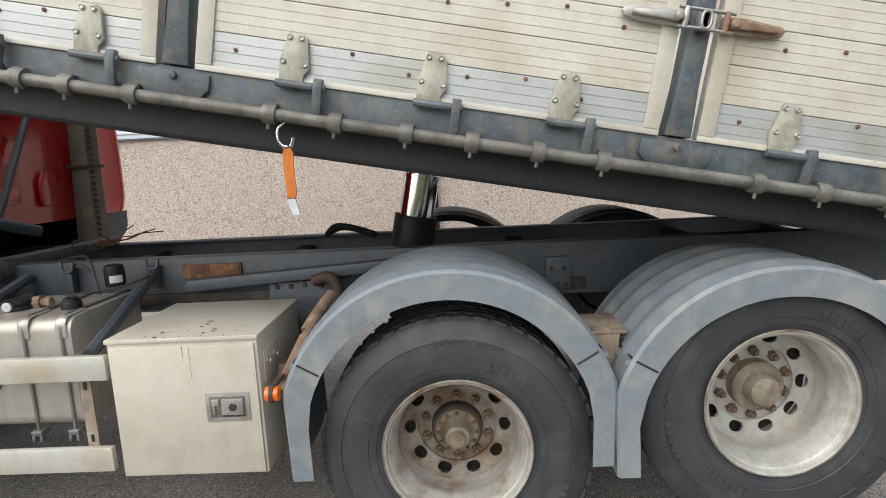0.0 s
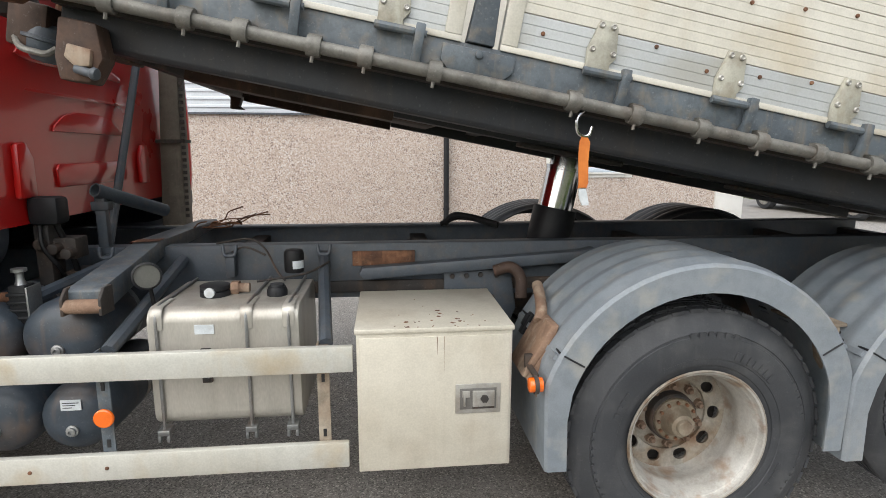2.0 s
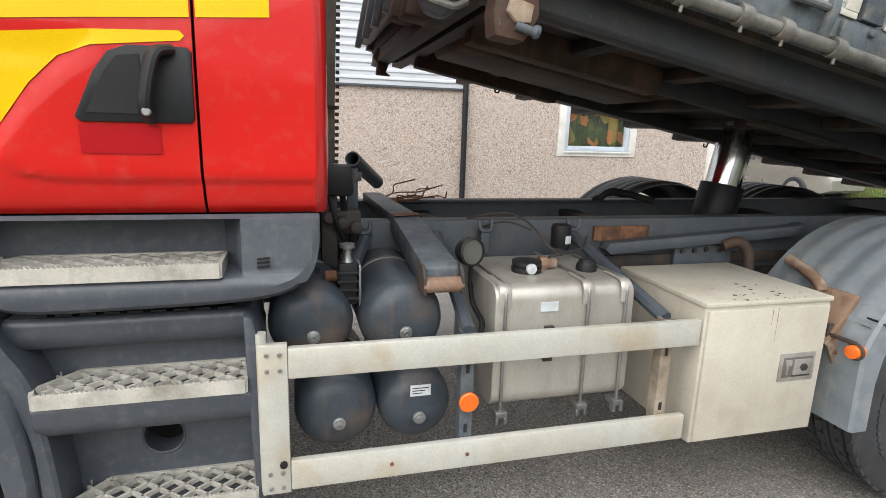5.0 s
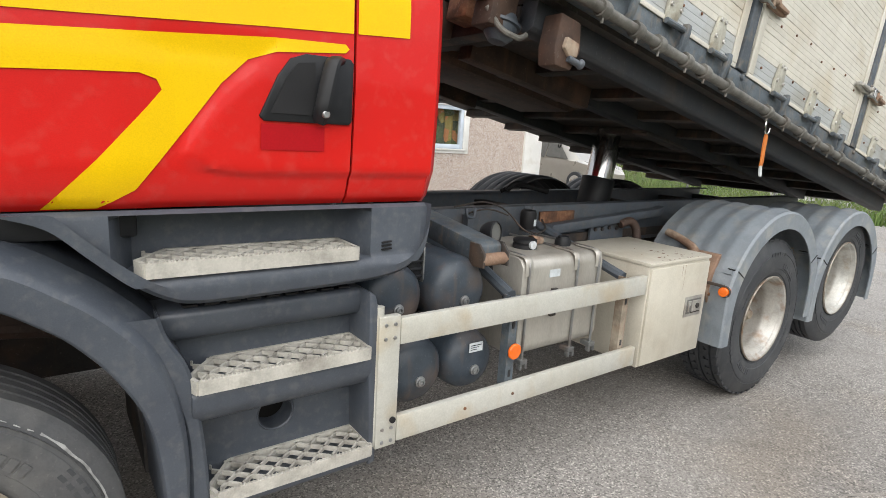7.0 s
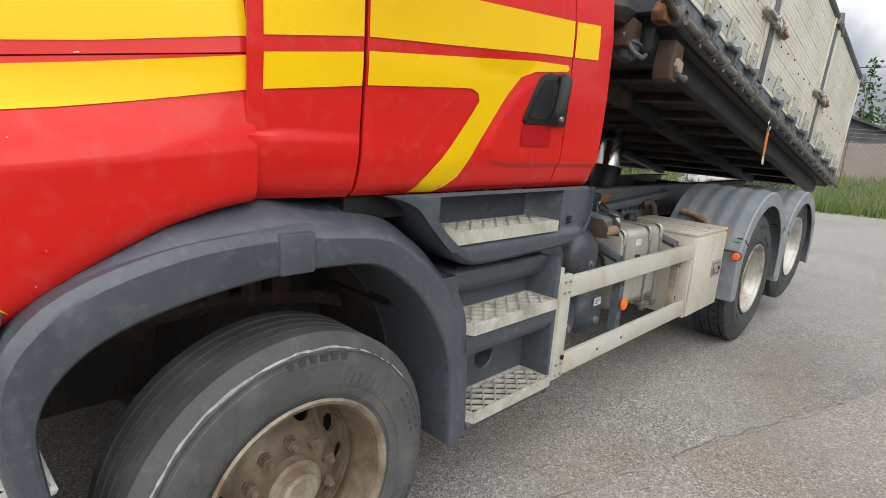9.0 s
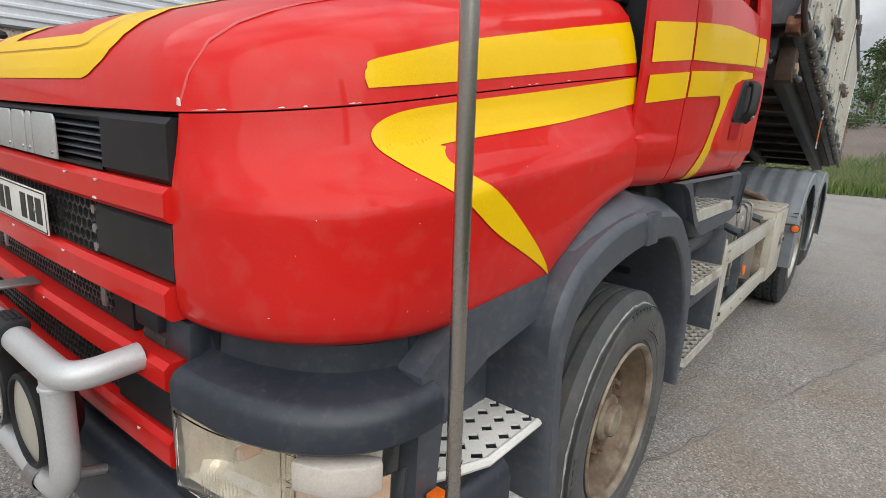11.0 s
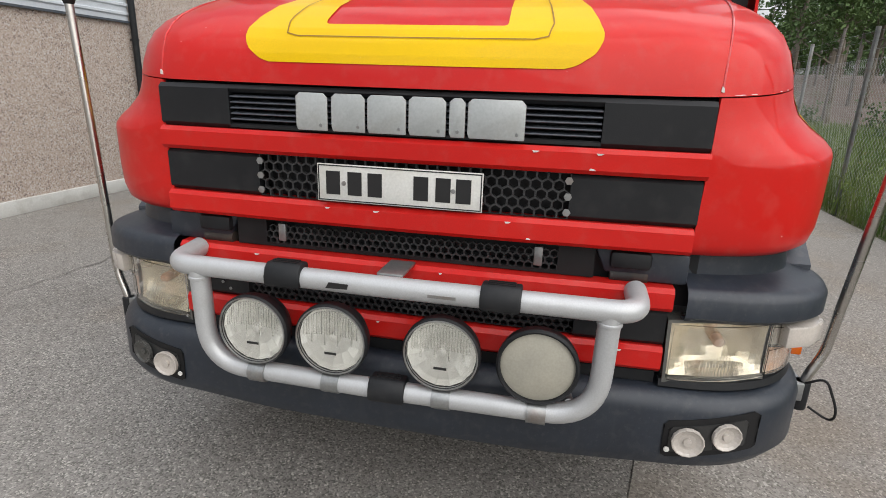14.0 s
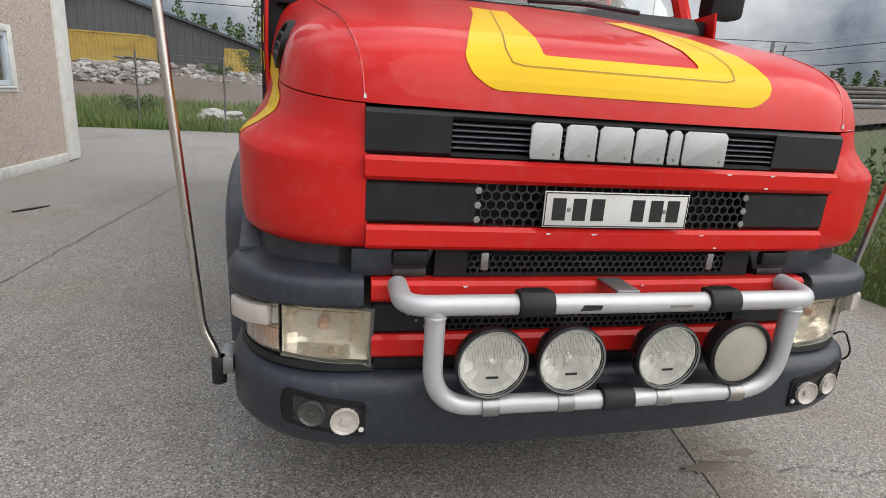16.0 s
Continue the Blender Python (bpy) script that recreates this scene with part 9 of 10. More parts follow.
fence("fence", "galvanised chain-link fence beside the truck", [(-5, -2.86), (6, -2.92), (20.6, -4.6)], 1.95, 0.075, 0.0016, 2.6)
fence("fence", "galvanised chain-link fence across the yard's end", [(20.6, -4.6), (19.9, -1.2), (18.0, 2.5), (16.75, 5.14), (16.85, 7.7), (16.6, 12.5), (16.4, 16.0)], 1.9, 0.13, 0.0028, 2.5)
bm = B()
tube(bm, [(19.3, -1.4, 0.05), (20.5, -4.35, 1.75)], 0.022, 8)
tagged(part("fence_brace", bm, M_STEEL), "slanted galvanised fence brace", "brace")


# ---- trees and woods ----
def leaf_mesh(name, spots, size, seed, parent=None, at=None, material=None):
    r = random.Random(seed)
    vs, fs = [], []
    o = Vector(at or (0, 0, 0))
    for c in spots:
        for _ in range(2):
            d = Vector((r.uniform(-1, 1), r.uniform(-1, 1), r.uniform(-1, 1))).normalized() * size * r.uniform(0.6, 1.3)
            e = d.cross(Vector((r.uniform(-1, 1), r.uniform(-1, 1), r.uniform(-1, 1)))).normalized() * size * r.uniform(0.3, 0.6)
            i = len(vs)
            vs += [tuple(c - o - d), tuple(c - o + e), tuple(c - o + d), tuple(c - o - e)]
            fs.append((i, i + 1, i + 2, i + 3))
    me = bpy.data.meshes.new(name)
    me.from_pydata(vs, [], fs)
    me.materials.append(material or M_LEAF)
    ob = new(name, me)
    if parent:
        ob.parent = parent
    return ob


def tree(x, y, h, spread, label, seed, dense=1.0, leaf=0.16, lean=0.0):
    r = random.Random(seed)
    z = rise(x, y) - 0.1
    t = thing("tree", (x, y, z), label, "tree", "trees round the yard")
    bm = B()
    top = Vector((x + lean, y, z + h * 0.92))
    pts = [Vector((x, y, z)), Vector((x + lean * 0.3 + r.uniform(-0.1, 0.1), y, z + h * 0.35)), Vector((x + lean * 0.7, y + r.uniform(-0.1, 0.1), z + h * 0.65)), top]
    tube(bm, pts, [h * 0.018, h * 0.014, h * 0.009, h * 0.003], 7)
    spots = []
    for k in range(int(11 + h)):
        f = 0.28 + 0.68 * r.random()
        base = pts[0].lerp(top, f)
        a = r.uniform(0, 2 * math.pi)
        ln = spread * (1.15 - f) * r.uniform(0.6, 1.2)
        tip = base + Vector((math.cos(a) * ln, math.sin(a) * ln, ln * r.uniform(0.3, 0.8)))
        tube(bm, [base, base.lerp(tip, 0.5) + Vector((0, 0, -0.05 * ln)), tip], [h * 0.006, h * 0.004, h * 0.0015], 5)
        for _ in range(int(34 * dense)):
            q = base.lerp(tip, r.uniform(0.35, 1.05))
            spots.append(q + Vector((r.gauss(0, 1), r.gauss(0, 1), r.gauss(0, 0.8))) * spread * 0.16)
    part("trunk", bm, M_BARK, t)
    c = leaf_mesh("crown", spots, leaf, seed, t, (x, y, z))
    return t


r = random.Random(12)
spots = []
for k in range(420):
    x = r.uniform(-4, 17)
    y = -2.84 - 0.115 * max(0.0, x - 6) - 1.6 * r.random() ** 1.5
    h = r.uniform(0.25, 0.95)
    for _ in range(16):
        f = r.uniform(0.15, 1.0)
        spots.append(Vector((x + r.gauss(0, 0.09), y + r.gauss(0, 0.09), rise(x, y) + h * f)))
tagged(leaf_mesh("weeds", spots, 0.032, 12, material=M_GRASS), "leafy green weeds along the near fence", "weeds", kind="stuff")


TREES = [(24.5, -9.9, 8.5, 2.2), (27.5, -12.5, 9.5, 2.4), (31.5, -10.6, 9.0, 2.2), (34.5, -13.5, 10.5, 2.6), (38.0, -17.0, 11.0, 2.8), (33.5, -16.0, 9.5, 2.4), (42.0, -14.0, 10.5, 2.3), (36.5, -14.8, 9.5, 2.3),
         (61.0, -2.2, 8.2, 1.3), (62.5, -3.7, 9.0, 1.2), (61.5, -4.6, 8.6, 1.3), (63.5, -6.4, 7.0, 1.0), (62.0, -8.7, 9.6, 1.1), (63.0, -11.6, 10.6, 1.5), (60.0, -13.4, 9.5, 1.8), (58.5, -15.0, 9.0, 2.0), (57.0, -12.0, 5.0, 1.7), (60.5, 1.5, 8.5, 1.4), (62.0, 5.0, 8.0, 1.5)]
for i, (x, y, h, s) in enumerate(TREES):
    tree(x, y, h, s, "leafy young birch with a thin pale trunk" if i % 2 else "dark green broadleaf tree at the yard's edge", 40 + i, *((2.6, 0.13) if i < 8 else (1.7, 0.13)))
for i, (x, y, h, s) in enumerate([(33.5, -2.5, 1.0, 1.1), (34.0, -0.6, 0.8, 1.2), (34.5, 1.2, 1.1, 1.1), (33.5, -4.6, 1.3, 1.2), (34.0, -6.6, 1.0, 1.3), (35.0, -8.4, 1.5, 1.4), (36.0, -10.6, 2.2, 1.6), (35.5, 8.5, 0.7, 1.0), (36.5, 6.4, 1.6, 1.0), (20.6, 3.9, 0.9, 0.9), (21.5, 9.0, 0.8, 0.8), (20.5, -7.2, 1.2, 1.1), (22.5, -6.6, 1.1, 1.0), (12.0, -7.0, 1.1, 1.0), (8.0, -6.8, 0.9, 0.9), (5.0, -7.6, 1.0, 1.0), (15.5, -8.2, 1.5, 1.2), (3.0, -9.5, 0.9, 1.1), (0.5, -11.0, 1.0, 1.2)]):
    r = random.Random(70 + i)
    z = rise(x, y) - 0.05
    b = thing("bush", (x, y, z), "loose green bush in rough grass", "bush", "bushes behind the fence")
    bm = B()
    spots = []
    for k in range(9):
        a = r.uniform(0, 2 * math.pi)
        tip = Vector((x + math.cos(a) * s * r.uniform(0.3, 1), y + math.sin(a) * s * r.uniform(0.3, 1), z + h * r.uniform(0.5, 1)))
        tube(bm, [Vector((x, y, z)), tip], [0.02, 0.006], 5)
        for _ in range(60):
            spots.append(Vector((x, y, z)).lerp(tip, r.uniform(0.25, 1.05)) + Vector((r.gauss(0, 1), r.gauss(0, 1), r.gauss(0, 0.7))) * 0.16 * s)
    part("stem", bm, M_BARK, b)
    leaf_mesh("foliage", spots, 0.07, 70 + i, b, (x, y, z))
r = random.Random(9)
spots, trunks = [], B()
for k in range(230):
    if k < 110:
        x, y = r.uniform(88, 125), r.uniform(-60, 60)
    elif k < 200:
        x, y = r.uniform(20, 125), r.uniform(-104, -84)
    else:
        x, y = r.uniform(54, 76), r.uniform(-30, -18)
    z, h = rise(x, y) - 0.3, r.uniform(6, 11) * (1.0 if k % 7 else 1.3) * (0.8 if 110 <= k < 200 else 1.0)
    tube(trunks, [(x, y, z), (x, y, z + h)], [0.16, 0.03], 5)
    for _ in range(150):
        f = r.random() ** 0.8
        w = h * 0.19 * (1.05 - f) + 0.25
        spots.append(Vector((x + r.gauss(0, w * 0.6), y + r.gauss(0, w * 0.6), z + h * (0.12 + 0.9 * f))))
tagged(leaf_mesh("far_woods", spots, 0.32, 9), "far mixed woods on the skyline", "woods", kind="stuff")
tagged(part("far_trunks", trunks, M_BARK), "thin trunks of the far woods", "woods", kind="stuff")


# ---- timber stacks beyond the field ----
rng = random.Random(77)
for sx, sy, rows_ in ((30.6, -34.0, 5), (25.6, -36.5, 4), (35.2, -33.0, 4), (27.5, -31.0, 2)):
    z = rise(sx, sy)
    st = thing("timber_stack", (sx, sy, z), "grey weathered timber stacked in the field", "timber stack", "timber stacks in the field")
    side, ddir = Vector((0.75, 0.66, 0)), Vector((-0.66, 0.75, 0))
    for k in range(rows_):
        for j in range(5):
            c = Vector((sx, sy, z + 0.12 + k * 0.26 + rng.uniform(-0.03, 0.03))) + ddir * ((j - 2) * 0.36 + rng.uniform(-0.04, 0.04)) + side * rng.uniform(-0.5, 0.5)
            bm = B()
            tip = side * rng.uniform(1.6, 2.3) + Vector((0, 0, rng.uniform(-0.08, 0.08)))
            cyl(bm, c - tip, c + tip, rng.uniform(0.10, 0.16), rng.uniform(0.09, 0.13), seg=8)
            part("log", bm, M_ROCK if rng.random() < 0.35 else M_TIMBER, st)


# ---- far buildings ----
def gable_hall(name, label, x0, x1, y0, ridge_y, y1, z0, eave, ridge, material, roof, rib=0.6):
    """A hall whose ribbed gable end stands at x0 and whose roof runs back to x1."""
    t = thing(name, (x0, ridge_y, z0), label, "building")

    def top(y):
        return lerp(eave, ridge, (y - y0) / (ridge_y - y0)) if y < ridge_y else lerp(ridge, eave, (y - ridge_y) / (y1 - ridge_y))
    for name_, x, out in (("gable", x0, -0.05), ("back_gable", x1, 0.05)):
        bm, row = B(), []
        n = int((y1 - y0) / rib)
        for i in range(n):
            a, b = lerp(y0, y1, i / n), lerp(y0, y1, (i + 1) / n)
            row += [(a, 0.0), (lerp(a, b, 0.7), 0.0), (lerp(a, b, 0.78), out), (lerp(a, b, 0.92), out)]
        row.append((y1, 0.0))
        loft(bm, [[Vector((x + o, y, z0)) for y, o in row], [Vector((x + o, y, top(y))) for y, o in row]])
        part(name_, thicken(bm, 0.08), material, t, angle=20)
    for y in (y0, y1):
        bm = B()
        box(bm, x0 + 0.1, x1 - 0.1, y - 0.05, y + 0.05, z0, eave)
        part("side_wall", bm, material, t)
    for ya, za, yb, zb in ((y0 - 0.5, eave - 0.12, ridge_y, ridge), (ridge_y, ridge, y1 + 0.5, eave - 0.12)):
        bm = B()
        prism(bm, [(ya, za + 0.03), (yb, zb + 0.03), (yb, zb + 0.24), (ya, za + 0.24)], YZ(x0 - 0.5), (x1 - x0 + 1.0, 0, 0))
        part("roof", bm, roof, t)
    return t


def corrugated_shed(x, y0, y1, z0, z1, deep, pitch):
    """A shed clad in sheets whose waves lie level, under a corrugated roof."""
    t = thing("corrugated_shed", (x, (y0 + y1) / 2, z0), "white corrugated metal shed in front of woods", "building")
    prof, n = [], int((z1 - z0) / pitch)
    for i in range(n * 6 + 1):
        prof.append((z0 + (z1 - z0) * i / (n * 6), 0.07 * math.cos(math.pi * i / 3)))
    for name_, rows in (("front_wall", [[Vector((x - o, y, z)) for z, o in prof] for y in (y0, y1)]), ("back_wall", [[Vector((x + deep + o, y, z)) for z, o in prof] for y in (y0, y1)]), ("end_wall", [[Vector((xx, y1 + o, z)) for z, o in prof] for xx in (x + 0.1, x + deep - 0.1)]), ("end_wall", [[Vector((xx, y0 - o, z)) for z, o in prof] for xx in (x + 0.1, x + deep - 0.1)])):
        bm = B()
        loft(bm, rows)
        part(name_, thicken(bm, 0.03), M_SIDING, t, angle=60)
    bm = B()
    m = int((y1 - y0 + 0.6) / 0.075)
    wave = [(y0 - 0.3 + (y1 - y0 + 0.6) * i / m, 0.06 * math.cos(math.pi * i / 2.5)) for i in range(m + 1)]
    loft(bm, [[Vector((xx, y, zz + o)) for y, o in wave] for xx, zz in ((x - 0.4, z1 + 0.10), (x + deep + 0.3, z1 + 0.5))])
    part("roof", thicken(bm, 0.05), M_ROOF, t, "grey corrugated roof", angle=60)
    for y in (y0, y1):
        bm = B()
        box(bm, x - 0.13, x + 0.05, y - 0.08, y + 0.08, z0, z1)
        part("corner_trim", bm, M_WHITE, t)
    return t


gable_hall("industrial_hall", "long dark grey industrial hall with a dark roof edge", 50.0, 95.0, 7.2, 19.3, 31.5, 2.0, 4.45, 8.05, M_GREYHALL, M_FRAME)
corrugated_shed(57.2, -9.5, -0.9, 2.6, 7.65, 8.0, 0.30)
for (x0, x1, y0, y1, z0, z1), lab in (((46.8, 49.2, 15.3, 22.6, 2.55, 4.75), "long yellow shipping container by the hall"), ((46.9, 48.9, 8.1, 9.7, 2.5, 4.25), "short yellow container by the rock heap")):
    c = thing("container", ((x0 + x1) / 2, (y0 + y1) / 2, z0), lab, "container", "containers by the hall")
    bm = B()
    n = int((y1 - y0) / 0.28)
    row = []
    for i in range(n):
        ya = lerp(y0, y1, i / n)
        st = (y1 - y0) / n
        row += [(x0, ya), (x0, ya + st * 0.4), (x0 + 0.05, ya + st * 0.5), (x0 + 0.05, ya + st * 0.9)]
    row += [(x0, y1), (x1, y1), (x1, y0)]
    prism(bm, row, XY(z0), (0, 0, z1 - z0))
    part("shell", bm, M_CONTAINER, c, angle=20)
    bm = B()
    for ya in (y0, y1):
        box(bm, x0 - 0.03, x0 + 0.1, ya - 0.06, ya + 0.06, z0, z1 + 0.03)
    box(bm, x0 - 0.03, x0 + 0.1, y0, y1, z1 - 0.08, z1 + 0.04)
    part("frame", bm, M_CONTAINER, c)


def rock(bm, c, s, r, flat=1.0, wide=1.0, smooth=2):
    m = Matrix.Translation(c) @ Matrix.Rotation(r.uniform(0, 6) if wide == 1.0 else 0.0, 4, "Z") @ Matrix.Diagonal((s * r.uniform(0.8, 1.4), s * wide * r.uniform(0.7, 1.2), s * flat * r.uniform(0.5, 0.8), 1))
    g = bmesh.ops.create_icosphere(bm, subdivisions=smooth, radius=1.0)
    o = Vector((r.uniform(0, 50), r.uniform(0, 50), 0))
    for v in g["verts"]:
        v.co = m @ (v.co * (1 + 0.5 * noise.noise(v.co * 1.7 + o)))


# broken rock tipped over the crest of the bank
r = random.Random(21)
for part_of in range(4):
    bm = B()
    for k in range(110):
        y = r.uniform(10.9, 16.4)
        x = r.uniform(29.6, 36.0)
        rock(bm, (x, y, rise(x, y) + r.uniform(0.0, 0.35)), r.choice((0.08, 0.12, 0.18, 0.26, 0.34)), r, smooth=1)
    tagged(part("rock_heap", bm, M_ROCK if part_of % 2 else M_RUBBLE, angle=15), "heap of pale broken rock", "rocks", "tipped rock", kind="stuff")
bm = B()
for k in range(60):
    x, y = r.uniform(31, 37), r.uniform(4.5, 10.5)
    rock(bm, (x, y, rise(x, y) + r.uniform(0, 0.15)), r.uniform(0.08, 0.26), r, smooth=1)
tagged(part("scattered_rock", bm, M_ROCK, angle=15), "scattered pale rock on the bank", "rocks", kind="stuff")
bm = B()
rock(bm, (20.4, 5.8, rise(20.4, 5.8) + 0.22), 0.52, r, 0.9, 1.75, 3)
tagged(part("boulder", bm, M_ROCK, angle=20), "large flat pale boulder in the grass", "rock", "boulders in the grass")
for x, y, s in ((20.0, 4.5, 0.22), (19.8, 6.9, 0.16)):
    bm = B()
    rock(bm, (x, y, rise(x, y) + 0.1), s, r)
    tagged(part("boulder", bm, M_ROCK, angle=20), "small pale boulder in the grass", "rock", "boulders in the grass")
# rubbish along the crest: planks, blocks and a pale tilted sheet
z = rise(37.5, 13.6)
pp = thing("plank_pile", (37.5, 13.6, z), "untidy pile of old planks on the bank", "planks")
for k in range(9):
    a = r.uniform(-0.25, 0.25)
    ln, c = r.uniform(0.7, 1.3), Vector((37.5 + r.uniform(-0.4, 0.4), 13.6 + r.uniform(-0.3, 0.3), z + 0.05 + 0.055 * k))
    bm = B()
    cyl(bm, c - Vector((ln * a, ln, ln * 0.06)), c + Vector((ln * a, ln, ln * 0.1 * r.uniform(-1, 1))), 0.06, seg=4)
    part("plank", bm, M_TIMBER if k % 2 else M_BARK, pp)
for y, w, h in ((11.9, 0.5, 0.45), (11.2, 0.4, 0.35), (10.5, 0.55, 0.4), (9.9, 0.35, 0.5), (9.2, 0.5, 0.35), (8.5, 0.4, 0.4), (12.5, 0.35, 0.3)):
    z = rise(38.5, y) - 0.05
    bm = B()
    box(bm, 38.2, 38.8, y - w / 2, y + w / 2, z, z + h)
    tagged(part("concrete_block", bm, M_ROCK if w > 0.45 else M_TIMBER, bevel=0.03), "weathered grey block lying on the bank", "block", "blocks on the bank")
sh = thing("tilted_sheet", (40.0, -7.6, rise(40, -7.6)), "pale bent roof sheet propped on a post", "sheet")
bm = B()
loft(bm, [[Vector((x, y, z)) for y, z in ((-6.85, 4.30), (-7.75, 4.95), (-8.6, 4.55))] for x in (39.7, 40.7)])
part("panel", thicken(bm, 0.18), M_WHITE, sh)
bm = B()
tube(bm, [(40.2, -7.75, rise(40, -7.6) - 0.1), (40.2, -7.75, 4.95)], 0.06, 8)
part("post", bm, M_TIMBER, sh)
# bare poles among the trees
for (x, y), top, rad in (((27.7, -11.95), (27.6, -11.95, 8.2), 0.07), ((32.0, -12.0), (32.1, -12.0, 4.6), 0.05), ((22.6, -9.0), (22.5, -9.1, 4.0), 0.05), ((31.5, -28.0), (31.0, -28.2, 6.4), 0.06)):
    z = rise(x, y)
    bm = B()
    tube(bm, [(x, y, z - 0.1), top], [rad * 1.2, rad], 8)
    tagged(part("wooden_pole", bm, M_TIMBER), "bare grey wooden pole beyond the fence", "pole", "bare poles")
for pts in ([(62, -60, 11.5), (70, -20, 10.6), (80, 20, 11.5)], [(20, -60, 9.4), (62, -60, 8.6), (100, -52, 8.8)], [(20, -60, 11.6), (62, -60, 10.6), (100, -52, 11.0)]):
    bm = B()
    tube(bm, pts, 0.05, 5)
    tagged(part("power_line", bm, M_INK), "dark overhead power line", "cable", "overhead lines")

# ---- parked car ----
car = thing("car", (15.27, 11.65, 0), "silver family car parked behind the building", "car")
CARM = Matrix.Translation((15.27, 11.65, 0)) @ Matrix.Rotation(radians(-84), 4, "Z")
sec = []
for x, zb, zt, zw, w in ((-2.25, 0.45, 0.75, 0.75, 0.70), (-2.2, 0.30, 1.0, 1.0, 0.82), (-2.0, 0.25, 1.05, 1.58, 0.86), (-1.0, 0.22, 1.02, 1.70, 0.88), (0.2, 0.22, 0.98, 1.68, 0.88), (0.75, 0.22, 0.97, 1.45, 0.88), (1.35, 0.22, 0.95, 1.02, 0.87), (2.0, 0.25, 0.82, 0.84, 0.82), (2.25, 0.35, 0.6, 0.6, 0.66)):
    sec.append([Vector((x, -w * 0.9, zb)), Vector((x, -w, (zb + zt) / 2)), Vector((x, -w * 0.97, zt)), Vector((x, -w * 0.72, zw)), Vector((x, 0, zw + 0.03)), Vector((x, w * 0.72, zw)), Vector((x, w * 0.97, zt)), Vector((x, w, (zb + zt) / 2)), Vector((x, w * 0.9, zb)), Vector((x, 0, zb))])
bm = B()
loft(bm, sec, wrap=True)
bm.verts.ensure_lookup_table()
bm.faces.new(bm.verts[:10])
bm.faces.new(bm.verts[-10:])
part("body", bm, M_CAR, car, xf=CARM, angle=30)
for s in (1, -1):
    for x0, x1, x2, x3 in ((-1.85, -1.0, -0.95, -1.85), (-0.92, 0.1, 0.15, -0.92), (0.18, 1.05, 0.55, 0.18)):
        bm = B()
        vs = [bm.verts.new(p) for p in ((x0, s * 0.862, 1.03), (x1, s * 0.862, 1.0), (x2, s * 0.70, 1.52), (x3, s * 0.70, 1.55))]
        bm.faces.new(vs)
        part("window", thicken(bm, 0.012), M_SMOKE, car, "dark car window", xf=CARM)
    for x in (-1.4, 1.4):
        bm = B()
        lathe(bm, [(0, 0), (0.2, 0), (0.21, -0.01), (0.3, -0.012), (0.32, 0.02), (0.32, 0.18), (0, 0.18)], (x, s * 0.885, 0.32), (0, -s, 0), 24)
        w = part("wheel", bm, M_TYRE, car, "black tyre", xf=CARM)
        bm = B()
        lathe(bm, [(0.2, 0.012), (0.19, 0.016), (0.05, 0.02), (0, 0.02)], (x, s * 0.885, 0.32), (0, s, 0), 20)
        part("hub_cap", bm, M_RIM, w, xf=CARM)

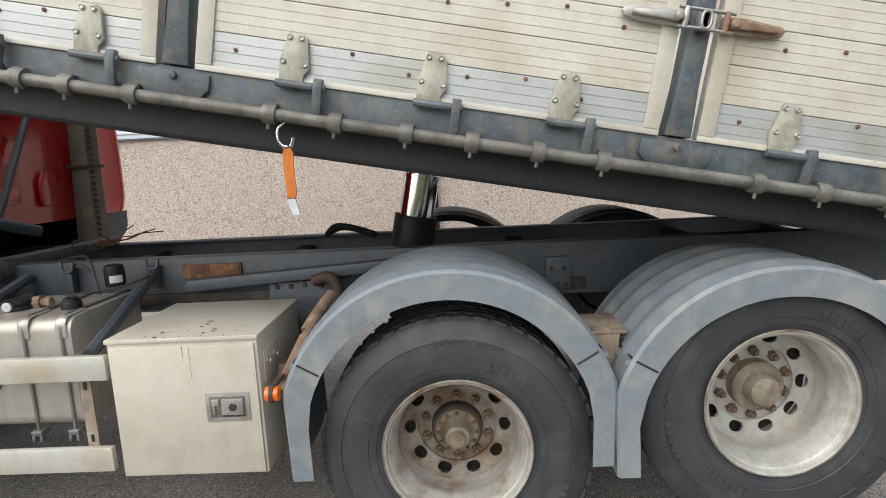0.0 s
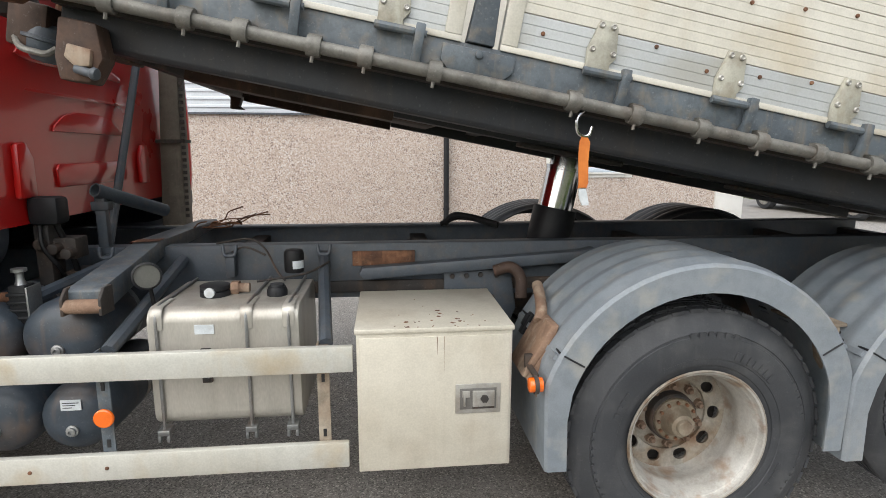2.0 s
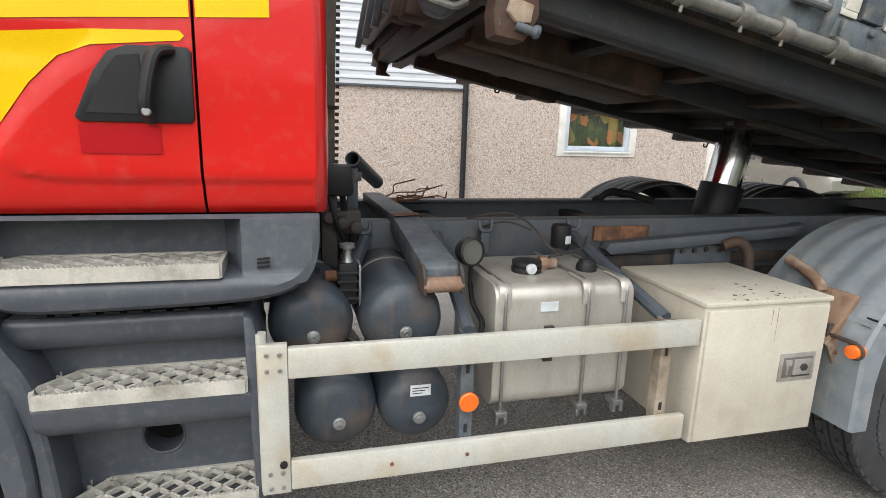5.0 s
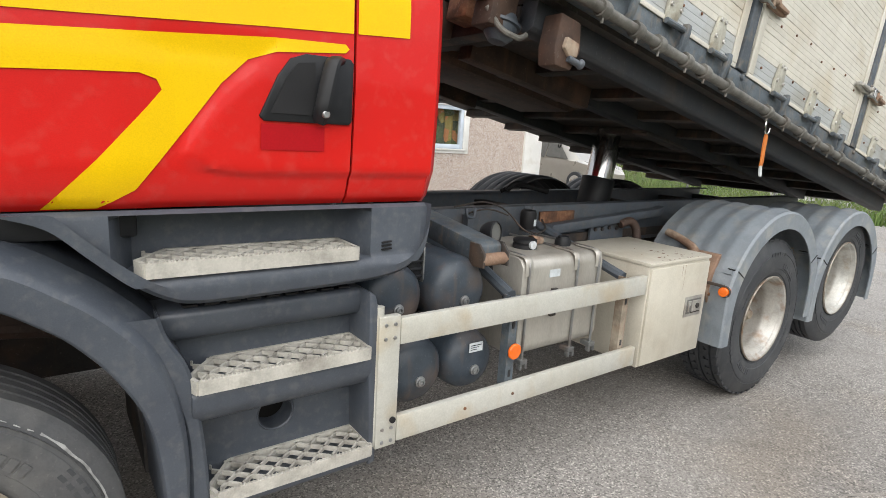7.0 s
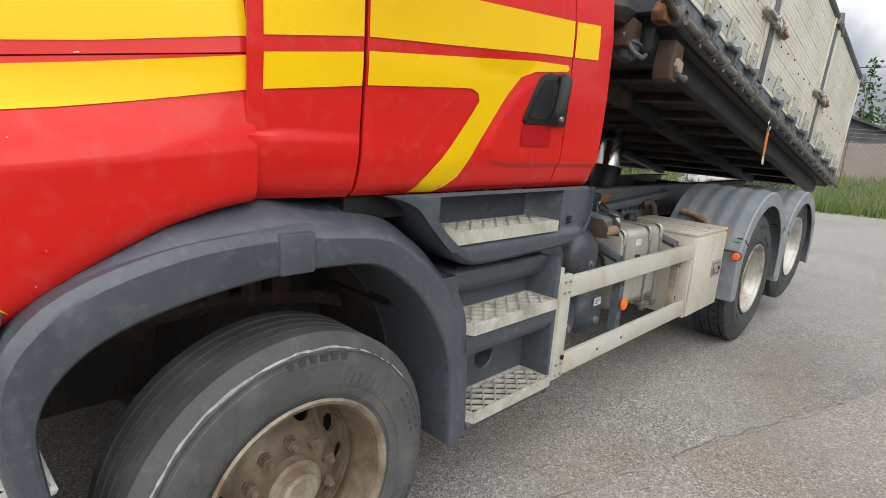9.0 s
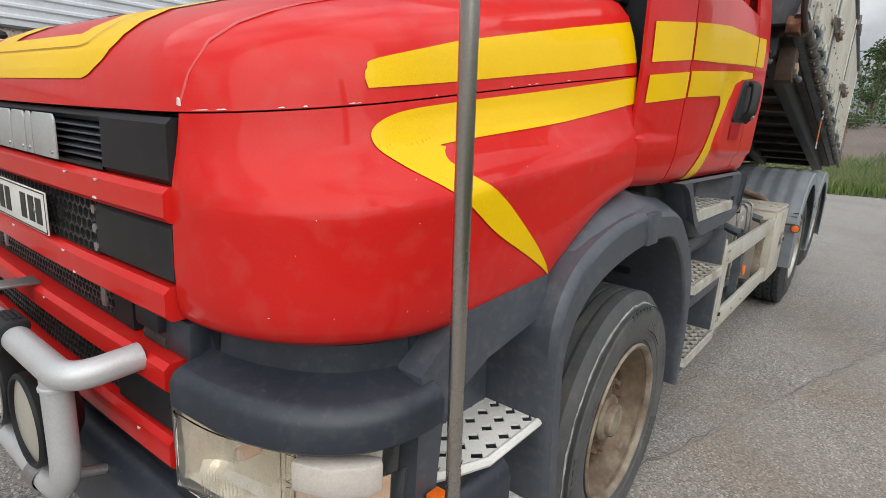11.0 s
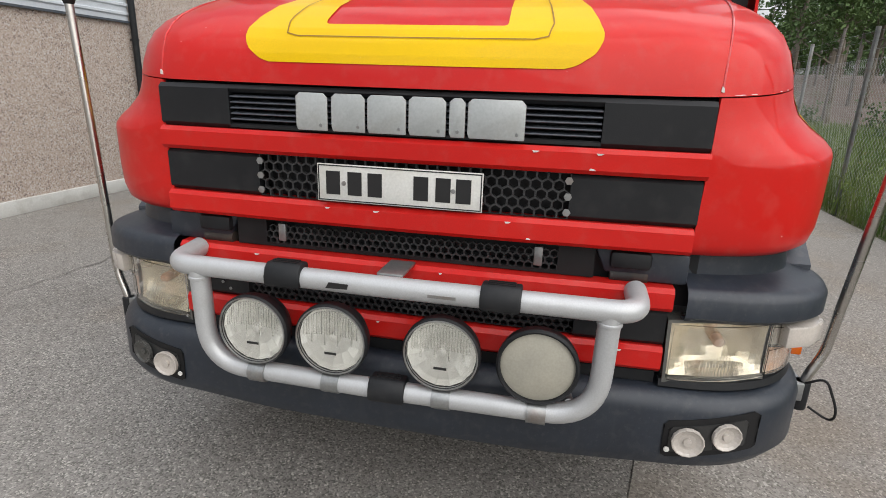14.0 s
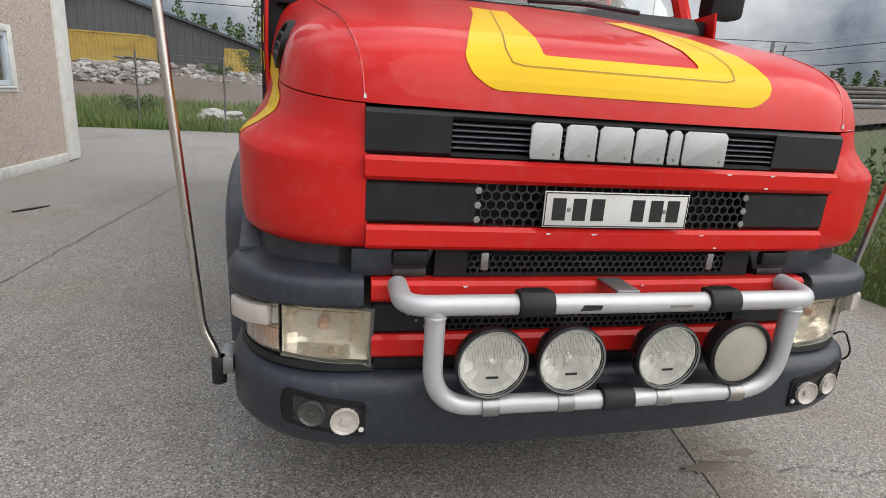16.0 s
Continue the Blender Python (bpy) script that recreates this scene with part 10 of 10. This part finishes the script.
# ---- marks on the asphalt ----
def crack(pts, w, seed, material, label, z=0.0085):
    r = random.Random(seed)
    line = []
    for (x0, y0), (x1, y1) in zip(pts, pts[1:]):
        n = max(2, int(math.hypot(x1 - x0, y1 - y0) / 0.08))
        line += [(lerp(x0, x1, i / n) + r.gauss(0, 0.012), lerp(y0, y1, i / n) + r.gauss(0, 0.012)) for i in range(n)]
    line.append(pts[-1])
    a, b = [], []
    for i, (x, y) in enumerate(line):
        ww = w * r.uniform(0.3, 1.2)
        a.append(Vector((x - ww, y - ww, z)))
        b.append(Vector((x + ww, y + ww, z)))
    bm = B()
    loft(bm, [a, b])
    return tagged(part("pavement_crack", bm, material), label, "crack", kind="structure")


crack([(0.4, 0.25), (1.09, 0.0), (2.8, -0.52), (4.57, -1.1), (7.0, -1.85), (9.5, -2.5)], 0.0085, 1, M_SEAM, "pale worn seam in the asphalt")
for pts in ([(0.4, 0.253), (1.09, 0.003), (1.6, -0.148)], [(2.3, -0.364), (2.8, -0.514), (3.5, -0.74)], [(4.57, -1.094), (5.4, -1.35)], [(7.6, -1.99), (9.5, -2.49)]):
    crack([(x, y + 0.006) for x, y in pts], 0.0025, 6, M_CRACK, "dark crack beside the worn seam", 0.0105)
crack([(-0.2, 1.4), (-0.4, 0.65), (-0.62, 0.42), (-0.8, -0.2), (-0.9, -1.5)], 0.004, 2, M_CRACK, "dark crack under the bumper")
crack([(0.0, 4.6), (3.0, 4.4), (7.5, 4.2), (12, 5.2)], 0.006, 3, M_CRACK, "dark crack across the yard")
crack([(9.0, -2.5), (12.0, -2.75), (15.5, -2.6), (19, -1.8)], 0.02, 5, M_CRACK, "dark edge line of the asphalt")
rng = random.Random(31)
for cx, cy, rx, ry, mt in ((-0.68, 0.45, 0.04, 0.12, M_STAIN), (-0.60, 0.20, 0.03, 0.10, M_STAIN)):
    bm = B()
    n = 22
    prism(bm, [(cx + rx * rng.uniform(0.6, 1.15) * math.cos(2 * math.pi * i / n), cy + ry * rng.uniform(0.6, 1.15) * math.sin(2 * math.pi * i / n)) for i in range(n)], XY(0.005), (0, 0, 0.0025))
    tagged(part("stain", bm, mt), "brown stain on the asphalt", "stain", kind="structure")
bm = B()
prism(bm, [(4.36, 5.49), (4.52, 5.36), (4.74, 5.27), (4.66, 5.36), (4.50, 5.45)], XY(0.001), (0, 0, 0.012))
tagged(part("rubber_scrap", bm, M_RUBBER), "black scrap lying on the asphalt", "scrap")
